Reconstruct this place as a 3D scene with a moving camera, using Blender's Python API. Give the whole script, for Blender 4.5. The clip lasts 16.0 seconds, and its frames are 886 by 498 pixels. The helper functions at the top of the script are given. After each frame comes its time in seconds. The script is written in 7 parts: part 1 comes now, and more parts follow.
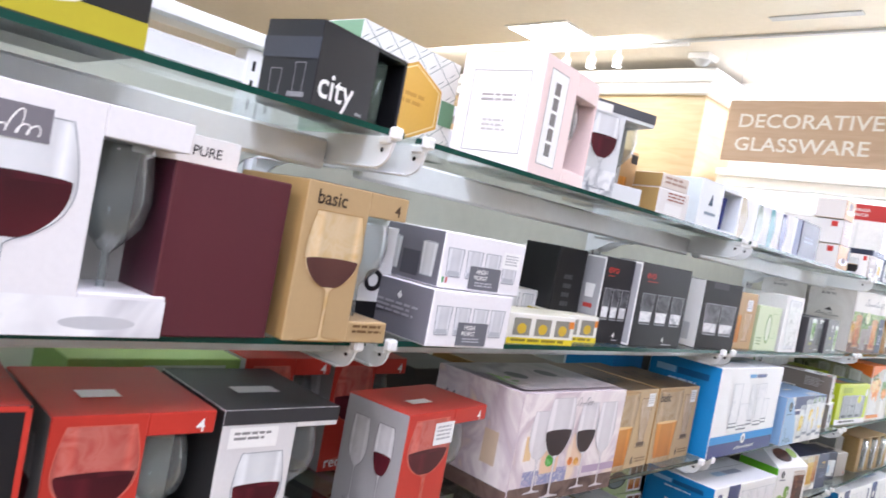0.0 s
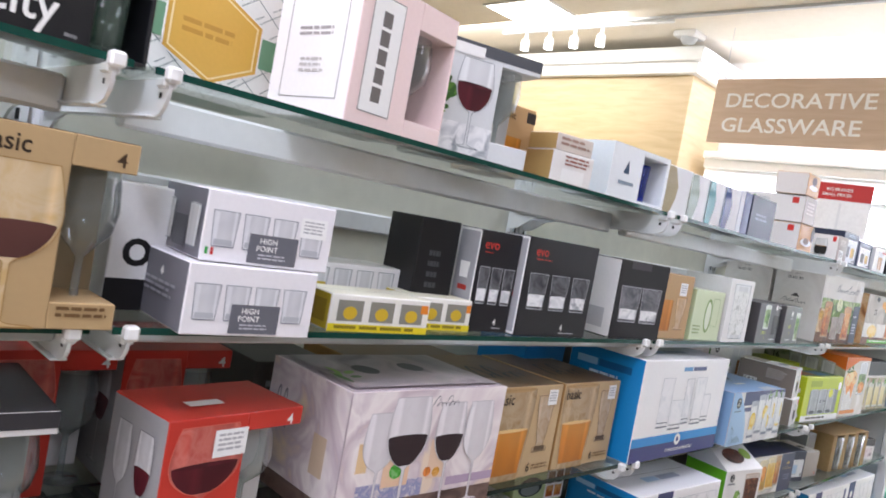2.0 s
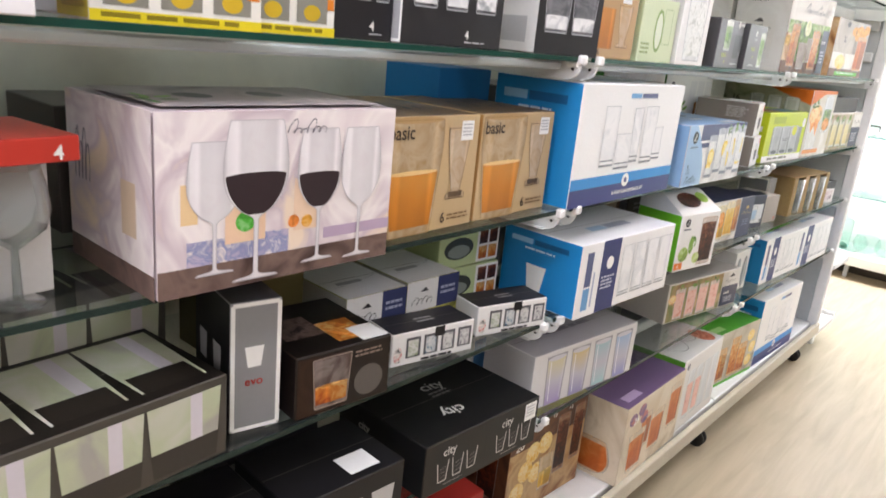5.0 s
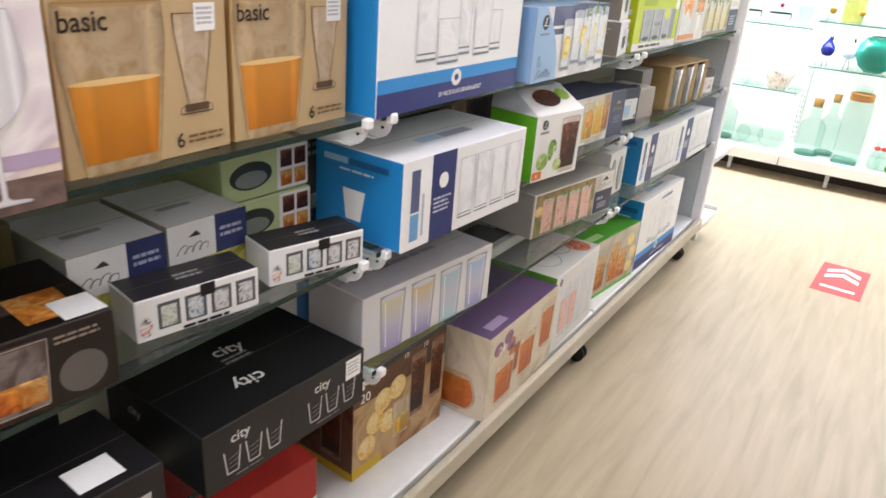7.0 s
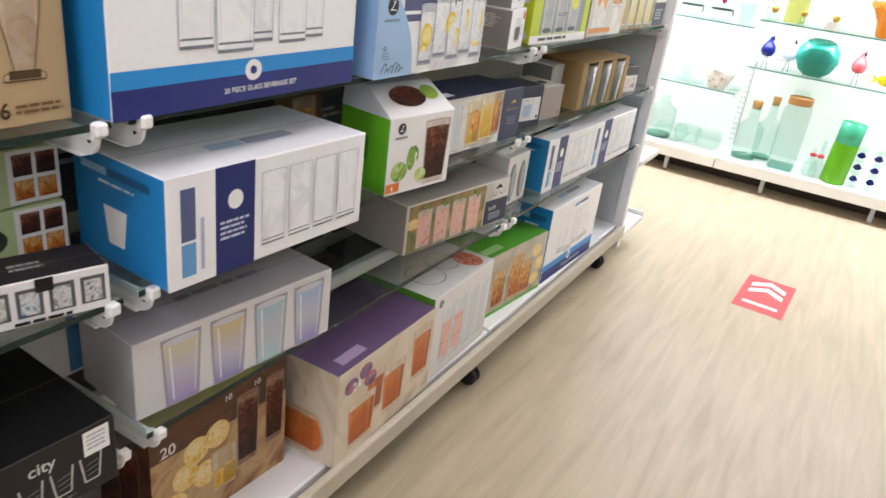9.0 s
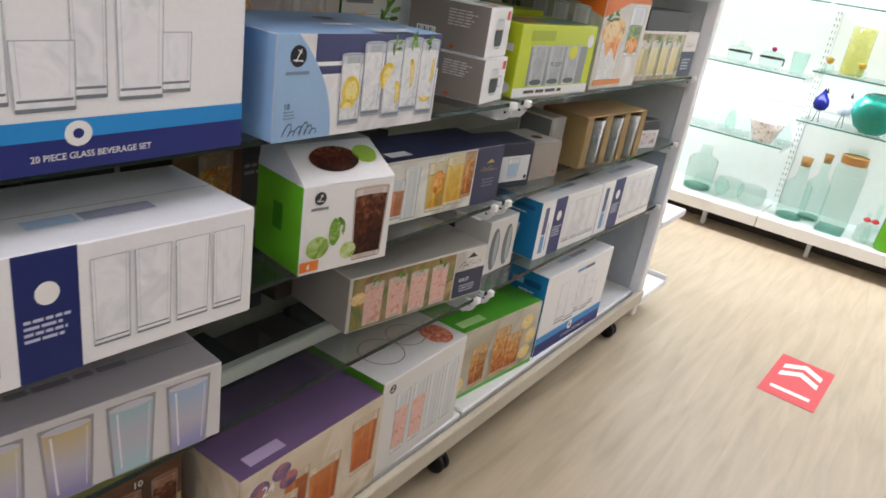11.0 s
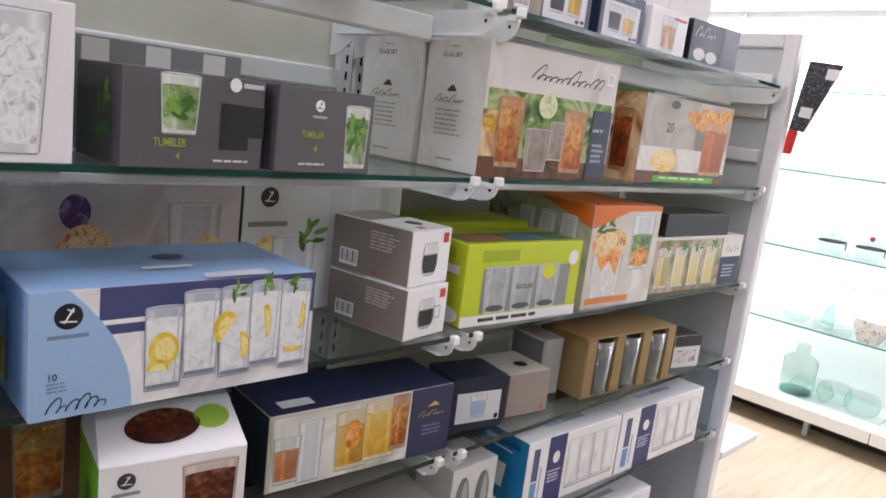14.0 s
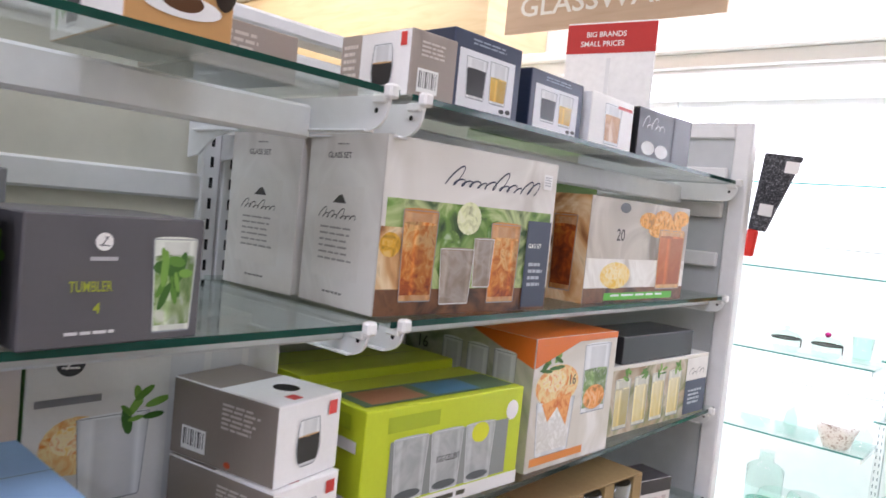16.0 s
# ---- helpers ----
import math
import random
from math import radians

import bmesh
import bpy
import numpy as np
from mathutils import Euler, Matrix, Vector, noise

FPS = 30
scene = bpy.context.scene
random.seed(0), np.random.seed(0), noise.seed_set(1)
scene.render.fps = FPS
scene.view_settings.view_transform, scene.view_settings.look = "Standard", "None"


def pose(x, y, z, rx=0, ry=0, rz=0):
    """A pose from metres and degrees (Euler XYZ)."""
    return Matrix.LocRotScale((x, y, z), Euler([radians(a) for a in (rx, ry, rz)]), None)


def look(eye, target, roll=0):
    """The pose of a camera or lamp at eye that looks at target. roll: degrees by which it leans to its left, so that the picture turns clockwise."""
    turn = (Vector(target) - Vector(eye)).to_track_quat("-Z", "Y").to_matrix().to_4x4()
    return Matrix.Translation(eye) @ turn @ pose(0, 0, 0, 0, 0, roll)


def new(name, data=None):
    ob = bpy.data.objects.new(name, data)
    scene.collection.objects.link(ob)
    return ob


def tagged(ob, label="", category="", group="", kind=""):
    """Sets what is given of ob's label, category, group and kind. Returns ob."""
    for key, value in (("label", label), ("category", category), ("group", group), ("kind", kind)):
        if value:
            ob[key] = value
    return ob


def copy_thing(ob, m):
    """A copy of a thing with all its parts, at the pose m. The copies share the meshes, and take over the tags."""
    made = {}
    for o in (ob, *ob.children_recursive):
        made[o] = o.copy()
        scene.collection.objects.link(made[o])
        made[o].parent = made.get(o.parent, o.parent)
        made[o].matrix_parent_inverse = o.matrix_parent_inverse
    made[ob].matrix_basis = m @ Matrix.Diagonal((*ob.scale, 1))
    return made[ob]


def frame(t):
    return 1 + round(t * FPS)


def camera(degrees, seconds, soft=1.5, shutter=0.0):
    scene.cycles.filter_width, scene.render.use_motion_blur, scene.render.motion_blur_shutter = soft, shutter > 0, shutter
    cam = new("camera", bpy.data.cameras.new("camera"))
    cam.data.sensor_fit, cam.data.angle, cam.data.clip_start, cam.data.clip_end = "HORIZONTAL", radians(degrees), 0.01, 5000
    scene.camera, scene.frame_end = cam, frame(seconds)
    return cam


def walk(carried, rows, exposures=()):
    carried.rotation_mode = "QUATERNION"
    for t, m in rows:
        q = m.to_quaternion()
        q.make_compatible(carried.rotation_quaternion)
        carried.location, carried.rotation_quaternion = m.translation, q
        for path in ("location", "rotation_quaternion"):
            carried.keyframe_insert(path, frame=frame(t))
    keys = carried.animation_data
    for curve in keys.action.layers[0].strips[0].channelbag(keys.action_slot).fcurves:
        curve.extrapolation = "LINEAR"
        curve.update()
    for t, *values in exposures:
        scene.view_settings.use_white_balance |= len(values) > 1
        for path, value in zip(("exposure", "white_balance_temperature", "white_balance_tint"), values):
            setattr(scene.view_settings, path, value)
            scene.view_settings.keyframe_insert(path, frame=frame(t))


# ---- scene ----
import itertools

cam = camera(63.1, 16.0, soft=1.6, shutter=0.35)
METRES, EYE, TILT, LEAN, TURN = 2.837, 1.482, 0.0, 0.0, 44.3
ROWS = [
    (0.0, 0.0, 0.0, 0.0, 0.27, -1.44, -10.69),
    (0.5, 0.0035, 0.0184, 0.0059, -3.42, -0.45, -9.25),
    (1.0, 0.0322, 0.0406, 0.0077, -2.57, -0.51, -8.45),
    (1.5, 0.0777, 0.0615, 0.0107, -0.07, -0.79, -10.33),
    (2.0, 0.1023, 0.0806, 0.0044, 1.09, -2.22, -10.4),
    (2.5, 0.1075, 0.1099, 0.0, -3.18, -5.32, -10.44),
    (3.0, 0.1037, 0.1304, -0.011, -7.72, -4.9, -8.12),
    (5.5, 0.1759, 0.2013, -0.0597, -2.16, -19.69, -4.39),
    (6.0, 0.1855, 0.2373, -0.0657, -5.87, -22.15, -5.85),
    (6.5, 0.198, 0.2555, -0.0707, -11.77, -23.06, -5.87),
    (7.0, 0.2302, 0.27, -0.0687, -10.66, -23.31, -4.08),
    (7.5, 0.2781, 0.2752, -0.0583, -4.96, -21.99, -6.08),
    (8.0, 0.3023, 0.2819, -0.0641, -3.35, -22.98, -5.93),
    (8.5, 0.3184, 0.3091, -0.0672, -6.13, -24.34, -7.03),
    (9.0, 0.3304, 0.3452, -0.0699, -12.89, -24.45, -6.98),
    (11.5, 0.4452, 0.445, -0.052, -7.14, -21.66, -9.06),
    (12.0, 0.4567, 0.4824, -0.0465, -10.15, -17.9, -8.93),
    (12.5, 0.4728, 0.5052, -0.0477, -11.48, -15.94, -8.43),
    (13.0, 0.5128, 0.5165, -0.0394, -6.32, -14.96, -6.68),
    (13.5, 0.5417, 0.5187, -0.0295, -0.91, -13.62, -6.95),
    (14.0, 0.5537, 0.5182, -0.0221, 1.68, -10.82, -6.88),
    (14.5, 0.5587, 0.5333, -0.0187, -0.67, -8.65, -6.79),
    (15.0, 0.5563, 0.5789, -0.014, -1.45, -6.82, -6.92),
    (15.5, 0.5548, 0.6176, -0.0113, -3.61, -4.29, -6.28),
    (16.0, 0.5746, 0.6463, -0.0064, -3.22, -3.2, -5.6),
]
walk(cam, [(t, pose(0, 0, EYE, TILT, LEAN, TURN) @ pose(METRES * x, METRES * y, METRES * z, 90 + pitch, roll, yaw)) for t, x, y, z, yaw, pitch, roll in ROWS],
     exposures=((0, 0.25, 6100, 12), (1.0, -0.03, 6150, 11), (2, -0.12, 6200, 11), (3, -0.08, 6300, 10), (5.5, 0.28, 6750, 9), (7, 0.15, 6750, 9), (8.5, 0.08, 6750, 9),
                (9.2, -0.08, 6750, 9), (11.5, -0.4, 6650, 10), (13.5, -0.32, 6500, 14), (16, -0.12, 6300, 15)))

# ---- world and lamps ----
world = bpy.data.worlds.new("shop_world")
scene.world = world
world.use_nodes = True
world.node_tree.nodes["Background"].inputs[0].default_value = (1.0, 0.96, 0.9, 1)
world.node_tree.nodes["Background"].inputs[1].default_value = 0.15


def area_lamp(name, at, target, sx, sy, watts, colour=(1.0, 0.97, 0.95)):
    data = bpy.data.lights.new(name, "AREA")
    data.shape, data.size, data.size_y, data.energy, data.color = "RECTANGLE", sx, sy, watts, colour
    ob = new(name, data)
    ob.matrix_world = look(at, target)
    return tagged(ob, kind="structure")


CEIL = 3.4
COOL = (0.905, 0.905, 1.06)
for ly, near, far in ((-4.9, 70, 0), (-2.6, 66, 70), (0.0, 56, 46), (2.6, 24, 20)):
    area_lamp("ceiling_lamp", (-0.2, ly, CEIL - 0.06), (-0.3, ly, 0.5), 0.35, 1.6, near, COOL)
    if far:
        area_lamp("ceiling_lamp", (2.8, ly, CEIL - 0.06), (2.7, ly, 0.5), 0.5, 1.6, far, COOL)
    area_lamp("ceiling_lamp", (-3.4, ly, CEIL - 0.06), (-3.0, ly, 0.5), 0.5, 1.5, 45)
area_lamp("wall_lamp", (-0.35, 6.12, 2.3), (-0.35, 6.4, 0.9), 5.0, 0.08, 150, COOL)
area_lamp("wall_lamp", (-0.35, 6.15, 0.9), (-0.35, 6.4, 0.3), 5.0, 0.05, 16, COOL)
area_lamp("wall_lamp", (-0.35, 6.05, CEIL - 0.05), (-0.35, 6.5, 2.5), 5.0, 0.12, 64, COOL)
area_lamp("wall_lamp", (-4.6, 5.2, CEIL - 0.06), (-4.6, 6.2, 2.6), 2.6, 0.2, 30, (1.0, 0.95, 0.89))

# ---- materials ----
MATS = {}


def lin(hexa):
    v = [int(hexa[i:i + 2], 16) / 255 for i in (0, 2, 4)]
    return [c / 12.92 if c <= 0.04045 else ((c + 0.055) / 1.055) ** 2.4 for c in v]


def surface(key, hexa, rough=0.5, metal=0.0, vary=0.08, grain=60.0, big=4.0, bump=0.05, coat=0.0, spec=0.4):
    """A painted or printed surface: fine grain, broad blotches, a little relief."""
    if key in MATS:
        return MATS[key]
    m = bpy.data.materials.new(key)
    m.use_nodes = True
    nt = m.node_tree
    b = nt.nodes["Principled BSDF"]
    c = lin(hexa)
    co = nt.nodes.new("ShaderNodeTexCoord")
    n1, n2 = nt.nodes.new("ShaderNodeTexNoise"), nt.nodes.new("ShaderNodeTexNoise")
    n1.inputs["Scale"].default_value, n2.inputs["Scale"].default_value = grain, big
    n1.inputs["Detail"].default_value = 4
    nt.links.new(co.outputs["Object"], n1.inputs["Vector"])
    nt.links.new(co.outputs["Object"], n2.inputs["Vector"])
    add = nt.nodes.new("ShaderNodeMath")
    nt.links.new(n1.outputs[0], add.inputs[0])
    nt.links.new(n2.outputs[0], add.inputs[1])
    ramp = nt.nodes.new("ShaderNodeMapRange")
    ramp.inputs[1].default_value, ramp.inputs[2].default_value = 0.6, 1.4
    ramp.inputs[3].default_value, ramp.inputs[4].default_value = 1 - vary, 1 + vary
    nt.links.new(add.outputs[0], ramp.inputs[0])
    mul = nt.nodes.new("ShaderNodeVectorMath")
    mul.operation = "SCALE"
    mul.inputs[0].default_value = c
    nt.links.new(ramp.outputs[0], mul.inputs["Scale"])
    nt.links.new(mul.outputs[0], b.inputs["Base Color"])
    rr = nt.nodes.new("ShaderNodeMapRange")
    rr.inputs[3].default_value, rr.inputs[4].default_value = max(0.02, rough - 0.1), min(1, rough + 0.1)
    nt.links.new(n2.outputs[0], rr.inputs[0])
    nt.links.new(rr.outputs[0], b.inputs["Roughness"])
    b.inputs["Metallic"].default_value = metal
    b.inputs["Coat Weight"].default_value = coat
    b.inputs["Specular IOR Level"].default_value = spec
    if bump:
        bp = nt.nodes.new("ShaderNodeBump")
        bp.inputs["Strength"].default_value, bp.inputs["Distance"].default_value = bump, 0.002
        nt.links.new(n1.outputs[0], bp.inputs["Height"])
        nt.links.new(bp.outputs[0], b.inputs["Normal"])
    MATS[key] = m
    return m


def card(hexa):
    """Printed carton board of one ink."""
    return surface("card_" + hexa, hexa, 0.4, vary=0.035, grain=140, big=5, bump=0.035, coat=0.05, spec=0.35)


def photo(key, inks, scale=22.0, distort=1.2, rise=0.0, tube=False):
    """A blurred printed picture: patches of several inks."""
    if key in MATS:
        return MATS[key]
    m = bpy.data.materials.new(key)
    m.use_nodes = True
    nt = m.node_tree
    b = nt.nodes["Principled BSDF"]
    co, n = nt.nodes.new("ShaderNodeTexCoord"), nt.nodes.new("ShaderNodeTexNoise")
    n.inputs["Scale"].default_value, n.inputs["Distortion"].default_value, n.inputs["Detail"].default_value = scale, distort, 3
    nt.links.new(co.outputs["Object"], n.inputs["Vector"])
    r = nt.nodes.new("ShaderNodeValToRGB")
    el = r.color_ramp.elements
    for i, h in enumerate(inks):
        p = 0.3 + 0.4 * i / max(1, len(inks) - 1)
        e = el[i] if i < 2 else el.new(p)
        e.position, e.color = p, (*lin(h), 1)
    fac = n.outputs[0]
    if rise:
        sp, mx, fine = nt.nodes.new("ShaderNodeSeparateXYZ"), nt.nodes.new("ShaderNodeMix"), nt.nodes.new("ShaderNodeMapRange")
        nt.links.new(co.outputs["Generated"], sp.inputs[0])
        fine.inputs[3].default_value, fine.inputs[4].default_value = 0.3, 0.7
        nt.links.new(sp.outputs[2], fine.inputs[0])
        mx.inputs["Factor"].default_value = rise
        nt.links.new(fac, mx.inputs["A"])
        nt.links.new(fine.outputs[0], mx.inputs["B"])
        fac = mx.outputs["Result"]
    nt.links.new(fac, r.inputs[0])
    ink = r.outputs[0]
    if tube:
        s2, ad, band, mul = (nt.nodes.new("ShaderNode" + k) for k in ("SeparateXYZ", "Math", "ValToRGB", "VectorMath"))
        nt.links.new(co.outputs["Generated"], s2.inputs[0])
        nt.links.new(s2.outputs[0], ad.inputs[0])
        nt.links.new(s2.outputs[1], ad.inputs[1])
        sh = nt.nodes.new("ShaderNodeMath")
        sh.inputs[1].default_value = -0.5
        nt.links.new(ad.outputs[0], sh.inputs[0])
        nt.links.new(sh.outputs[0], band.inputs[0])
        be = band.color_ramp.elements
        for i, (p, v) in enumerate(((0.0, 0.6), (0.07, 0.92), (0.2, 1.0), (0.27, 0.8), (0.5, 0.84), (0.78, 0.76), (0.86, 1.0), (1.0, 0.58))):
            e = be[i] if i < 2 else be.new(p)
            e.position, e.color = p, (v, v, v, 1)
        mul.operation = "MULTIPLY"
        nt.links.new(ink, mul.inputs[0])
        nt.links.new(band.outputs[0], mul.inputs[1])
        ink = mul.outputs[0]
    nt.links.new(ink, b.inputs["Base Color"])
    b.inputs["Roughness"].default_value = 0.4
    b.inputs["Specular IOR Level"].default_value = 0.35
    MATS[key] = m
    return m


def clear(key, hexa, gloss_rough=0.03, ior=1.45, body=0.0, body_hex="CFE8E0", edge=4.0):
    """Clear glass: tinted see-through with a Fresnel gloss, and a share of body colour for edges and frosting."""
    if key in MATS:
        return MATS[key]
    m = bpy.data.materials.new(key)
    m.use_nodes = True
    nt = m.node_tree
    nt.nodes.remove(nt.nodes["Principled BSDF"])
    out = nt.nodes["Material Output"]
    tr, gl, lw, mix = (nt.nodes.new("ShaderNode" + k) for k in ("BsdfTransparent", "BsdfGlossy", "LayerWeight", "MixShader"))
    pw, fr = nt.nodes.new("ShaderNodeMath"), nt.nodes.new("ShaderNodeMath")
    pw.operation, fr.operation = "POWER", "MULTIPLY_ADD"
    pw.inputs[1].default_value = edge
    fr.inputs[1].default_value, fr.inputs[2].default_value = ior - 0.9, 0.035
    lw.inputs[0].default_value = 0.5
    nt.links.new(lw.outputs["Facing"], pw.inputs[0])
    nt.links.new(pw.outputs[0], fr.inputs[0])
    tr.inputs[0].default_value = (*lin(hexa), 1)
    gl.inputs["Roughness"].default_value = gloss_rough
    base = tr.outputs[0]
    if body:
        df, mb, no = nt.nodes.new("ShaderNodeBsdfDiffuse"), nt.nodes.new("ShaderNodeMixShader"), nt.nodes.new("ShaderNodeTexNoise")
        no.inputs["Scale"].default_value = 30
        df.inputs[0].default_value = (*lin(body_hex), 1)
        mr = nt.nodes.new("ShaderNodeMapRange")
        mr.inputs[3].default_value, mr.inputs[4].default_value = body * 0.7, min(1, body * 1.3)
        nt.links.new(no.outputs[0], mr.inputs[0])
        nt.links.new(mr.outputs[0], mb.inputs[0])
        nt.links.new(tr.outputs[0], mb.inputs[1])
        nt.links.new(df.outputs[0], mb.inputs[2])
        base = mb.outputs[0]
    nt.links.new(fr.outputs[0], mix.inputs[0])
    nt.links.new(base, mix.inputs[1])
    nt.links.new(gl.outputs[0], mix.inputs[2])
    nt.links.new(mix.outputs[0], out.inputs[0])
    MATS[key] = m
    return m


SHINE = clear("print_shine", "FFFFFF", 0.3, 1.0, 0.3, "F4F4F2")
WHITE_STEEL = surface("white_powder_coat", "E9EAEA", 0.35, vary=0.05, grain=40, big=3, bump=0.04)
GREY_STEEL = surface("grey_powder_coat", "C4C8CA", 0.4, vary=0.06, grain=40, big=3)
BACK_PANEL = surface("pale_back_panel", "D8D6C8", 0.42, vary=0.07, grain=25, big=2.5, bump=0.04)
END_PANEL = surface("end_panel_paint", "C6CACB", 0.42, vary=0.06, grain=30, big=2.5)
DARK = surface("dark_slot", "17181A", 0.6)
WALL = surface("wall_paint", "EFEBE2", 0.7, vary=0.05, grain=20, big=1.2)
CEILING = surface("ceiling_paint", "F1EADC", 0.8, vary=0.04, grain=18, big=1.0)
WALL_BRIGHT = surface("white_laminate", "F6F7F5", 0.35, vary=0.03, grain=20, big=1.5)
CLIP = surface("white_plastic_clip", "F0F0EE", 0.3, vary=0.03)
RUBBER = surface("black_rubber", "141414", 0.55)
KICK = surface("dark_kick_plate", "3A332D", 0.6)
SHEET = clear("shelf_glass", "F5FAF8", 0.03, 1.42, 0.012, "CFD9D5", 3.2)
EDGE = clear("shelf_glass_edge", "2E6B5C", 0.05, 1.5, 0.55, "1F5B4E")
EDGE_LOW = clear("shelf_glass_edge_grey", "6E8880", 0.05, 1.4, 0.45, "3E504A")
CLEAR = clear("clear_glass", "E4EAEA", 0.02, 1.75, 0.1, "E8EEEE", 1.8)


def wood_material(key, light, dark, along, plank=None):
    m = bpy.data.materials.new(key)
    m.use_nodes = True
    nt = m.node_tree
    b = nt.nodes["Principled BSDF"]
    co, mp, n, n2, r = (nt.nodes.new("ShaderNode" + k) for k in ("TexCoord", "Mapping", "TexNoise", "TexNoise", "ValToRGB"))
    mp.inputs["Scale"].default_value = along
    n.inputs["Scale"].default_value, n.inputs["Detail"].default_value, n.inputs["Distortion"].default_value = 3.0, 8, 0.6
    n2.inputs["Scale"].default_value = 1.3
    nt.links.new(co.outputs["Object"], mp.inputs[0])
    nt.links.new(mp.outputs[0], n.inputs["Vector"])
    nt.links.new(co.outputs["Object"], n2.inputs["Vector"])
    ad = nt.nodes.new("ShaderNodeMath")
    ad.operation = "MULTIPLY_ADD"
    ad.inputs[1].default_value = 0.3
    nt.links.new(n2.outputs[0], ad.inputs[0])
    nt.links.new(n.outputs[0], ad.inputs[2])
    el = r.color_ramp.elements
    el[0].position, el[0].color = 0.4, (*lin(dark), 1)
    el[1].position, el[1].color = 0.85, (*lin(light), 1)
    nt.links.new(ad.outputs[0], r.inputs[0])
    nt.links.new(r.outputs[0], b.inputs["Base Color"])
    b.inputs["Roughness"].default_value = 0.45
    bp = nt.nodes.new("ShaderNodeBump")
    bp.inputs["Strength"].default_value, bp.inputs["Distance"].default_value = 0.08, 0.002
    nt.links.new(n.outputs[0], bp.inputs["Height"])
    nt.links.new(bp.outputs[0], b.inputs["Normal"])
    MATS[key] = m
    return m


FLOOR_WOOD = wood_material("pale_vinyl_floor", "B9AB91", "A4967C", (9, 0.9, 1))
PANEL_WOOD = wood_material("pale_wood_panel", "E0CBA4", "D0B88C", (1.0, 1, 7))
SIGN_WOOD = wood_material("tan_sign_board", "D0B8A0", "C2A88E", (1, 1, 8))

# ---- mesh helpers ----


def part(name, bm, material, parent=None, label=""):
    me = bpy.data.meshes.new(name)
    bm.to_mesh(me)
    bm.free()
    for m in (material if isinstance(material, (list, tuple)) else [material]):
        me.materials.append(m)
    ob = new(name, me)
    ob.parent = parent
    return tagged(ob, label)


def put_box(bm, x0, y0, z0, x1, y1, z1, bevel=0.0, mat=0):
    g = bmesh.ops.create_cube(bm, size=1.0, matrix=Matrix.Translation(((x0 + x1) / 2, (y0 + y1) / 2, (z0 + z1) / 2)) @ Matrix.Diagonal((abs(x1 - x0), abs(y1 - y0), abs(z1 - z0), 1)))
    vs = g["verts"]
    fs = {f for v in vs for f in v.link_faces}
    for f in fs:
        f.material_index = mat
    if bevel:
        bmesh.ops.bevel(bm, geom=list({e for v in vs for e in v.link_edges}), offset=bevel, segments=1, affect="EDGES")
    return bm


def block(*a, **k):
    return put_box(bmesh.new(), *a, **k)


def lathe(profile, seg=24, at=(0, 0, 0), bm=None):
    bm = bm or bmesh.new()
    rings = []
    for r, z in profile:
        rings.append([bm.verts.new((at[0] + r * math.cos(2 * math.pi * i / seg), at[1] + r * math.sin(2 * math.pi * i / seg), at[2] + z)) for i in range(seg)])
    for a, b in zip(rings, rings[1:]):
        for i in range(seg):
            f = bm.faces.new((a[i], a[(i + 1) % seg], b[(i + 1) % seg], b[i]))
            f.smooth = True
    bm.faces.new(rings[0][::-1])
    if profile[-1][0] > 1e-4:
        bm.faces.new(rings[-1]) if len(profile) > 1 and profile[-1][1] > profile[-2][1] + 1e9 else None
    return bm


def thing(name, label, category, m, group=""):
    ob = new(name)
    ob.matrix_world = m
    ob.empty_display_size = 0.05
    return tagged(ob, label, category, group)


TEXTS = {}


def letters(s):
    """Outline of a word in the built-in font, one unit high, as vertices and faces."""
    if s not in TEXTS:
        cu = bpy.data.curves.new("word", "FONT")
        cu.body, cu.resolution_u, cu.offset = s, 3, 0.012
        ob = new("word", cu)
        me = bpy.data.meshes.new_from_object(ob.evaluated_get(bpy.context.evaluated_depsgraph_get()))
        TEXTS[s] = ([(v.co.x, v.co.y) for v in me.vertices], [tuple(p.vertices) for p in me.polygons])
        bpy.data.objects.remove(ob)
        bpy.data.curves.remove(cu)
        bpy.data.meshes.remove(me)
    return TEXTS[s]


SPLIT = {"brand_bar", "printed_glass", "printed_drink", "printed_fruit", "printed_cup", "window", "lettering", "red_mark", "printed_glass_outline", "printed_shine", "printed_figure", "gradient_glass", "printed_patch", "printed_egg", "paper_divider", "round_mark", "price_sticker"}


def smooth(prof, n=4):
    """A finer profile through the given points."""
    p = [prof[0]] + list(prof) + [prof[-1]]
    out = []
    for i in range(1, len(p) - 2):
        for k in range(n):
            t = k / n
            out.append(tuple(0.5 * (2 * p[i][j] + (p[i + 1][j] - p[i - 1][j]) * t + (2 * p[i - 1][j] - 5 * p[i][j] + 4 * p[i + 1][j] - p[i + 2][j]) * t * t + (3 * p[i][j] - p[i - 1][j] - 3 * p[i + 1][j] + p[i + 2][j]) * t ** 3) for j in (0, 1)))
    return out + [prof[-1]]


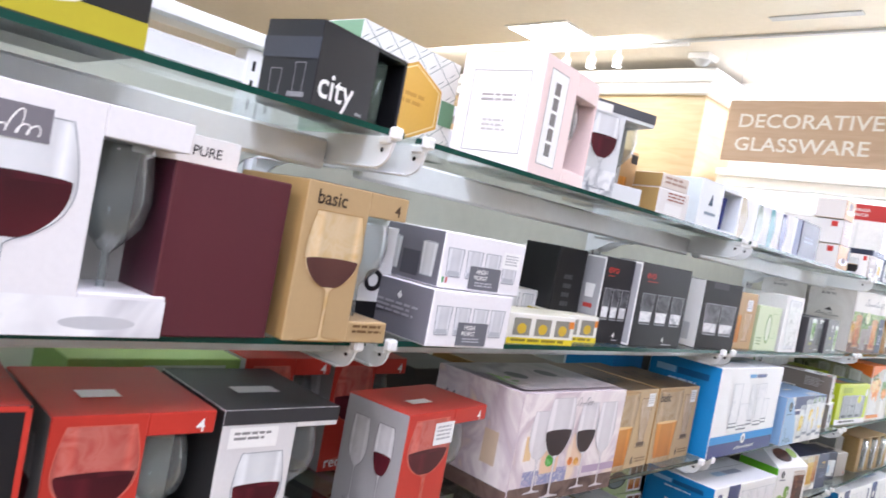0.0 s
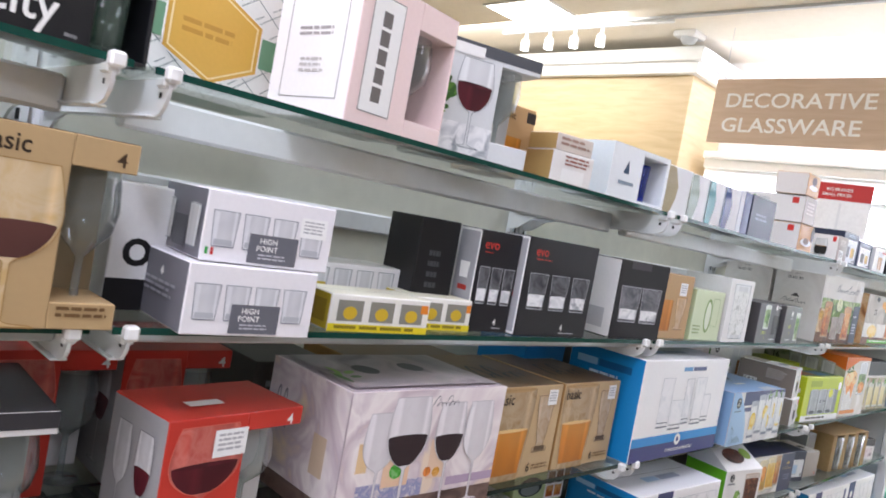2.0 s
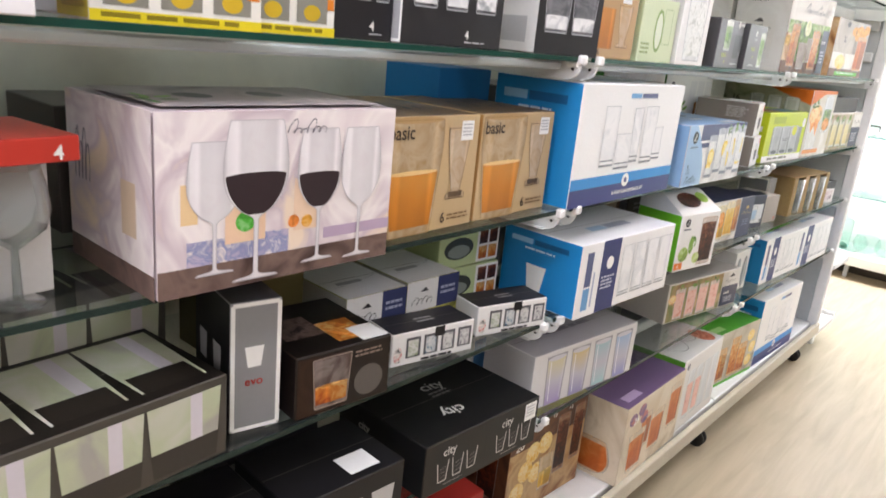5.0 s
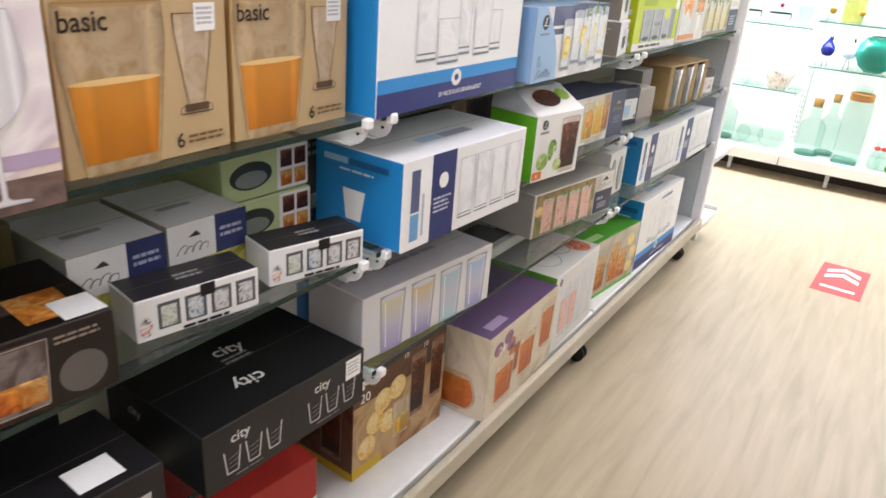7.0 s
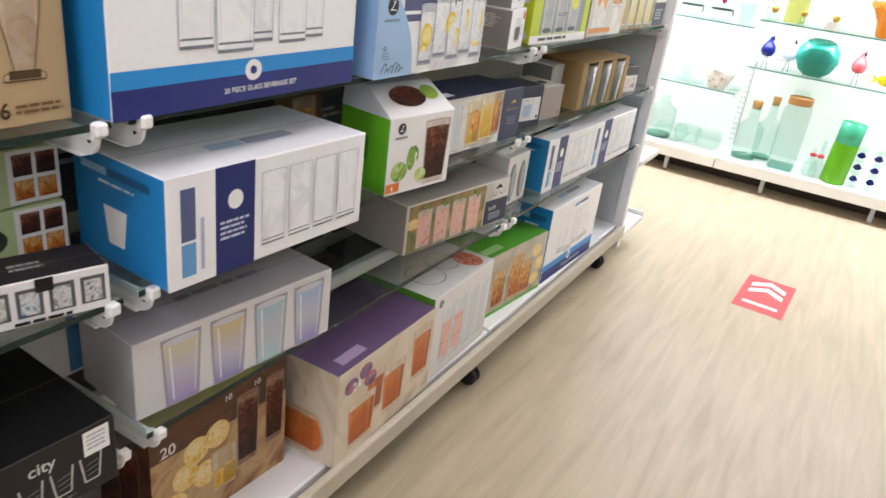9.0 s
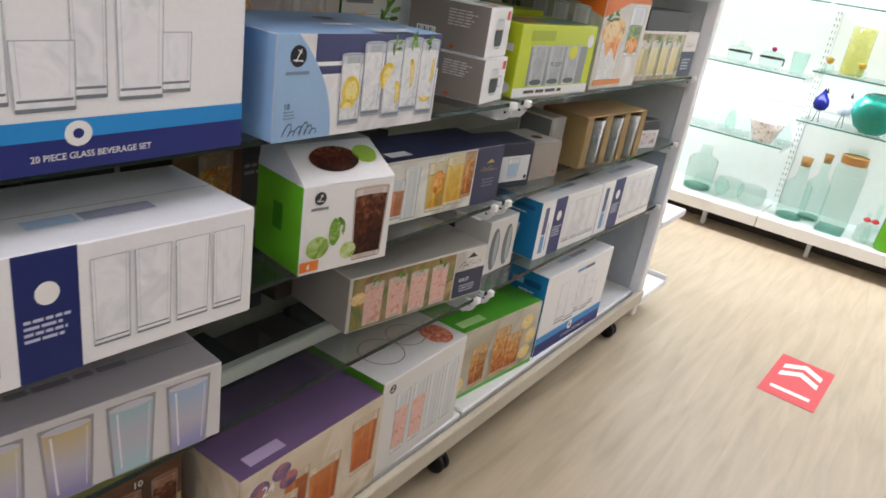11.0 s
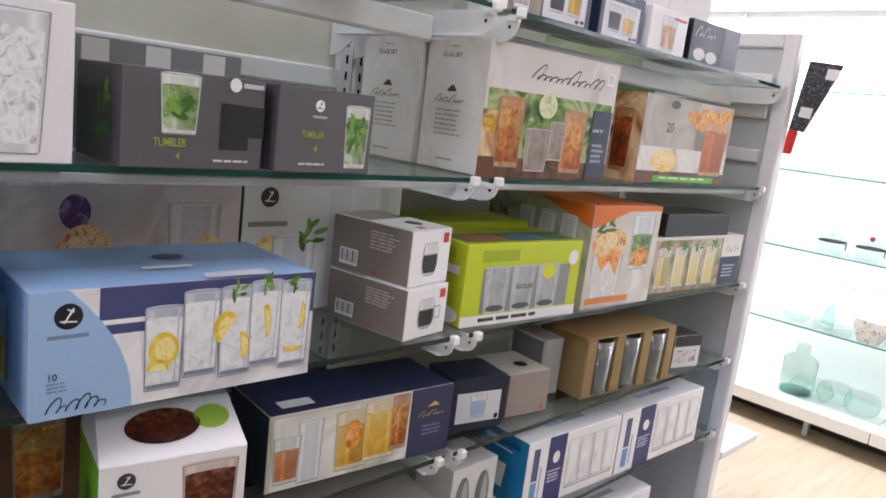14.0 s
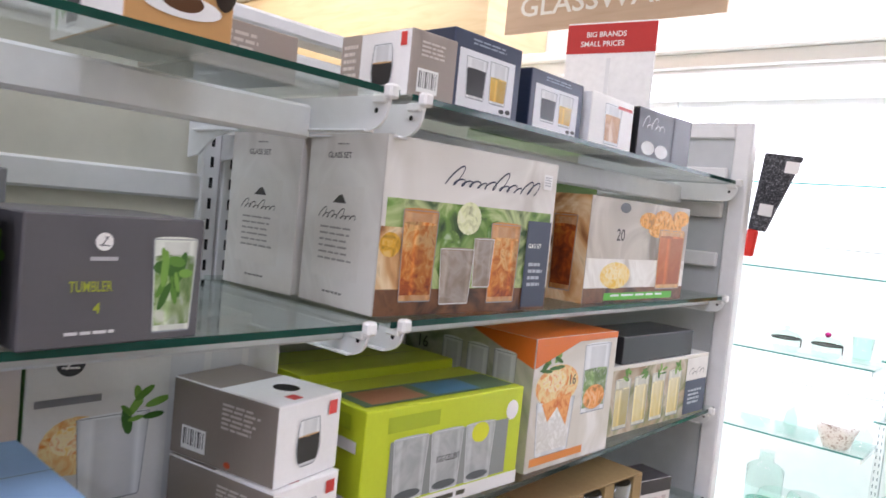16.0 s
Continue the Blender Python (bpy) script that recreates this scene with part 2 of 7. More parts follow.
class Carton:
    """A carton on a shelf. (x, y) is its front corner towards the aisle's start, w runs along the shelf, d into it.
    Prints use shares of the face: F front, S the end towards the aisle's start, T top."""

    def __init__(self, name, label, x, y, z, w, d, h, ang=0, front="FFFFFF", side=None, top=None, notch=None, group="", category="box", inside="B4B3AF"):
        self.w, self.d, self.h = w, d, h
        self.ob = thing(name, label, category, pose(x, y, z, 0, 0, 90 + ang), group)
        self.layers, self.n, self.piece, self.held = {}, 0, 0, False
        bm = bmesh.new()
        f, s, t = card(front), card(side or front), card(top or front)
        if notch:
            u0, v0, u1, v1, nd = notch
            put_box(bm, 0, 0, 0, u0 * w, d, h, 0.0012)
            extra = [("back_board", (u0 * w, nd, 0, w, d, h))]
            if v0 > 0:
                extra.append(("tray_edge", (u0 * w, 0, 0, w, nd, v0 * h)))
            if v1 < 1:
                extra.append(("header", (u0 * w, 0, v1 * h, w, nd, h)))
            if u1 < 1:
                extra.append(("post", (u1 * w, 0, v0 * h, w, nd, v1 * h)))
            for nm, lims in extra:
                part(nm, block(*lims, bevel=0.0012), f if nm != "back_board" else card(inside), self.ob)
        else:
            put_box(bm, 0, 0, 0, w, d, h, 0.0015)
        bm.normal_update()
        for fc in bm.faces:
            n = fc.normal
            fc.material_index = 2 if abs(n.z) > 0.8 else (1 if abs(n.x) > 0.8 else 0)
        part("body", bm, [f, s, t], self.ob)
        if notch:
            self.rect("T", 0.004, 0.004, 0.996, 0.996, t, "lid")
        else:
            self.line("T", 0, 0.5, 1, 0.5, 0.0012, card("6B665F"), "flap_seam")

    def dims(self, face):
        return {"F": (self.w, self.h), "S": (self.d, self.h), "T": (self.w, self.d)}[face]

    def emit(self, face, name, material, verts, faces):
        self.n += 1
        self.piece += not self.held
        e = 0.0004 + 0.00007 * min(len({k[:2] for k in self.layers}), 40) + 0.000004 * self.n
        d, h = self.d, self.h
        place = {"F": lambda u, v: (u, -e, v), "S": lambda u, v: (-e, d - u, v), "T": lambda u, v: (u, v, h + e)}[face]
        key = (name, material.name, self.piece if name in SPLIT else 0)
        vs, fs = self.layers.setdefault(key, ([], []))
        k = len(vs)
        vs += [place(u, v) for u, v in verts]
        fs += [tuple(i + k for i in f) for f in faces]
        return self

    def poly(self, face, pts, material, name="printed_patch"):
        a, b = self.dims(face)
        return self.emit(face, name, material, [(u * a, v * b) for u, v in pts], [tuple(range(len(pts)))])

    def rect(self, face, u0, v0, u1, v1, material, name="printed_panel"):
        return self.poly(face, [(u0, v0), (u1, v0), (u1, v1), (u0, v1)], material, name)

    def disc(self, face, u, v, ru, rv, material, name="printed_patch", a0=0, a1=360, n=20):
        if name == "printed_fruit" and material.name.startswith("card_"):
            ink = material.name[5:]
            pale = "".join("%02X" % round(int(ink[i:i + 2], 16) * 0.55 + 110) for i in (0, 2, 4))
            deep = "".join("%02X" % round(int(ink[i:i + 2], 16) * 0.72) for i in (0, 2, 4))
            material = photo("print_flesh_" + ink, (deep, ink, pale), 48, 1.6)
        return self.poly(face, [(u + ru * math.cos(radians(a0 + (a1 - a0) * i / n)), v + rv * math.sin(radians(a0 + (a1 - a0) * i / n))) for i in range(n)], material, name)

    def line(self, face, u0, v0, u1, v1, th, material, name="printed_line"):
        a, b = self.dims(face)
        p, q = Vector((u0 * a, v0 * b)), Vector((u1 * a, v1 * b))
        s = (q - p).orthogonal().normalized() * th / 2
        return self.emit(face, name, material, [tuple(p - s), tuple(q - s), tuple(q + s), tuple(p + s)], [(0, 1, 2, 3)])

    def frame_line(self, face, u0, v0, u1, v1, th, material):
        for a in ((u0, v0, u1, v0), (u1, v0, u1, v1), (u1, v1, u0, v1), (u0, v1, u0, v0)):
            self.line(face, *a, th, material, "printed_border")
        return self

    def word(self, face, s, u, v, size, material, turn=0, squeeze=1.0):
        """size: the letters' height as a share of the face's height."""
        a, b = self.dims(face)
        vs, fs = letters(s)
        k, c, sn = size * b * 1.35, math.cos(radians(turn)), math.sin(radians(turn))
        pts = [(u * a + k * (x * squeeze * c - y * sn), v * b + k * (x * squeeze * sn + y * c)) for x, y in vs]
        return self.emit(face, "lettering", material, pts, fs)

    def bars(self, face, u0, v0, u1, v1, n, material, seed=1, fill=0.5):
        rnd = random.Random(seed)
        for i in range(n):
            top = v1 - (v1 - v0) * i / n
            bot = top - (v1 - v0) / n * fill
            u = u0
            end = u1 - (u1 - u0) * rnd.uniform(0, 0.25)
            while u < end:
                s = min(end, u + (u1 - u0) * rnd.uniform(0.12, 0.35))
                self.rect(face, u, bot, s, top, material, "small_print")
                u = s + (u1 - u0) * 0.04
        return self

    def scrawl(self, face, u0, v0, u1, v1, material, loops=7, th=0.003):
        """A handwritten brand mark, drawn as a looping stroke."""
        p, rnd, n = None, random.Random(loops * 7 + int(u0 * 100)), 16
        step, amp, tall = (u1 - u0) * 0.9 / loops, 0.4, v1 - v0
        for i in range(loops * n + 1):
            a = i / n * 2 * math.pi
            if i % n == 0:
                amp = 1.0 if i == 0 or i == n * (loops // 2) else rnd.choice((0.3, 0.34, 0.42, 0.72))
                curl = 0.3 if amp > 0.6 else rnd.choice((0.16, 0.3, 0.36))
            lift = tall * amp * 0.5 * (1 - math.cos(a))
            q = (u0 + step * (i / n - curl * math.sin(a)) + 0.12 * (u1 - u0) * lift / tall, v0 + lift)
            if p:
                self.line(face, *p, *q, th * (0.45 + 0.4 * abs(math.sin(a / 2 + 0.6))), material, "brand_mark")
            p = q
        return self

    def sticker(self, face, u, v, du, dv, seed=3):
        self.rect(face, u, v, u + du, v + dv, card("F4F4F2"), "price_sticker")
        return self.bars(face, u + du * 0.12, v + dv * 0.15, u + du * 0.9, v + dv * 0.85, 4, card("B9B9BC"), seed)

    def barcode(self, face, u0, v0, u1, v1):
        self.rect(face, u0, v0, u1, v1, card("F4F4F2"), "barcode_label")
        for i in range(9):
            a = u0 + (u1 - u0) * (0.08 + 0.1 * i)
            self.rect(face, a, v0 + (v1 - v0) * 0.2, a + (u1 - u0) * (0.03 + 0.03 * (i % 3 == 0)), v1 - (v1 - v0) * 0.1, card("222222"), "barcode")
        return self

    def glass(self, face, kind, cu, v0, gw, gh, drink=None, fill=0.6, ink="8C9298", pale="E9ECEE", body=True, foam=None):
        """A printed picture of a glass; gw and gh are shares of the face."""
        prof = {"flare": [(0.3, 0), (0.33, 0.01), (0.345, 0.04), (0.5, 1)], "tumbler": [(0.40, 0), (0.42, 0.02), (0.5, 1)], "high": [(0.44, 0), (0.45, 0.02), (0.5, 1)],
                "pint": [(0.36, 0), (0.37, 0.05), (0.42, 0.3), (0.5, 0.75), (0.49, 1)],
                "pils": [(0.42, 0), (0.42, 0.06), (0.22, 0.1), (0.24, 0.2), (0.45, 0.75), (0.5, 1)],
                "wine": [(0.36, 0), (0.3, 0.012), (0.06, 0.03), (0.035, 0.1), (0.035, 0.34), (0.06, 0.4), (0.26, 0.455), (0.43, 0.55), (0.5, 0.67), (0.475, 0.83), (0.4, 1)],
                "stemless": [(0.25, 0), (0.42, 0.12), (0.5, 0.4), (0.45, 0.8), (0.4, 1)]}[kind]
        if kind in ("wine", "pint", "pils", "stemless"):
            prof = smooth(prof)
        pt = lambda r, y: (cu + r * gw, v0 + y * gh)
        self.piece += 1
        self.held = True
        if body:
            light = "".join("%02X" % round(int(pale[i:i + 2], 16) * 0.72 + 70) for i in (0, 2, 4))
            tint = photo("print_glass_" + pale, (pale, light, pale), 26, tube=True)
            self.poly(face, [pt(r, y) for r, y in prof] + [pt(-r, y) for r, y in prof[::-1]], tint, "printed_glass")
            if kind != "wine":
                r = prof[-1][0]
                self.disc(face, cu, v0 + gh, r * gw, 0.03 * gh, card(pale), "printed_glass")
        if drink:
            lo = 0.42 if kind == "wine" else 0.07
            cut = lo + (1 - lo) * fill
            ys = [y for _, y in prof]
            rs = [r for r, _ in prof]
            ins = [(r, y) for r, y in prof if lo < y < cut]
            path = [(float(np.interp(lo, ys, rs)), lo)] + ins + [(float(np.interp(cut, ys, rs)), cut)]
            self.poly(face, [pt(r * 0.93, y) for r, y in path] + [pt(-r * 0.93, y) for r, y in path[::-1]], drink, "printed_drink")
            r = path[-1][0] * 0.93
            self.disc(face, cu, v0 + cut * gh, r * gw, 0.02 * gh, foam or drink, "printed_drink")
        if kind == "flare":
            self.held = False
            for sgn in (1, -1):
                self.poly(face, [pt(sgn * 0.345, 0.05), pt(sgn * 0.5, 1), pt(sgn * 0.43, 1), pt(sgn * 0.3, 0.07)], card("E0E2E6"), "printed_shine")
            self.poly(face, [pt(-0.3, 0.012), pt(0.3, 0.012), pt(0.32, 0.055), pt(0, 0.085), pt(-0.32, 0.055)], card("B6BBC2"), "printed_shine")
            self.line(face, *pt(-0.12, 0.12), *pt(-0.2, 0.9), 0.0022, card("F6F7F8"), "printed_shine")
        self.held = True
        th = 0.001
        for sgn in (1, -1):
            for (r, y), (q, k) in zip(prof, prof[1:]):
                self.line(face, *pt(sgn * r, y), *pt(sgn * q, k), th, card(ink), "printed_glass_outline")
        r = prof[-1][0]
        self.line(face, *pt(-r, 1), *pt(r, 1), th, card(ink), "printed_glass_outline")
        self.line(face, *pt(-prof[0][0], 0), *pt(prof[0][0], 0), th * 1.6, card(ink), "printed_glass_outline")
        self.held = False
        return self

    def lemon(self, face, u, v, ru, rv, skin="E8B92A"):
        self.disc(face, u, v, ru, rv, photo("print_citrus_" + skin, (skin, "F0DCA0", skin), 45), "printed_fruit")
        return self.disc(face, u - ru * 0.15, v + rv * 0.2, ru * 0.55, rv * 0.5, photo("print_pulp_" + skin, (skin, "F3E6BC", "EFC86A"), 70), "printed_fruit")

    def leaves(self, face, u, v, ru, rv, n=7, seed=2):
        rnd = random.Random(seed)
        for _ in range(n):
            a, k = rnd.uniform(0, 360), rnd.uniform(0.3, 0.6)
            cu, cv = u + ru * rnd.uniform(-0.6, 0.6), v + rv * rnd.uniform(-0.6, 0.6)
            pts = []
            for i in range(10):
                b = 2 * math.pi * i / 10
                x, y = k * math.cos(b), 0.35 * k * math.sin(b)
                pts.append((cu + ru * (x * math.cos(a) - y * math.sin(a)), cv + rv * (x * math.sin(a) + y * math.cos(a))))
            self.poly(face, pts, card(rnd.choice(("3F6B2A", "5C8A35", "79A548"))), "printed_leaves")
        return self

    def done(self):
        for (name, mat, _), (vs, fs) in self.layers.items():
            me = bpy.data.meshes.new(name)
            me.from_pydata(vs, [], fs)
            me.materials.append(bpy.data.materials[mat])
            ob = new(name, me)
            ob.parent = self.ob
            if name in ("small_print", "barcode", "lattice_print", "printed_leaves"):
                tagged(ob, kind="stuff")
        return self.ob

# ---- the room ----
def setting(name, bm, material, label, category):
    return tagged(part(name, bm, material), label, category, kind="structure")


setting("floor", block(-9, -6, -0.1, 5, 6.9, 0), FLOOR_WOOD, "pale wood-look vinyl shop floor", "floor")
setting("ceiling", block(-9, -6, CEIL, 5, 6.9, CEIL + 0.1), CEILING, "cream painted shop ceiling", "ceiling")
setting("wall_north", block(-9, 6.75, 0, 5, 6.9, CEIL), WALL, "white painted shop wall", "wall")
setting("wall_south", block(-9, -6.15, 0, 5, -6, CEIL), WALL, "white painted shop wall", "wall")
setting("wall_east", block(5.0, -6, 0, 5.15, 6.75, CEIL), WALL, "white painted shop wall", "wall")
# Unseen partition in place of opposite shelving, added to keep lamps off low shelves.
setting("wall_aisle", block(0.95, -6, 0, 1.07, 4.6, 2.0), surface("grey_wall_paint", "9A958C", 0.7), "low grey partition closing the aisle", "wall")
setting("wall_west", block(-9.15, -6, 0, -9, 6.75, CEIL), WALL, "cream painted shop wall", "wall")
setting("wood_soffit", block(-9, 6.05, 1.7, -3.04, 6.74, 3.1, bevel=0.004), PANEL_WOOD, "pale wood panelled wall box", "wall panel")
bm = bmesh.new()
put_box(bm, -9, 5.98, 3.1, -2.98, 6.74, 3.2, bevel=0.006)
put_box(bm, -9, 5.94, 3.2, -2.94, 6.74, 3.32, bevel=0.01)
setting("trim", bm, WALL_BRIGHT, "white cornice above wood panel", "cornice")
# cornice above the lit wall
bm = bmesh.new()
put_box(bm, -2.93, 6.3, 2.36, 5, 6.74, 2.44, bevel=0.008)
put_box(bm, -2.93, 6.26, 2.44, 5, 6.74, 2.5, bevel=0.008)
put_box(bm, -2.93, 6.34, 2.2, 5, 6.74, 2.36, bevel=0.004)
setting("trim", bm, WALL_BRIGHT, "white moulded bulkhead above lit shelves", "cornice")

# ---- gondola ----
FX, BX = -0.760, -1.235          # front edge of the glass, face of the back panel
POSTS = (-1.755, -0.533, 0.689, 1.911, 3.133)
END = 4.345
TOP, MID, LO1, LO2, LO3, DECK = 1.605, 1.312, 1.022, 0.783, 0.542, 0.166

gondola = thing("gondola_shelving", "white steel gondola shelving with pale back panel", "shelving", pose(BX, 1.3, 0))


def gpart(name, bm, mat, label=""):
    bm.transform(Matrix.Translation((-BX, -1.3, 0)))
    return part(name, bm, mat, gondola, label)


ys = list(POSTS) + [END]
for a, b in zip(ys, ys[1:]):
    for z0, z1 in ((0.16, 0.60), (0.604, 1.04), (1.044, 1.47), (1.474, 1.72)):
        gpart("back_panel", block(BX - 0.02, a + 0.022, z0, BX, b - 0.022, z1, bevel=0.002), BACK_PANEL)
    for z in (1.46, 1.70):
        bm = block(BX, a + 0.03, z - 0.022, BX + 0.014, b - 0.03, z + 0.022, bevel=0.004)
        gpart("cross_rail", bm, WHITE_STEEL)
for y in POSTS:
    bm = bmesh.new()
    for s in (-1, 1):
        put_box(bm, BX - 0.03, y + s * 0.019 - 0.016, 0.1, BX + 0.018, y + s * 0.019 + 0.016, 1.745, bevel=0.002)
    gpart("upright", bm, WHITE_STEEL, "slotted white steel upright")
    bm = bmesh.new()
    for s in (-1, 1):
        for k in range(44):
            put_box(bm, BX + 0.017, y + s * 0.019 - 0.003, 0.2 + k * 0.035, BX + 0.0186, y + s * 0.019 + 0.003, 0.218 + k * 0.035)
    gpart("slots", bm, DARK)
bm = block(BX - 0.04, ys[0], 1.745, BX + 0.03, END, 1.775, bevel=0.006)
gpart("top_rail", bm, WHITE_STEEL)
# end panel, with its frame and inner rails
bm = block(-1.26, END, 0.06, -0.755, END + 0.022, 1.75, bevel=0.003)
gpart("end_panel", bm, END_PANEL, "pale grey end panel")
bm = bmesh.new()
put_box(bm, -0.79, END - 0.012, 0.06, -0.745, END + 0.03, 1.757, bevel=0.004)
put_box(bm, -1.26, END - 0.01, 1.715, -0.79, END + 0.03, 1.757, bevel=0.004)
gpart("end_frame", bm, WHITE_STEEL)
for z in (1.40, 1.53, 1.62):
    gpart("end_rail", block(-1.2, END - 0.016, z - 0.02, -0.8, END - 0.001, z + 0.02, bevel=0.004), WHITE_STEEL)
for a, b in zip(ys, ys[1:]):
    bm = block(BX, a + 0.004, DECK - 0.022, -0.772, b - 0.004, DECK, bevel=0.004)
    put_box(bm, -0.79, a + 0.004, DECK - 0.035, -0.775, b - 0.004, DECK - 0.002, bevel=0.004)
    gpart("base_deck", bm, WHITE_STEEL)
gpart("base_rail", block(-0.758, ys[0], 0.112, -0.738, END + 0.03, 0.166, bevel=0.003), surface("beige_steel", "C2BAA8", 0.45))
gpart("plinth", block(-1.22, ys[0], 0.004, -1.15, END, 0.138), KICK)
gpart("underframe", block(-1.14, ys[0], 0.09, -0.80, END, 0.13, bevel=0.003), KICK)
for y in (-1.4, -0.2, 0.9, 2.0, 3.07, 4.2):
    bm = bmesh.new()
    for s in (-1, 1):
        g = lathe([(0.001, -0.008), (0.026, -0.008), (0.03, -0.004), (0.03, 0.004), (0.026, 0.008), (0.001, 0.008)], 16)
        g.transform(pose(-0.785, y + s * 0.012, 0.0305, 90, 0, 0))
        me = bpy.data.meshes.new("t")
        g.to_mesh(me)
        g.free()
        bm.from_mesh(me)
        bpy.data.meshes.remove(me)
    put_box(bm, -0.80, y - 0.018, 0.05, -0.77, y + 0.018, 0.124, bevel=0.003)
    gpart("caster", bm, RUBBER, "black caster wheel")


def bracket(y, z, deep):
    """A cranked plate with a rounded nose that holds the glass by a small clip."""
    b = thing("shelf_bracket", "white steel shelf bracket with plastic end clip", "bracket", pose(BX + 0.018, y, z), "shelf brackets")
    L, r = FX - BX - 0.014, min(0.034, deep * 0.62)
    nose = [(L - r + r * math.sin(radians(k)), -deep + r - r * math.cos(radians(k))) for k in range(0, 91, 15)]
    pts = [(0, -0.0095), (0, -deep - 0.045), (0.03, -deep - 0.04), (0.075, -deep - 0.012), (0.13, -deep)] + nose + [(L, -0.02), (L - 0.006, -0.0095)]
    n, t = len(pts), 0.0022
    bm = bmesh.new()
    for s in (-t, t):
        bm.faces.new([bm.verts.new((x, s, zz)) for x, zz in (pts if s < 0 else pts[::-1])])
    bm.verts.ensure_lookup_table()
    for i in range(n):
        j = (i + 1) % n
        bm.faces.new((bm.verts[i], bm.verts[2 * n - 1 - i], bm.verts[2 * n - 1 - j], bm.verts[j]))
    bmesh.ops.recalc_face_normals(bm, faces=bm.faces)
    part("arm", bm, WHITE_STEEL, b)
    part("flange", block(0.02, -0.009, -deep - 0.002, L - r, 0.009, -deep + 0.001, bevel=0.0008), WHITE_STEEL, b)
    bm = block(L - 0.026, -0.0075, -0.02, L - 0.002, 0.0075, -0.0092, bevel=0.002)
    put_box(bm, L - 0.006, -0.0085, -0.014, L + 0.009, 0.0085, 0.0035, bevel=0.003)
    part("clip", bm, CLIP, b, "white plastic clip")
    bm = bmesh.new()
    for s in (-1, 1):
        bm.faces.new([bm.verts.new((L - r * 0.6 + 0.0035 * math.cos(a), s * (t + 0.0004), -deep + r * 0.75 + 0.0035 * math.sin(a))) for a in [s * 2 * math.pi * k / 10 for k in range(10)]])
    part("hole", bm, DARK, b)
    return b


built = {}
JOINTS = (-1.77, -0.548, 0.674, 1.894, 3.102, END)     # where one glass pane ends and the next begins
for i, (a, b) in enumerate(zip(JOINTS, JOINTS[1:])):
    last = i == len(ys) - 2
    for z in (TOP, MID, LO1, LO2, LO3):
        for y in ((a + 0.03, b - 0.032) if not last else (a + 0.03, b - 0.045)):
            deep = 0.053 if z == TOP else 0.042
            if deep in built:
                copy_thing(built[deep], pose(BX + 0.018, y, z))
            else:
                built[deep] = bracket(y, z, deep)
        sh = thing("glass_shelf", "clear glass shelf with green polished edge", "shelf", pose(BX + 0.02, a, z), "glass shelves of the gondola")
        D, Wd = FX - BX - 0.02, b - a
        part("pane", block(0.0, 0.012, -0.0085, D - 0.0025, Wd - 0.012, 0.0, bevel=0.0), SHEET, sh)
        part("edge", block(D - 0.002, 0.012, -0.0085, D, Wd - 0.012, -0.0002), EDGE if z in (TOP, MID) else EDGE_LOW, sh)
        if z == TOP:
            part("front_rail", block(D - 0.165, 0.035, -0.066, D - 0.14, Wd - 0.035, -0.02, bevel=0.004), WHITE_STEEL, sh, "white steel rail")
        elif z == LO3:
            part("front_rail", block(D - 0.165, 0.035, -0.046, D - 0.14, Wd - 0.035, -0.012, bevel=0.004), WHITE_STEEL, sh, "white steel rail")
        elif z == MID:
            part("front_rail", block(D - 0.05, 0.035, -0.026, D - 0.035, Wd - 0.035, -0.012, bevel=0.003), GREY_STEEL, sh, "slim grey steel rail")

# ---- cartons, shelf by shelf ----
WINE = card("3A1420")
BLACK = card("1C1B1D")
OFFW = card("F2F1EE")
BEER = photo("print_beer", ("BF741E", "D98A2B", "E6A24A"), 10, rise=0.7, tube=True)
TEA = photo("print_iced_tea", ("4A1C10", "8A3A14", "B5561A", "D98A34"), 45, rise=0.4, tube=True)
AMBER = photo("print_amber", ("7A3414", "B85A1C", "DE8A34", "EFC07A", "B5652A"), 55, rise=0.45, tube=True)
JUICE = photo("print_juice", ("E0A22E", "F0C24A", "F3DB96"), 35, rise=0.5, tube=True)
COLA = photo("print_cola", ("1E0C08", "3A180E", "6A3018", "B08060"), 60, rise=0.5, tube=True)
LIME_ICE = photo("print_lime_ice", ("E4ECDC", "B5CC96", "7A9E54", "EEF2EA"), 45, rise=0.3, tube=True)
ORANGE = photo("print_orange_drink", ("B9551E", "D2702E", "E39355"), 26, rise=0.6, tube=True)
LEMONADE = photo("print_lemonade", ("EAD27A", "F1E2A6", "F3ECCC"), 30, rise=0.6, tube=True)
PEACH = photo("print_peach", ("D97A4A", "E79A6A", "F2C0A0"), 30, rise=0.5, tube=True)
KITCHEN = photo("print_kitchen", ("E4D8DA", "F0E8E6", "CDBDC4", "EAD7C2"), 9)
TABLE_WOOD = photo("print_table", ("5B3A26", "7A5236", "3E2A22"), 18)
BLUR_GREEN = photo("print_garden", ("2F4A22", "6E9440", "B9C88A", "3E5A30"), 16)
BLUR_WARM = photo("print_bar", ("8A5A34", "C99A66", "E5CFA8", "5C3A26"), 12)
GREYGLASS = photo("print_grey_glass", ("C9CCD0", "F0F1F2", "9FA4AA"), 30)
RED_WINE = photo("print_red_wine", ("4A1420", "641C28", "36101A"), 8, tube=True)
STONE = photo("print_stone", ("D9D5CE", "E6E3DD", "C9C4BB"), 5)
PALE_FRUIT = photo("print_fruit", ("E9C9A8", "DDE0D8", "D88A4A", "E7E2DA"), 10)


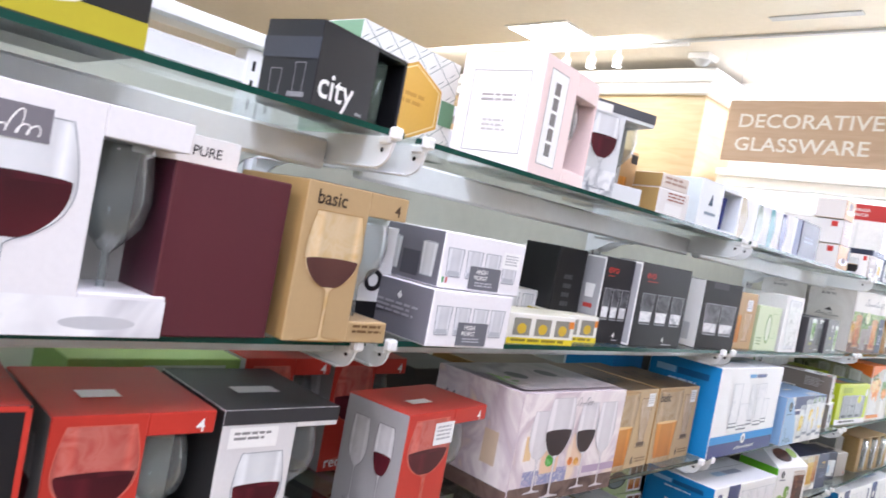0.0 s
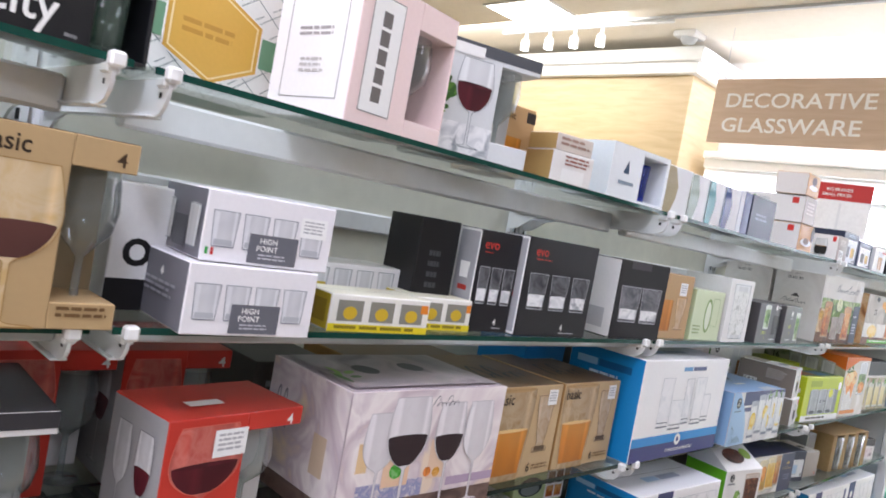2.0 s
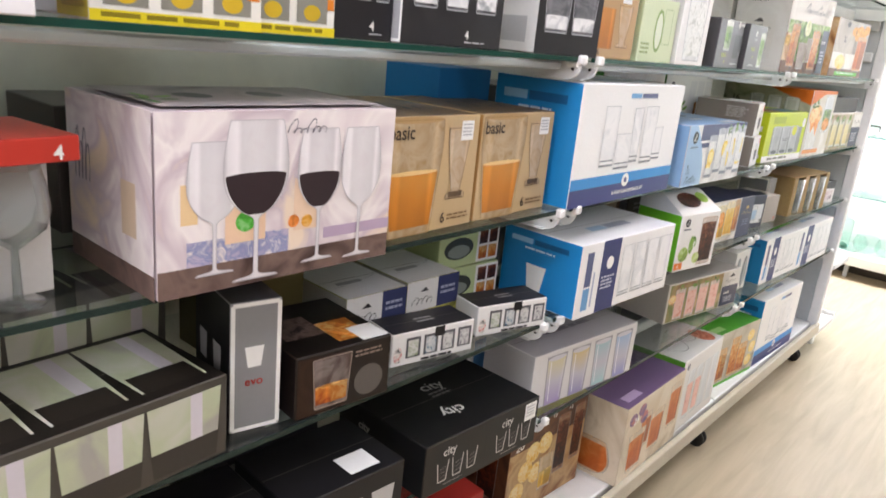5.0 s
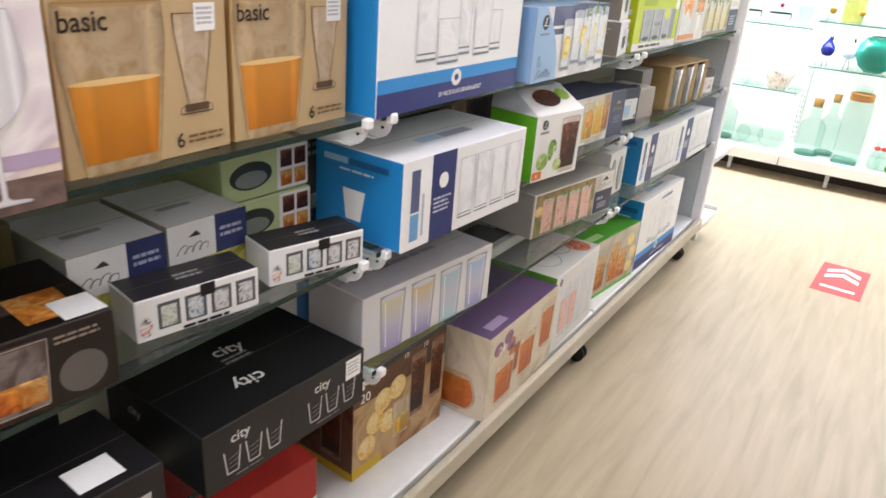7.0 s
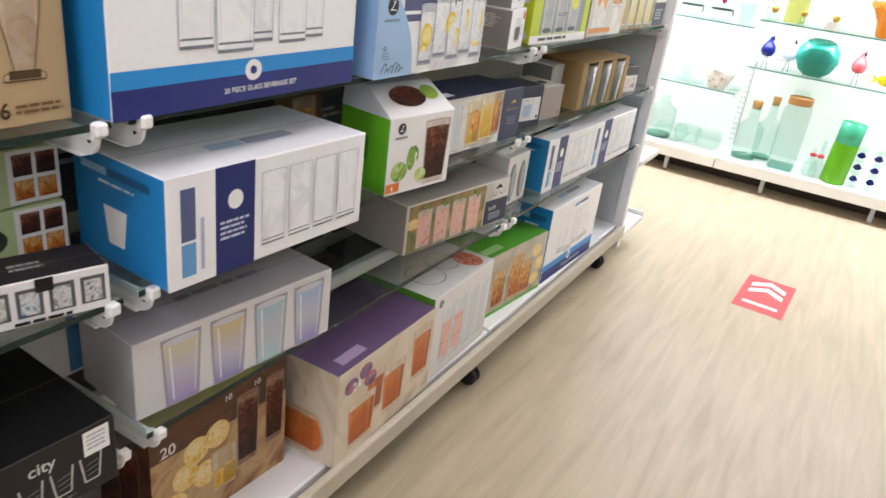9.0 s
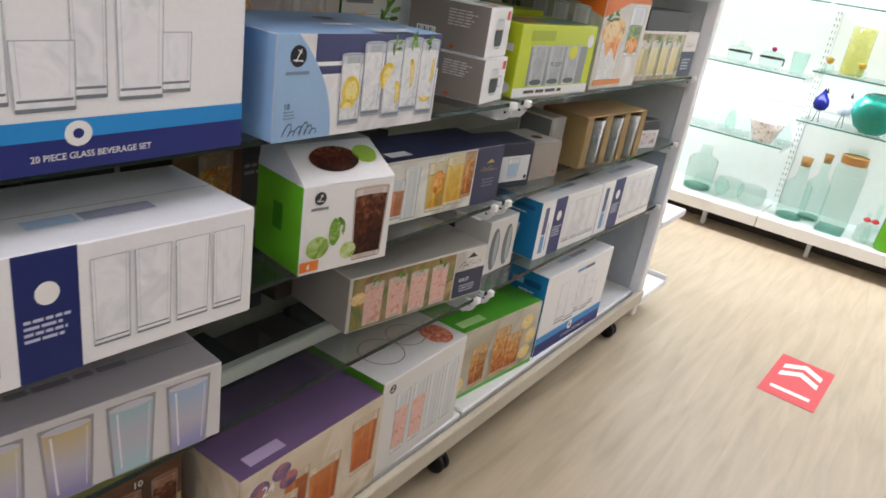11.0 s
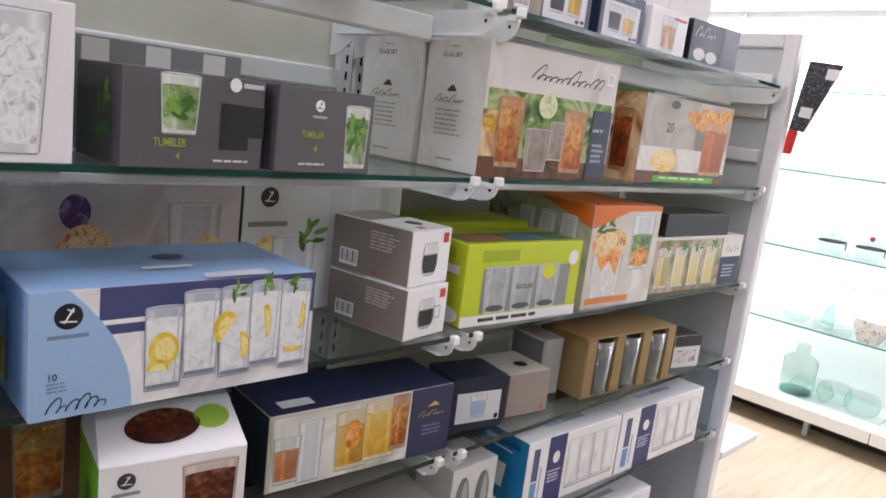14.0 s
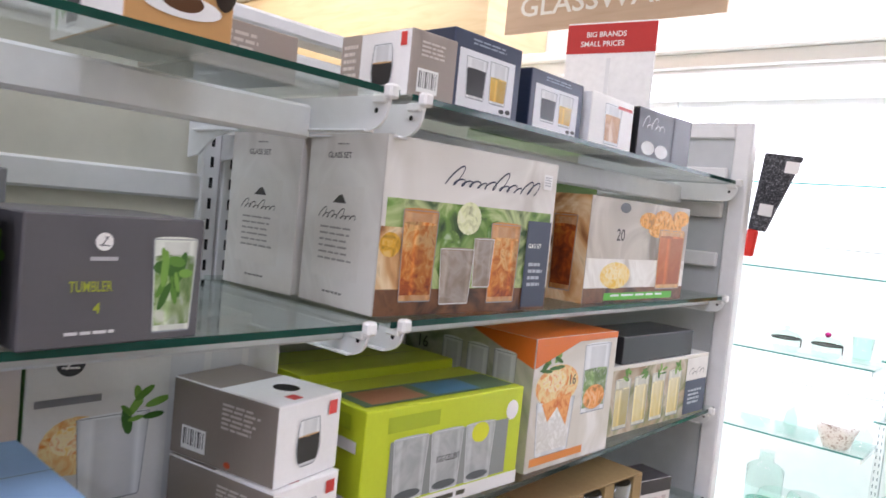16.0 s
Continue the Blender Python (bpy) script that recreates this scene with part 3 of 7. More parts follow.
def wine_glass(parent, u, depth, h, r, m=CLEAR):
    pr = [(0.001, 0.0), (r * 0.75, 0.0), (r * 0.7, h * 0.012), (0.005, h * 0.03), (0.004, h * 0.4), (r * 0.4, h * 0.46), (r * 0.85, h * 0.56), (r, h * 0.7), (r * 0.93, h * 0.86), (r * 0.8, h)]
    bm = lathe(pr, 20, (u, depth, 0.0))
    return part("wine_glass", bm, m, parent, "clear stemmed wine glass inside the carton")


def tumbler(parent, u, depth, z, h, r, m=CLEAR):
    bm = lathe([(0.001, 0), (r * 0.85, 0), (r * 0.87, 0.004), (r, h), (r * 0.95, h), (r * 0.82, 0.012), (0.001, 0.012)], 20, (u, depth, z))
    return part("tumbler", bm, m, parent, "clear glass tumbler")


def block_word(c, face, u0, v0, u1, v1, inks, up=False):
    """A brand's lettering as one plain bar a word, along the face or up it."""
    k = 0
    for ink, run in itertools.groupby(inks):
        m = len(list(run))
        a, b = (k + 0.15) / len(inks), (k + m - 0.15) / len(inks)
        k += m
        if up:
            c.rect(face, u0, v0 + (v1 - v0) * a, u1, v0 + (v1 - v0) * b, card(ink), "brand_bar")
        else:
            c.rect(face, u0 + (u1 - u0) * a, v0, u0 + (u1 - u0) * b, v1, card(ink), "brand_bar")
    return c


def drawn_glass(c, u, v0, gw, gh):
    """A pencil drawing of a straight glass: pale body, thin sides, dark heavy base."""
    ink, base = card("A9AFB5"), card("7C838B")
    c.poly("F", [(u - gw * 0.47, v0), (u + gw * 0.47, v0), (u + gw / 2, v0 + gh), (u - gw / 2, v0 + gh)], photo("print_drawn_glass", ("ECEDEF", "F4F4F5", "E2E4E7"), 20), "printed_glass")
    for s in (-1, 1):
        c.line("F", u + s * gw * 0.47, v0, u + s * gw / 2, v0 + gh, 0.0012, ink, "printed_glass_outline")
        c.line("F", u + s * gw * 0.38, v0 + 0.06, u + s * gw * 0.41, v0 + gh, 0.0008, card("CDD1D5"), "printed_glass_outline")
    c.line("F", u - gw / 2, v0 + gh, u + gw / 2, v0 + gh, 0.001, ink, "printed_glass_outline")
    c.rect("F", u - gw * 0.47, v0 - 0.004, u + gw * 0.47, v0 + 0.014, base, "printed_glass_outline")
    c.rect("F", u - gw * 0.44, v0 + 0.04, u + gw * 0.44, v0 + 0.052, base, "printed_glass_outline")


def real_set_box(label, x, y, z, w, d, h, ang, blue="1E86C8", band=True, wide=False):
    """White and blue carton with line drawings of glasses."""
    c = Carton("glassware_box", label, x, y, z, w, d, h, ang, "F3F3F3", blue, "E4E5E8", group="white and blue glass sets")
    ink = card("8E949B")
    if wide:
        c.rect("F", 0, 0, 0.2, 1, card("F5F5F5"))
        c.rect("F", 0.2, 0, 0.38, 1, card("24306B"), "navy_band")
        c.disc("F", 0.29, 0.68, 0.035, 0.09, OFFW, "round_mark")
        c.bars("F", 0.22, 0.3, 0.36, 0.5, 4, card("C8CCE0"), 4)
        block_word(c, "F", 0.055, 0.08, 0.115, 0.9, ["6AA2D2"] * 4 + ["565F86"] * 6, True).rect("F", 0.135, 0.12, 0.15, 0.6, card("B4BCD2"), "small_print")
        for k in range(4):
            drawn_glass(c, 0.475 + 0.14 * k, 0.14, 0.122, 0.72)
    else:
        c.rect("F", 0, 0, 1, 0.15, card("2B3478"), "navy_band").rect("F", 0, 0.15, 1, 0.24, card("2A8FD4"), "blue_band")
        c.disc("F", 0.5, 0.17, 0.035, 0.06, OFFW, "round_mark").disc("F", 0.5, 0.17, 0.014, 0.024, card("2B3478"), "round_mark")
        c.word("F", "20 PIECE GLASS BEVERAGE SET", 0.38, 0.055, 0.032, OFFW)
        for u, v0, gw, gh in ((0.535, 0.33, 0.09, 0.47), (0.77, 0.33, 0.1, 0.29), (0.28, 0.32, 0.13, 0.5), (0.67, 0.31, 0.13, 0.5), (0.425, 0.285, 0.15, 0.3)):
            drawn_glass(c, u, v0, gw, gh)
        block_word(c, "F", 0.42, 0.885, 0.7, 0.925, ["6AA2D2"] * 4 + ["565F86"] * 6)
    block_word(c, "S", 0.1, 0.82, 0.86, 0.89, ["9CCBEA"] * 4 + ["1B5E92"] * 6)
    c.bars("S", 0.3, 0.72, 0.7, 0.77, 1, card("D6E6F2"))
    if wide:
        c.poly("S", [(0.38, 0.2), (0.55, 0.2), (0.6, 0.55), (0.34, 0.55)], OFFW, "printed_glass")
    block_word(c, "T", 0.3, 0.28, 0.72, 0.4, ["A9C4DC"] * 4 + ["9AA0B4"] * 6)
    return c.done()


def leaf_mark(c, face, u, v, r, ink):
    """A dark disc with a thin looped stroke."""
    a, b = c.dims(face)
    pale, k = (OFFW if ink != OFFW else card("55575C")), a / b
    c.disc(face, u, v, r, r * k, ink, "round_mark")
    c.line(face, u - r * 0.3, v - r * k * 0.5, u + r * 0.35, v + r * k * 0.6, a * r * 0.14, pale, "round_mark")
    c.line(face, u - r * 0.6, v - r * k * 0.35, u + r * 0.6, v - r * k * 0.45, a * r * 0.12, pale, "round_mark")
    return c.line(face, u - r * 0.1, v + r * k * 0.55, u + r * 0.4, v + r * k * 0.3, a * r * 0.1, pale, "round_mark")


# -- top shelf --
c = Carton("wine_glass_box", "black carton with yellow band and printed wine glass", -0.80, -0.03, TOP, 0.34, 0.2, 0.26, 0, "22211F", "2A2928")
c.rect("F", 0, 0.03, 1, 0.14, card("B0A426"), "yellow_band").rect("F", 0, 0.0, 1, 0.03, card("3A3720"))
c.disc("F", 0.62, 0.18, 0.2, 0.08, card("E4E2DA"), "printed_glass").rect("F", 0.6, 0.18, 0.64, 0.9, card("CFCFCB"), "printed_glass").done()

c = Carton("wine_glass_box", "black carton with a window, one corner of the lettered set", -0.782, 0.517, TOP, 0.188, 0.1, 0.112, 13, "17171A", "343638", "101012", notch=(0.62, 0.06, 0.97, 0.95, 0.09), inside="8FA89A")
c.word("F", "city", 0.03, 0.15, 0.33, OFFW)
c.bars("F", 0.46, 0.05, 0.56, 0.12, 1, card("8E8E90"), 2)
c.rect("S", 0.55, 0.1, 0.85, 0.16, card("8E8E90")).glass("S", "tumbler", 0.3, 0.12, 0.2, 0.3, body=False, ink="9C9C9E").glass("S", "tumbler", 0.72, 0.12, 0.18, 0.38, body=False, ink="9C9C9E")
c.rect("S", 0, 0.55, 1, 0.8, card("4A4E55"))
tumbler(c.ob, 0.149, 0.042, 0.009, 0.09, 0.029, clear("green_lit_glass", "D6E6DC", 0.02, 1.45, 0.1, "B9CFC2"))
c.done()

c = Carton("gift_set_box", "white and green patterned carton with a gold hexagon", -0.953, 0.702, TOP, 0.262, 0.12, 0.19, 6, "EDEFEA", "7CA384", "7CA384", group="gift boxes on the top shelf")
for i in range(9):
    for j in range(9):
        s = 1 if (i + j) % 2 else -1
        c.line("F", i / 9, j / 9 if s > 0 else (j + 1) / 9, (i + 1) / 9, (j + 1) / 9 if s > 0 else j / 9, 0.0013, card("7D8C8A"), "lattice_print")
        if (i * 3 + j) % 2:
            c.line("F", i / 9, (j + .5) / 9, (i + .5) / 9, (j + (1 if s > 0 else 0)) / 9, 0.0013, card("7D8C8A"), "lattice_print")
c.rect("F", 0, 0.36, 1, 0.6, card("6E9A7A"), "green_band")
hexa = lambda r: [(0.54 + r * 0.88 * math.sin(radians(60 * k)), 0.49 + r * 0.95 * math.cos(radians(60 * k))) for k in range(6)]
c.poly("F", hexa(0.40), OFFW, "gold_hexagon").poly("F", hexa(0.385), card("D2A548"), "gold_hexagon").poly("F", hexa(0.355), card("EFDCA8"), "gold_hexagon").poly("F", hexa(0.34), card("D9AC4C"), "gold_hexagon")
c.bars("F", 0.34, 0.42, 0.72, 0.56, 2, card("C2933C"), 5).done()

c = Carton("wine_glass_box", "tall white and blush pink carton with an oval window", -0.765, 0.946, TOP, 0.212, 0.17, 0.203, 8, "F1DAD6", "F4F1F0", "F4F1F0", notch=(0.58, 0.14, 0.98, 0.8, 0.1))
c.frame_line("S", 0.16, 0.14, 0.86, 0.84, 0.0014, card("8A8480")).bars("S", 0.3, 0.56, 0.74, 0.64, 2, card("A8A2A0"), 8).bars("S", 0.36, 0.3, 0.66, 0.42, 3, card("C4BFBC"), 9)
c.rect("F", 0.1, 0.1, 0.4, 0.9, OFFW, "label_panel").frame_line("F", 0.1, 0.1, 0.4, 0.9, 0.0014, card("8A8480"))
for k in range(5):
    c.rect("F", 0.2, 0.18 + k * 0.13, 0.29, 0.285 + k * 0.13, card("6E6865"), "brand_mark")
wine_glass(c.ob, 0.165, 0.05, 0.17, 0.036)
c.done()

c = Carton("wine_glass_box", "dark edged carton with red wine picture and cut-out", -0.848, 1.178, TOP, 0.2, 0.12, 0.198, -17, "D9DCDD", "3A3B3F", "4A4B50", notch=(0.6, 0.2, 1.0, 0.86, 0.08))
c.rect("F", 0, 0.9, 1, 1, card("55575C")).rect("F", 0.0, 0.0, 0.6, 0.3, GREYGLASS).leaves("F", 0.12, 0.48, 0.14, 0.2, 12, 4)
c.glass("F", "wine", 0.36, 0.1, 0.36, 0.76, RED_WINE, 0.5).word("F", "4", 0.04, 0.05, 0.08, card("55575C"))
c.rect("F", 0.08, 0.88, 0.4, 0.97, OFFW, "price_sticker")
wine_glass(c.ob, 0.15, 0.04, 0.19, 0.034)
c.done()

c = Carton("beer_glass_box", "small kraft carton with beer picture", -0.90, 1.40, TOP, 0.1, 0.12, 0.14, -5, "BF9A6A", "B98B52", "8A6238")
c.rect("F", 0.05, 0.05, 0.7, 0.55, BEER).word("F", "basic", 0.08, 0.8, 0.1, card("4A3A28")).rect("F", 0.75, 0.8, 1, 0.95, card("2E241C")).done()
c = Carton("glass_box", "small white carton with amber drink picture", -0.80, 1.46, TOP, 0.11, 0.08, 0.062, -10, "E9E6E2", "B89A62", "E2DED8")
c.rect("F", 0.25, 0.1, 0.8, 0.5, OFFW).bars("F", 0.3, 0.55, 0.9, 0.9, 3, card("A06A5C"), 3).done()
c = Carton("glass_box", "small white carton with amber drink picture", -0.80, 1.465, TOP + 0.063, 0.1, 0.08, 0.033, -8, "D9CFC4", "B89A62", "E2DED8")
c.bars("F", 0.1, 0.2, 0.9, 0.8, 2, card("A88A7C"), 6).done()
c = Carton("tumbler_box", "white and pale blue carton with blue glass window", -0.80, 1.66, TOP, 0.22, 0.12, 0.12, -3, "EEF3F6", "D9E6EE", "C2DCE8", notch=(0.52, 0.08, 0.95, 0.9, 0.08))
c.poly("F", [(0.2, 0.5), (0.3, 0.5), (0.27, 0.75)], card("3A5068"), "brand_mark").rect("F", 0.14, 0.3, 0.4, 0.36, card("8A9AA8"), "brand_mark")
tumbler(c.ob, 0.15, 0.04, 0.008, 0.085, 0.03, clear("blue_glass", "5A78D8", 0.03, 1.45, 0.25, "2440B0"))
c.done()

TINTS = (("D8CDB0", "amber", 1.895, 0.11), ("B9C8BC", "smoke", 2.02, 0.085), ("6FB4B8", "teal", 2.118, 0.08), ("3A4A8A", "blue", 2.212, 0.085))
for hx, nm, y, w in TINTS:
    c = Carton("tumbler_box", "white carton with curved window and " + nm + " glass", -0.80, y, TOP, w, 0.1, 0.115, -3, "ECEEF0", hx, "E6E8EA", group="white cartons with curved windows")
    c.poly("F", [(0, 0.02), (0.3, 0.02), (0.46, 0.35), (0.5, 0.6), (0.3, 0.98), (0, 0.98)], clear("window_" + nm, hx, 0.03, 1.45, 0.6, hx), "window")
    c.glass("S", "tumbler", 0.5, 0.06, 0.6, 0.84, None, ink="E6EEF0", pale=hx).done()
c = Carton("glass_box", "navy and white carton with tall glass picture", -0.80, 2.31, TOP, 0.07, 0.12, 0.118, 0, "E6E9F0", "9CA6C0", "3A4468")
c.rect("F", 0.35, 0, 1, 1, card("2E3A70")).rect("S", 0.3, 0, 0.9, 1, card("3C4A80")).done()
c = Carton("glass_box", "deep navy carton with pale small print", -0.80, 2.39, TOP, 0.17, 0.14, 0.12, 0, "262C48", "2A3050", "39415E")
c.bars("F", 0.2, 0.4, 0.8, 0.6, 2, card("8A90A8"), 2).done()
for k in range(2):
    c = Carton("mug_box", "white and taupe glass mug carton, stacked", -0.79, 2.755, TOP + k * 0.088, 0.11, 0.2, 0.086, -3 + 4 * k, "A2978E" if k else "C99A62", "F1F0EF", "E6E2DF", group="taupe mug boxes")
    c.leaves("S", 0.15, 0.5, 0.12, 0.4, 7, 3).glass("S", "stemless", 0.35, 0.12, 0.2, 0.7, BLACK, 0.5).rect("S", 0.8, 0.7, 0.9, 0.92, card("D23A34"), "red_mark")
    if k:
        c.bars("F", 0.2, 0.3, 0.8, 0.8, 4, card("CFC6BF"), 3)
    else:
        c.disc("F", 0.5, 0.35, 0.38, 0.14, OFFW, "printed_cup").disc("F", 0.5, 0.4, 0.2, 0.12, card("5A3A22"), "printed_cup").disc("F", 0.9, 0.7, 0.12, 0.3, card("2A1E16"), "printed_cup")
    c.done()
c = Carton("mug_box", "taupe glass mug carton lying flat", -0.90, 2.885, TOP, 0.15, 0.13, 0.062, 0, "A89C93", "B5A89E", "DCD9D6", group="taupe mug boxes")
c.bars("F", 0.1, 0.4, 0.6, 0.8, 3, card("D8CFC8"), 3).done()
c = Carton("jar_box", "white carton with wooden lidded jar picture", -0.79, 2.745, TOP + 0.1755, 0.105, 0.1, 0.07, 0, "C99A62", "E6E2DE", "D9D5D0")
c.disc("F", 0.5, 0.4, 0.35, 0.12, OFFW).disc("F", 0.5, 0.7, 0.2, 0.2, card("5A3A22")).done()


def coffee_box(label, x, y, z, w, h, ang, mug, group="taupe mug boxes", d=0.115):
    c = Carton("mug_box", label, x, y, z, w, d, h, ang, "F3F2F1", "8C8279", "958A81", group=group)
    c.rect("T", 0, 0, 1, 0.55, card("F1F0EE")).disc("T", 0.6, 0.3, 0.14, 0.1, BLACK).rect("T", 0.3, 0.05, 0.45, 0.15, card("D23A34"), "red_mark")
    c.glass("F", "stemless", 0.48, 0.18, 0.38, 0.58, BLACK, 0.62, foam=card("C9A070"))
    if mug:
        c.frame_line("F", 0.68, 0.35, 0.82, 0.58, 0.0016, card("9CA1A8"))
    c.rect("F", 0.78, 0.74, 0.92, 0.92, card("D23A34"), "red_mark")
    c.barcode("S", 0.12, 0.12, 0.36, 0.42).bars("S", 0.5, 0.5, 0.85, 0.85, 6, card("CFC6BF"), 6)
    c.disc("S", 0.58, 0.1, 0.03, 0.04, card("C4542E"), "red_mark")
    return c.done()


c = Carton("mug_box", "white and taupe carton with black coffee picture", -0.785, 3.128, TOP, 0.085, 0.15, 0.09, -4, "A2978E", "F3F2F1", "A79C93", group="taupe mug boxes")
c.rect("S", 0, 0, 0.3, 1, card("A2978E")).bars("S", 0.04, 0.3, 0.26, 0.85, 5, card("D8CFC8"), 4).glass("S", "stemless", 0.62, 0.15, 0.3, 0.65, BLACK, 0.55, foam=card("C9A070"))
c.rect("S", 0.86, 0.75, 0.94, 0.95, card("D23A34"), "red_mark").barcode("F", 0.15, 0.1, 0.6, 0.45).bars("F", 0.2, 0.6, 0.8, 0.85, 4, card("D8CFC8"), 5).done()
NAVY = "2B3852"
for y, w, h, ang in ((3.228, 0.158, 0.118, -2), (3.425, 0.165, 0.102, 0)):
    c = Carton("glass_box", "navy carton with dark and amber drinks in a white panel", -0.80, y, TOP, w, 0.12, h, ang, NAVY, "232E45", "2B3852", group="navy drink boxes")
    c.rect("F", 0.08, 0.08, 0.9, 0.78, card("E8EAEE"), "white_panel").glass("F", "tumbler", 0.33, 0.2, 0.3, 0.5, BLACK, 0.7).glass("F", "tumbler", 0.66, 0.2, 0.28, 0.52, JUICE, 0.6)
    c.bars("F", 0.25, 0.84, 0.75, 0.93, 2, card("8A97AC"), 3).disc("F", 0.74, 0.13, 0.04, 0.03, BLACK).disc("F", 0.84, 0.14, 0.04, 0.03, BLACK).done()
c = Carton("glass_box", "white carton with latte glass picture", -0.79, 3.605, TOP, 0.165, 0.12, 0.098, 0, "F1F0EE", "E2E4E6", "EDEDED")
c.glass("F", "tumbler", 0.5, 0.1, 0.4, 0.75, photo("print_latte", ("C9A27A", "B5875A", "E2CBB0"), 20), 0.7).rect("F", 0.6, 0.82, 0.95, 0.88, card("C03A34")).done()
c = Carton("cup_box", "black coffee cup carton with small white print", -0.785, 3.785, TOP, 0.22, 0.13, 0.1, -4, "26272B", "1C1D20", "4A4C50")
c.scrawl("F", 0.08, 0.62, 0.5, 0.86, OFFW, 5, 0.002).disc("F", 0.2, 0.22, 0.12, 0.14, card("D9D9D6"), "printed_cup").disc("F", 0.45, 0.2, 0.12, 0.14, card("D9D9D6"), "printed_cup").rect("F", 0.66, 0, 1, 1, card("5A5C62"))
c.disc("S", 0.5, 0.4, 0.2, 0.3, card("8A8C90")).done()

# -- middle shelf --
c = Carton("wine_glass_box", "white carton with large red wine picture and cut-out", -0.742, 0.117, MID, 0.238, 0.17, 0.232, 0, "E4E2E3", "3A3C40", "E9E9EA", notch=(0.62, 0.19, 1.0, 0.86, 0.09))
c.glass("F", "wine", 0.3, 0.03, 0.5, 0.86, RED_WINE, 0.5).rect("F", 0.12, 0.78, 0.42, 0.92, card("77747A"), "label_panel").scrawl("F", 0.15, 0.8, 0.4, 0.9, OFFW, 6, 0.002)
c.disc("F", 0.02, 0.4, 0.08, 0.12, card("8FBF2E"), "printed_fruit").rect("F", 0, 0, 1, 0.17, photo("print_white_table", ("D9D8DA", "EEEEEF", "C6C6CA"), 8)).disc("F", 0.72, 0.06, 0.16, 0.03, card("BFC0C4"), "printed_glass")
wine_glass(c.ob, 0.185, 0.045, 0.2, 0.038)
c.done()
c = Carton("glass_box", "plain burgundy carton standing unlabelled", -0.747, 0.343, MID, 0.152, 0.18, 0.192, 3, "57272F", "4C2230", "A8865A")
c.done()
c = Carton("wine_glass_box", "kraft carton with a printed wine glass and cut-out corner", -0.745, 0.512, MID, 0.166, 0.17, 0.203, -1, "B59A70", "AE8D5A", "AE8C5A", notch=(0.6, 0.14, 1.0, 0.84, 0.09), inside="8A7A5E")
c.word("F", "basic", 0.09, 0.865, 0.095, card("33261A"), squeeze=0.92).word("F", "4", 0.86, 0.87, 0.08, card("4A3826"))
c.glass("F", "wine", 0.33, 0.005, 0.54, 0.82, photo("print_rose_wine", ("5E3A34", "4C2E2A", "7A4A3E"), 10), 0.36, ink="A07C48", pale="D9B982").bars("F", 0.64, 0.05, 0.95, 0.12, 2, card("6E5232"), 3)
wine_glass(c.ob, 0.135, 0.045, 0.18, 0.034)
c.done()
c = Carton("wine_glass_box", "white and black carton with large letters", -0.86, 0.705, MID, 0.14, 0.1, 0.16, 0, "E8E8E8", "D9D9D9", "EEEEEE")
c.rect("F", 0, 0, 0.5, 0.25, BLACK).word("F", "o", 0.1, 0.36, 0.34, BLACK).done()
for k in range(2):
    c = Carton("tumbler_box", "white carton of tumblers with grey label, " + ("upper" if k else "lower") + " of two stacked", -0.73 - 0.012 * k, 0.748 + 0.014 * k, MID + 0.0865 * k, 0.172, 0.15, 0.085, -3 - 3 * k, "ECEAEC", "77767E", "E6E4E6", group="stacked white tumbler cartons")
    for j in range(4):
        c.glass("F", "tumbler", 0.15 + 0.225 * j, 0.22, 0.19, 0.5, body=True, ink="8C9098", pale="DDDEE2")
        c.poly("F", [(0.08 + 0.225 * j, 0.24), (0.22 + 0.225 * j, 0.24), (0.215 + 0.225 * j, 0.32), (0.085 + 0.225 * j, 0.32)], card("B5B8BE"), "printed_glass")
    c.rect("F", 0.34, 0.04, 0.72, 0.46, card("6A6B72"), "label_panel").word("F", "HIGH", 0.42, 0.33, 0.085, OFFW).word("F", "POINT", 0.40, 0.22, 0.085, OFFW).bars("F", 0.42, 0.08, 0.64, 0.18, 2, card("B9BAC0"), 3)
    if k:
        c.sticker("F", 0.72, 0.5, 0.22, 0.3)
        c.glass("S", "tumbler", 0.2, 0.15, 0.25, 0.6).glass("S", "tumbler", 0.8, 0.15, 0.25, 0.6).rect("S", 0.36, 0.1, 0.66, 0.55, card("4E4F58"))
        c.rect("F", 0.03, 0.1, 0.05, 0.2, card("3A9A4A")).rect("F", 0.07, 0.1, 0.09, 0.2, card("C8342E"))
    else:
        c.bars("S", 0.15, 0.35, 0.85, 0.6, 3, card("A9A8B0"), 4).poly("S", [(0.46, 0.72), (0.5, 0.66), (0.54, 0.72), (0.5, 0.82)], OFFW)
    c.done()
c = Carton("glass_box", "long white carton behind the tumblers", -0.93, 0.72, MID, 0.22, 0.14, 0.155, 0, "C6C8CC", "B9BBC0", "D2D4D6")
c.bars("F", 0.1, 0.8, 0.6, 0.92, 1, card("8A8C92")).done()
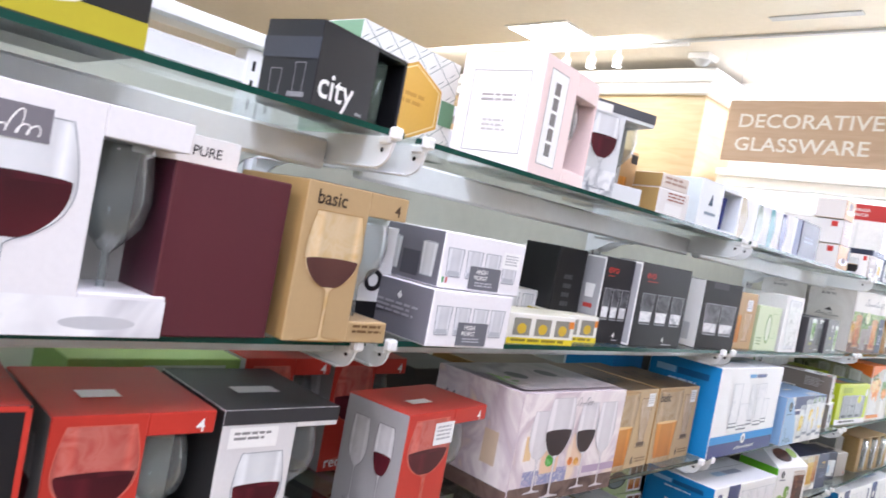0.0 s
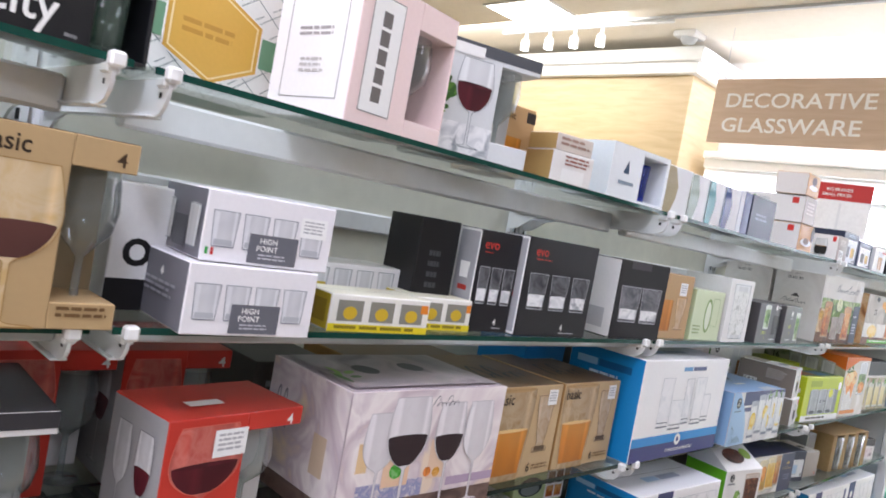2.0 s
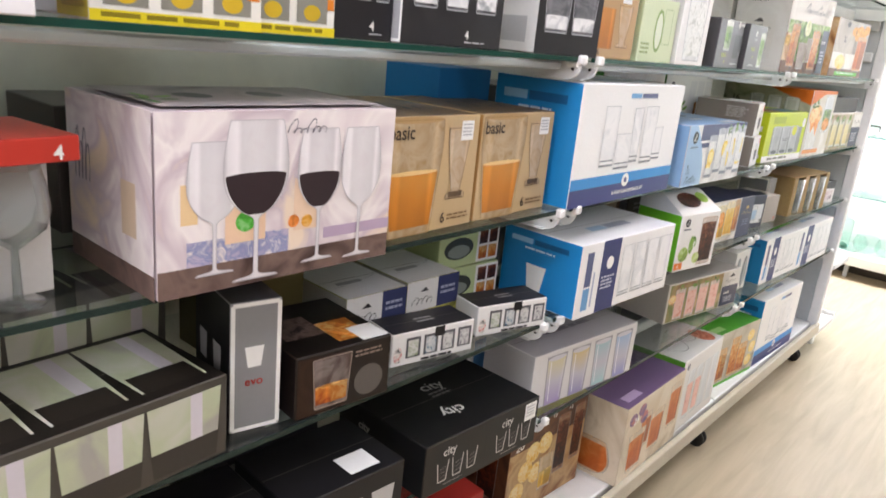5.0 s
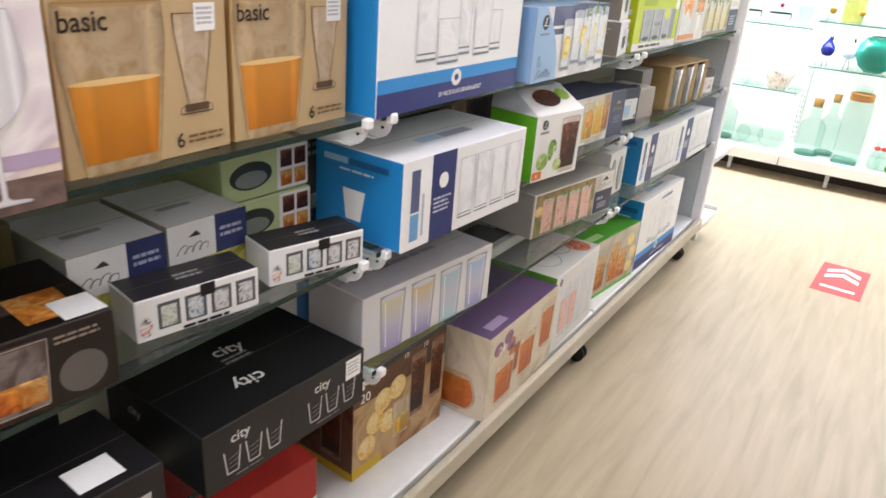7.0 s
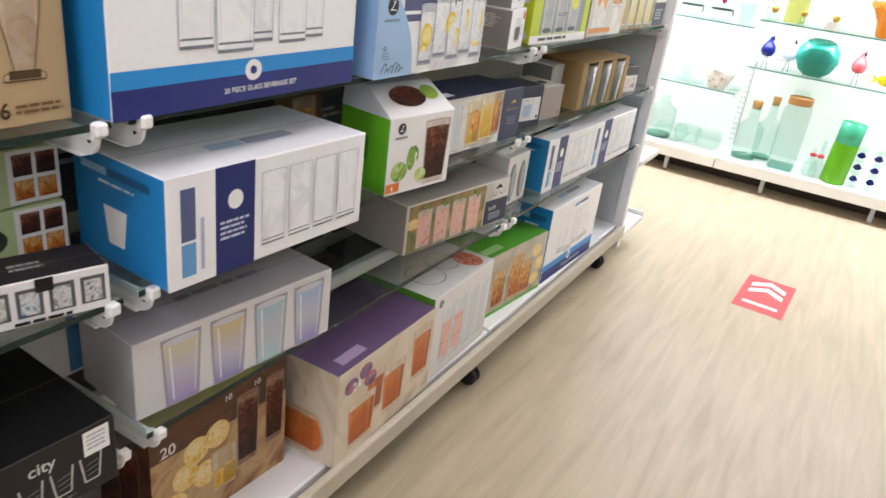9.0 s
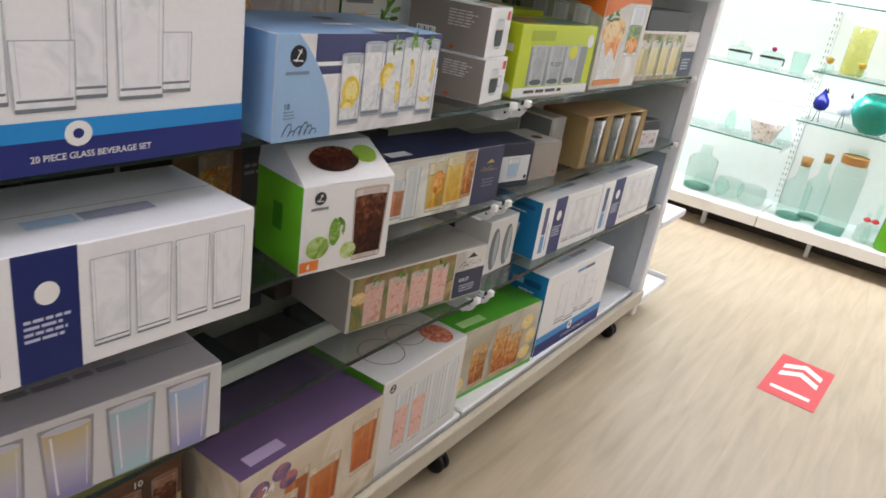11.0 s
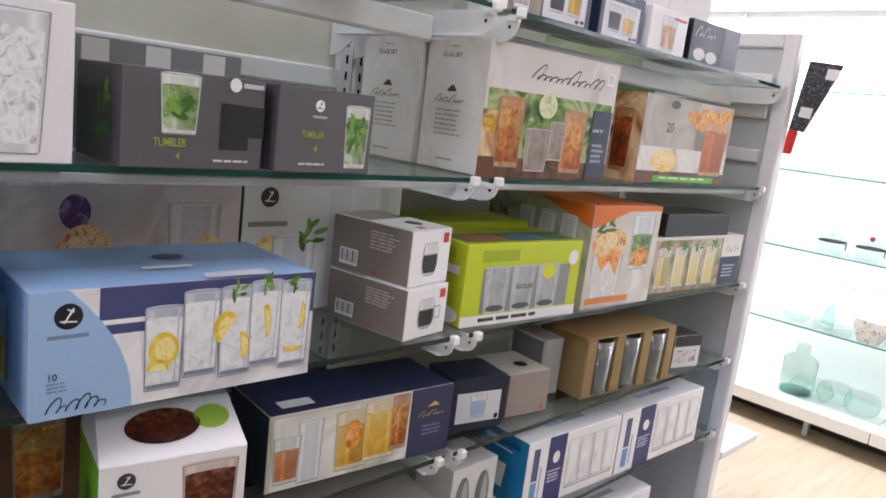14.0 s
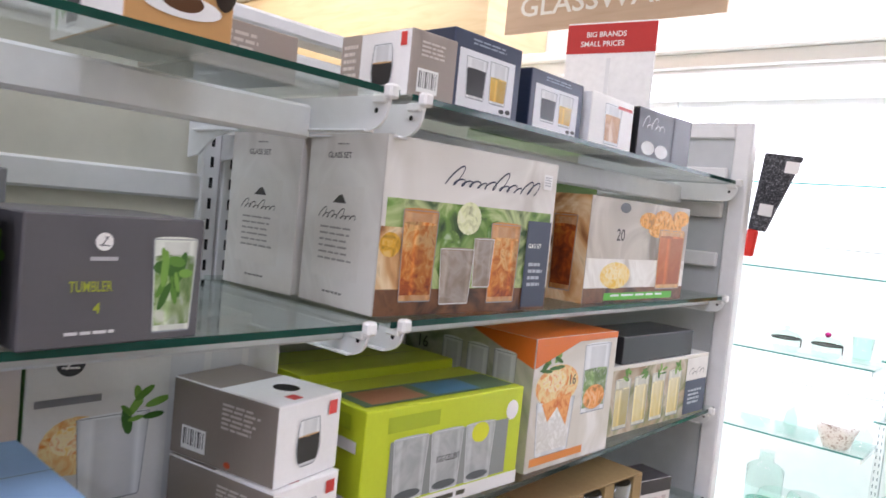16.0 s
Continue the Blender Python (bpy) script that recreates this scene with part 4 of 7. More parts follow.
for x, y, w, nm in ((-0.772, 0.985, 0.185, "lying in front"), (-0.80, 1.178, 0.125, "lying beside its twin")):
    c = Carton("shot_glass_box", "white and yellow shot glass carton, " + nm, x, y, MID, w, 0.09, 0.054, -4, "F0EEE6", "D8C23A", "EAE6D0", group="yellow shot glass cartons")
    c.rect("F", 0, 0, 1, 0.2, card("E3D028"), "yellow_band").bars("F", 0.06, 0.05, 0.9, 0.16, 1, card("8A7A1A"), 3, 0.8)
    n = max(2, round(w / 0.055))
    for j in range(n):
        u = (j + 0.62) / (n + 0.25)
        c.rect("F", u - 0.36 / n, 0.28, u + 0.36 / n, 0.85, card("8C8A80"), "window").disc("F", u, 0.5, 0.2 / n, 0.18, card("D2B02E"), "printed_figure")
    c.rect("F", 0.9, 0.6, 0.98, 0.85, card("E0852A")).rect("S", 0.2, 0.2, 0.9, 0.8, card("B99E2E")).done()
c = Carton("shot_glass_box", "white carton with a row of shot glasses printed", -0.89, 1.01, MID, 0.21, 0.1, 0.085, 0, "EDEDEE", "D9D9DC", "F2F2F2")
for j in range(4):
    c.glass("F", "tumbler", 0.15 + 0.22 * j, 0.4, 0.17, 0.5, card("D9C24A") if j == 0 else None, 0.4)
c.done()


def slim_black(label, x, y, z, w, d, h, ang, lead=True):
    c = Carton("rocks_glass_box", label, x, y, z, w, d, h, ang, "232226", "A9A9AC", "19191B", group="black rocks glass cartons")
    c.frame_line("S", 0.04, 0.02, 0.96, 0.98, 0.004, OFFW).poly("S", [(0.3, 0.5), (0.66, 0.5), (0.7, 0.66), (0.26, 0.66)], OFFW, "printed_glass").rect("S", 0.3, 0.38, 0.7, 0.43, card("B8423A"), "brand_mark")
    if lead:
        c.word("F", "evo", 0.1, 0.82, 0.1, card("C43A32")).bars("F", 0.12, 0.77, 0.4, 0.79, 1, card("C43A32"), 2)
        for j in range(3):
            c.glass("F", "tumbler", 0.2 + 0.3 * j, 0.28, 0.25, 0.36, GREYGLASS, 0.35, ink="B5B8BC", pale="3C3D42")
        c.word("F", "4", 0.6, 0.07, 0.07, OFFW).bars("F", 0.6, 0.03, 0.85, 0.05, 1, card("C9C9CC"), 5)
    return c.done()


c = Carton("glass_box", "plain black carton with faint vertical print", -0.85, 1.205, MID, 0.085, 0.1, 0.185, -8, "1A1A1C", "202022", "141416")
c.bars("F", 0.3, 0.3, 0.6, 0.7, 4, card("4A4A4E"), 3).done()
slim_black("black and grey rocks glass carton set behind its twin", -0.80, 1.305, MID, 0.1, 0.06, 0.182, -6)
slim_black("black and grey rocks glass carton with red letters", -0.772, 1.405, MID, 0.212, 0.062, 0.185, -3)
c = Carton("rocks_glass_box", "white and black carton with clear tumblers printed", -0.775, 1.733, MID, 0.172, 0.12, 0.172, -8, "2A2A2D", "E4E3E2", "2A2A2D", group="black rocks glass cartons")
for j in range(2):
    c.glass("F", "tumbler", 0.28 + 0.42 * j, 0.22, 0.4, 0.45, GREYGLASS, 0.3, ink="C9CCD0", pale="5A5C62")
c.rect("F", 0.2, 0.9, 0.6, 1, card("4A4A4E")).rect("S", 0.3, 0.1, 0.8, 0.35, card("B9B9BC")).done()
c = Carton("beer_glass_box", "kraft carton with beer picture and price sticker", -0.785, 1.922, MID, 0.165, 0.13, 0.158, -3, "BF9C6C", "A87C46", "B98C54", group="kraft beer glass cartons")
c.rect("F", 0.02, 0.12, 0.5, 0.6, BEER).glass("F", "pils", 0.72, 0.15, 0.3, 0.5, ink="7A5C34", pale="D2AC78").sticker("F", 0.62, 0.68, 0.2, 0.2).word("F", "6", 0.2, 0.04, 0.08, card("4A3826")).done()
c = Carton("jar_box", "pale green carton with cactus shaped window", -0.775, 2.108, MID, 0.14, 0.13, 0.13, -5, "D9E6C2", "C6D8AE", "E2EAD2")
c.disc("F", 0.5, 0.5, 0.13, 0.34, card("8FAF6A"), "window").disc("F", 0.5, 0.5, 0.09, 0.28, card("E6EFD8"), "window").frame_line("F", 0.62, 0.3, 0.85, 0.85, 0.002, card("B2C896")).bars("F", 0.05, 0.1, 0.3, 0.3, 3, card("9CB27A"), 3).done()
c = Carton("highball_box", "white carton with iced clear glass picture", -0.755, 2.255, MID, 0.165, 0.13, 0.172, 2, "ECEBEA", "DADAD9", "E6E6E4")
c.glass("F", "tumbler", 0.5, 0.06, 0.7, 0.86, photo("print_ice_water", ("D6DAD8", "F2F3F1", "B5B9B4"), 60), 0.85).done()
for y, w, ang, fl in ((2.468, 0.187, 3, 0), (2.67, 0.17, 4, 1)):
    c = Carton("tumbler_box", "charcoal tumbler carton with mint drink picture", -0.752, y, MID, w, 0.13, 0.117, ang, "5E5D60", "4E4D50", "545357", group="charcoal tumbler cartons")
    if fl:
        c.glass("F", "tumbler", 0.82, 0.07, 0.28, 0.76, LIME_ICE, 0.8, pale="DFE5DA").leaves("F", 0.82, 0.52, 0.13, 0.3, 11, 8)
        c.word("F", "TUMBLER", 0.23, 0.42, 0.085, card("A3AC3E"), squeeze=0.68).word("F", "4", 0.36, 0.25, 0.09, card("A3AC3E"))
        leaf_mark(c, "F", 0.4, 0.8, 0.048, OFFW).rect("F", 0.33, 0.655, 0.48, 0.685, card("B5B5B8"), "brand_bar").bars("F", 0.22, 0.07, 0.5, 0.12, 1, card("D9D9DA"), 3)
    else:
        c.glass("F", "tumbler", 0.37, 0.36, 0.28, 0.6, LIME_ICE, 0.8, pale="DFE5DA").leaves("F", 0.37, 0.62, 0.12, 0.22, 10, 6)
        c.word("F", "TUMBLER", 0.2, 0.23, 0.09, card("A3AC3E"), squeeze=0.68).word("F", "4", 0.35, 0.1, 0.075, card("A3AC3E"))
        c.poly("F", [(0.66, 0.22), (0.88, 0.22), (0.88, 0.36), (1, 0.36), (1, 0.7), (0.66, 0.72)], card("2A2A2C"), "window").disc("F", 0.76, 0.92, 0.045, 0.075, OFFW, "round_mark").rect("F", 0.82, 0.9, 0.98, 0.95, card("CFCFD0"), "brand_mark").bars("F", 0.62, 0.06, 0.9, 0.11, 1, card("D9D9DA"), 3)
    c.leaves("S", 0.6, 0.5, 0.2, 0.35, 8, 5).done()
c = Carton("bar_glass_box", "grey and white carton of small glasses behind", -0.93, 2.36, MID, 0.36, 0.12, 0.15, 3, "8A8C8C", "7A7C7C", "D9D9D6")
for j in range(4):
    c.rect("F", 0.1 + 0.24 * j, 0.55, 0.2 + 0.24 * j, 0.98, card("E6E6E2"), "paper_divider")
c.disc("T", 0.7, 0.6, 0.2, 0.3, OFFW, "paper_disc").done()
for k, x in ((0, -0.985), (1, -0.80)):
    c = Carton("glass_set_box", "stone coloured glass set carton with iced tea picture" if k else "stone coloured glass set carton standing behind its twin", x, 3.115 + 0.006 * (1 - k), MID, 0.375, 0.172, 0.243, -4 if k else 2, "DDD9D2", "CFCAC2", "D5D1CA", group="stone glass set cartons")
    c.rect("S", 0, 0, 1, 1, STONE).rect("S", 0.15, 0.16, 0.78, 0.7, card("E3DFD8"), "label_panel")
    c.word("S", "GLASS SET", 0.26, 0.86, 0.036, card("4A4744")).bars("S", 0.38, 0.93, 0.58, 0.945, 1, card("8A8782"), 2)
    c.poly("S", [(0.38, 0.6), (0.56, 0.6), (0.5, 0.65), (0.46, 0.645)], card("4A4744"), "brand_mark").scrawl("S", 0.2, 0.51, 0.74, 0.57, card("5A5753"), 8, 0.002).bars("S", 0.24, 0.24, 0.7, 0.46, 6, card("A5A19B"), 11, 0.3).bars("S", 0.34, 0.06, 0.62, 0.085, 1, card("8A8782"), 4)
    if k:
        c.rect("F", 0, 0, 1, 1, STONE).rect("F", 0.02, 0.02, 0.98, 0.66, BLUR_GREEN, "photo_panel").rect("F", 0.0, 0, 1, 0.15, TABLE_WOOD, "photo_panel").rect("F", 0.0, 0.15, 0.14, 0.5, BLUR_WARM, "photo_panel")
        c.scrawl("F", 0.3, 0.77, 0.9, 0.89, card("33384A"), 12, 0.0032)
        c.disc("F", 0.45, 0.58, 0.07, 0.1, card("DDE2B0"), "printed_fruit").disc("F", 0.05, 0.4, 0.05, 0.07, card("D9A62E"), "printed_fruit").disc("F", 0.62, 0.5, 0.06, 0.08, card("5C8A35"), "printed_fruit").disc("F", 0.36, 0.42, 0.05, 0.08, card("6E9440"), "printed_fruit")
        c.glass("F", "high", 0.19, 0.08, 0.18, 0.52, AMBER, 0.85, pale="C98A4A").glass("F", "high", 0.68, 0.06, 0.19, 0.5, AMBER, 0.8, pale="C98A4A").glass("F", "tumbler", 0.4, 0.06, 0.19, 0.33, None, pale="9A8A7A", ink="E0E0DE").glass("F", "tumbler", 0.55, 0.16, 0.12, 0.3, None, pale="9A8A7A", ink="E0E0DE")
        c.rect("F", 0.82, 0.02, 0.985, 0.6, card("3F4658"), "navy_panel").word("F", "GLASS SET", 0.835, 0.42, 0.03, OFFW, squeeze=0.75).bars("F", 0.85, 0.14, 0.95, 0.32, 4, card("AEB2BE"), 6).sticker("F", 0.9, 0.82, 0.06, 0.1)
    c.done()
c = Carton("beverage_set_box", "picture carton of iced tea set with green label", -0.79, 3.645, MID, 0.42, 0.15, 0.205, -2, "B5AA9C", "8C6A4A", "D9D4CC")
c.rect("F", 0, 0.4, 1, 1, photo("print_grey_wall", ("A39A8C", "C4BCB0", "857B6E"), 6), "photo_panel").rect("F", 0, 0, 1, 0.14, TABLE_WOOD, "photo_panel").rect("F", 0, 0.14, 1, 0.42, photo("print_cloth", ("D9D3CB", "EDEAE4", "C2B8AC"), 10), "photo_panel")
for u, v in ((0.55, 0.82), (0.7, 0.86), (0.82, 0.78), (0.65, 0.74), (0.9, 0.88)):
    c.disc("F", u, v, 0.1, 0.085, card("E39A22"), "printed_fruit")
c.lemon("F", 0.27, 0.26, 0.14, 0.13).glass("F", "high", 0.82, 0.12, 0.3, 0.62, ORANGE, 0.88, pale="D9A05A").word("F", "20", 0.24, 0.6, 0.12, card("3A3430")).disc("F", 0.3, 0.92, 0.05, 0.05, card("3A3A3A"), "round_mark")
c.rect("F", 0.18, 0.02, 0.88, 0.09, card("5FBF3A"), "green_label").bars("F", 0.24, 0.035, 0.8, 0.075, 1, OFFW, 4)
c.rect("S", 0, 0, 1, 1, BLUR_WARM, "photo_panel").glass("S", "high", 0.65, 0.1, 0.35, 0.7, TEA, 0.85, pale="B5763A").glass("S", "high", 0.2, 0.1, 0.3, 0.7, TEA, 0.85, pale="B5763A").done()
c = Carton("glass_box", "green topped carton pushed to the back", -1.02, 3.72, MID, 0.35, 0.15, 0.25, 0, "7E9C5A", "5C7A3A", "8FBF5A")
c.done()

# a small shelf card lying against the back of the burgundy carton
ob = thing("name_card", "small white name card standing on the burgundy carton", "card", pose(-0.79, 0.312, MID + 0.1922, 0, 0, 93))
part("card_sheet", block(0, 0, 0, 0.13, 0.0016, 0.034, bevel=0.0004), card("E9E9EA"), ob)
vs, fs = letters("PURE")
me = bpy.data.meshes.new("lettering")
me.from_pydata([(0.068 + x * 0.0165, -0.0006, 0.011 + y * 0.0165) for x, y in vs], [], fs)
me.materials.append(card("4A4B50"))
word_ob = new("lettering", me)
word_ob.parent = ob

# -- first shelf under the middle one --
def red_box(label, x, y, z, w, h, ang, sticker=True, d=0.2):
    c = Carton("wine_glass_box", label, x, y, z, w, d, h, ang, "C43A2E", "A3A1A1", "BC3A2E", notch=(0.56, 0.0, 1.0, 0.86, d * 0.5), inside="DEDCDA", group="red wine glass cartons")
    c.glass("F", "wine", 0.29, 0.1, 0.5, 0.84, RED_WINE, 0.42, ink="D8705E", pale="C84A3A").word("F", "red", 0.06, 0.04, 0.1, OFFW).word("F", "4", 0.87, 0.875, 0.085, OFFW)
    c.glass("S", "wine", 0.3, 0.1, 0.3, 0.75, None, ink="7A7878", pale="D0CECD").glass("S", "wine", 0.7, 0.1, 0.3, 0.75, RED_WINE, 0.4, ink="7A7878", pale="D0CECD")
    c.rect("T", 0.25, 0.3, 0.5, 0.45, OFFW, "price_sticker")
    if sticker:
        c.sticker("F", 0.32, 0.7, 0.24, 0.2)
    wine_glass(c.ob, 0.78 * w, 0.05, h * 0.8, 0.036)
    return c.done()


c = Carton("wine_glass_box", "black carton with a red border", -0.775, 0.03, LO1, 0.22, 0.2, 0.215, -4, "1E1D20", "2A2A2C", "A8302A")
c.frame_line("F", 0.015, 0.015, 0.985, 0.985, 0.006, card("C43A2E")).done()
red_box("red carton of four wine glasses beside a black carton", -0.78, 0.275, LO1, 0.185, 0.195, -2, False)
c = Carton("wine_glass_box", "charcoal topped carton with red wine picture", -0.785, 0.478, LO1, 0.175, 0.2, 0.19, -2, "DEDCDB", "2E2D30", "343337", notch=(0.62, 0.1, 1.0, 0.86, 0.1))
c.glass("F", "wine", 0.36, -0.1, 0.42, 0.8, RED_WINE, 0.5).rect("F", 0.0, 0.9, 1, 1, card("3A393C")).rect("F", 0.06, 0.74, 0.46, 0.88, OFFW, "price_sticker").bars("F", 0.1, 0.78, 0.42, 0.85, 2, card("8A8888"), 4).leaves("F", 0.08, 0.15, 0.12, 0.18, 8, 3)
c.rect("T", 0.3, 0.35, 0.68, 0.5, card("D9D8D6"), "price_sticker")
wine_glass(c.ob, 0.14, 0.05, 0.16, 0.034)
c.done()
c = Carton("jar_box", "green lidded carton at the back of the shelf", -1.0, 0.36, LO1, 0.26, 0.14, 0.2, 0, "9CB86A", "7A9A4A", "B2C87A")
c.disc("F", 0.08, 0.85, 0.03, 0.04, BLACK).rect("F", 0.4, 0.75, 0.9, 0.95, card("C9CFC2")).done()
for y in (0.10, 0.62, 0.80):
    red_box("red carton of four wine glasses, second row", -0.985, y, LO1, 0.17, 0.205, 0, False)
red_box("red carton of four wine glasses with a price sticker", -0.748, 0.765, LO1, 0.208, 0.18, 7, d=0.13)
c = Carton("wine_glass_box", "large pale carton with a kitchen picture and wine glasses", -0.742, 1.032, LO1, 0.338, 0.215, 0.206, -1, "E6DADB", "DCCFD3", "B5A8AC")
c.rect("F", 0, 0, 1, 1, KITCHEN, "photo_panel").rect("F", 0, 0, 1, 0.16, photo("print_dark_counter", ("5A4640", "7A645C", "4A3834"), 14), "photo_panel").rect("F", 0.1, 0.16, 0.5, 0.3, photo("print_bottles", ("C8B8C8", "8A90B8", "E6DCD6"), 60), "photo_panel")
c.rect("F", 0.08, 0.4, 0.14, 0.62, card("E8C99A")).rect("F", 0.24, 0.26, 0.4, 0.55, card("EAC8A8")).rect("F", 0.52, 0.28, 0.64, 0.6, card("E6C9AE")).rect("F", 0.66, 0.2, 1.0, 0.27, card("B5A0B8"))
c.disc("F", 0.32, 0.38, 0.04, 0.06, card("4FAF3A"), "printed_fruit").disc("F", 0.52, 0.34, 0.025, 0.04, card("E8883A"), "printed_fruit").disc("F", 0.58, 0.33, 0.025, 0.04, card("E0A03A"), "printed_fruit")
for u, v0, gw, gh, dr in ((0.2, 0.1, 0.2, 0.74, None), (0.36, 0.03, 0.26, 0.92, card("33262A")), (0.63, 0.07, 0.2, 0.82, card("33262A")), (0.83, 0.05, 0.2, 0.84, None)):
    c.glass("F", "wine", u, v0, gw, gh, dr, 0.42, ink="BDB8BC", pale="ECE6E9")
c.scrawl("F", 0.48, 0.87, 0.66, 0.95, card("5A5460"), 6, 0.0016)
c.rect("S", 0, 0, 1, 1, KITCHEN, "photo_panel").rect("S", 0, 0, 1, 0.14, MATS["print_dark_counter"], "photo_panel").scrawl("S", 0.1, 0.5, 0.3, 0.8, card("5A5460"), 4, 0.003).rect("S", 0.66, 0.3, 0.82, 0.6, card("D8C2A8"))
c.rect("T", 0.04, 0.06, 0.96, 0.94, photo("print_lid", ("8A8484", "A89C9C", "6E6464"), 8), "photo_panel").disc("T", 0.3, 0.5, 0.07, 0.12, BLACK).disc("T", 0.62, 0.55, 0.07, 0.12, BLACK).leaves("T", 0.12, 0.4, 0.08, 0.2, 6, 2).done()
# Top ink darkened to carry the shade of the shelf above.
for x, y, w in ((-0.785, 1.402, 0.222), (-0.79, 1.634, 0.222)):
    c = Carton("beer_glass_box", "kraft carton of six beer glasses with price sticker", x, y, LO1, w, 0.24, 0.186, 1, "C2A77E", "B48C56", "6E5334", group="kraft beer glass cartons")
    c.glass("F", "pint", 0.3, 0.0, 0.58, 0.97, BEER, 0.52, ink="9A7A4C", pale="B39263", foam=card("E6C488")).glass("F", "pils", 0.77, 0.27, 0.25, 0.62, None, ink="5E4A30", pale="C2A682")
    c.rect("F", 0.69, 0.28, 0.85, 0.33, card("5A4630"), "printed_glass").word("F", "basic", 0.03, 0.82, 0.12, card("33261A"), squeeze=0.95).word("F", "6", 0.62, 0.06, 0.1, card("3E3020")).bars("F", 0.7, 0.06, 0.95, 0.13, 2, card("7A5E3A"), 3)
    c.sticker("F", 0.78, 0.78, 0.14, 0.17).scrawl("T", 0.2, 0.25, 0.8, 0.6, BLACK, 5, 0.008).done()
c = Carton("glass_box", "second blue carton at the back of the shelf", -0.99, 1.74, LO1, 0.16, 0.15, 0.245, 0, "1E6EAA", "1E78B8", "1E6EAA")
c.done()
# Kraft top again inked dark for the shelf's shade.
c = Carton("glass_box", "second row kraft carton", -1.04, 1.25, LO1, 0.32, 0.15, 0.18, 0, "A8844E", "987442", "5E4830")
c.done()
real_set_box("large white and blue carton with drawn glasses", -0.752, 1.878, LO1, 0.452, 0.205, 0.244, 0)
# pale blue drinks set
c = Carton("beverage_set_box", "pale blue carton with a row of lemon drinks", -0.738, 2.372, LO1, 0.366, 0.205, 0.152, -1, "B9B8C8", "8FB4D8", "8FB2D8")
c.rect("F", 0, 0, 1, 1, photo("print_white_marble", ("E2E2E2", "F0F0EF", "D2D2D4"), 8), "photo_panel").rect("F", 0.2, 0.62, 1, 1, card("4A4F78"), "photo_panel").rect("F", 0.2, 0.7, 0.36, 0.74, OFFW)
c.poly("F", [(0, 0), (0.31, 0)] + [(0.31 - 0.2 * (k / 8) ** 2.2, k / 8) for k in range(1, 9)] + [(0, 1)], card("9DBFE0"), "blue_panel")
leaf_mark(c, "F", 0.11, 0.8, 0.042, card("22252E")).rect("F", 0.05, 0.63, 0.17, 0.66, card("7A8EA8"), "brand_bar").word("F", "10", 0.05, 0.31, 0.055, card("2A3448")).bars("F", 0.05, 0.2, 0.12, 0.29, 3, card("7A92B0"), 2).scrawl("F", 0.05, 0.05, 0.24, 0.17, card("22304A"), 6, 0.0022)
for k, (u, v0, gh, fruit) in enumerate(((0.41, 0.1, 0.7, ((0, 0.34, 0.052, 0.15, 0, 360), (-0.02, 0.16, 0.04, 0.1, 0, 180))), (0.54, 0.17, 0.74, ()), (0.675, 0.12, 0.8, ((-0.04, 0.44, 0.05, 0.15, 40, 250), (0.02, 0.26, 0.036, 0.13, -80, 110))),
                                        (0.79, 0.17, 0.78, ((0.0, 0.4, 0.024, 0.17, -70, 130),)), (0.915, 0.11, 0.82, ((0.0, 0.2, 0.045, 0.06, 180, 360), (0.02, 0.5, 0.026, 0.15, -90, 80))))):
    c.glass("F", "high", u, v0, 0.135, gh, photo("print_soda", ("C2C8CC", "E6E9E9", "F4F4F2"), 60, rise=0.3), 0.85, ink="8E97A2", pale="BFC6D0")
    c.rect("F", u - 0.055, v0 + 0.012, u + 0.055, v0 + 0.045, card("7E8894"), "printed_glass").line("F", u - 0.045, v0 + 0.06, u - 0.05, v0 + gh * 0.9, 0.0016, OFFW, "printed_glass_outline").line("F", u + 0.04, v0 + 0.06, u + 0.048, v0 + gh * 0.9, 0.001, card("9AA2AC"), "printed_glass_outline")
    for du, dv, ru, rv, a0, a1 in fruit:
        c.disc("F", u + du, v0 + dv, ru, rv, photo("print_lemon_rind", ("D9AE1E", "EBC93A", "F2DE7A"), 50), "printed_fruit", a0, a1)
        c.disc("F", u + du + 0.004, v0 + dv, ru * 0.7, rv * 0.7, photo("print_lemon_pulp", ("EBD25A", "F4E9A8", "E3C23A"), 90), "printed_fruit", a0, a1)
    if k in (2, 3, 4):
        c.leaves("F", u, v0 + gh * 0.97, 0.035, 0.11, 7, k)
c.rect("T", 0.4, 0.3, 0.58, 0.36, OFFW, "price_sticker").disc("T", 0.55, 0.6, 0.06, 0.07, card("3A4A66"), "round_mark").poly("T", [(0.55, 0.0), (0.82, 0.0), (0.8, 0.14), (0.57, 0.12)], card("C9CFD8"), "torn_tape").glass("S", "high", 0.5, 0.1, 0.2, 0.7, JUICE, 0.5, pale="C2D6EA").glass("S", "high", 0.2, 0.1, 0.2, 0.7, JUICE, 0.5, pale="C2D6EA").done()
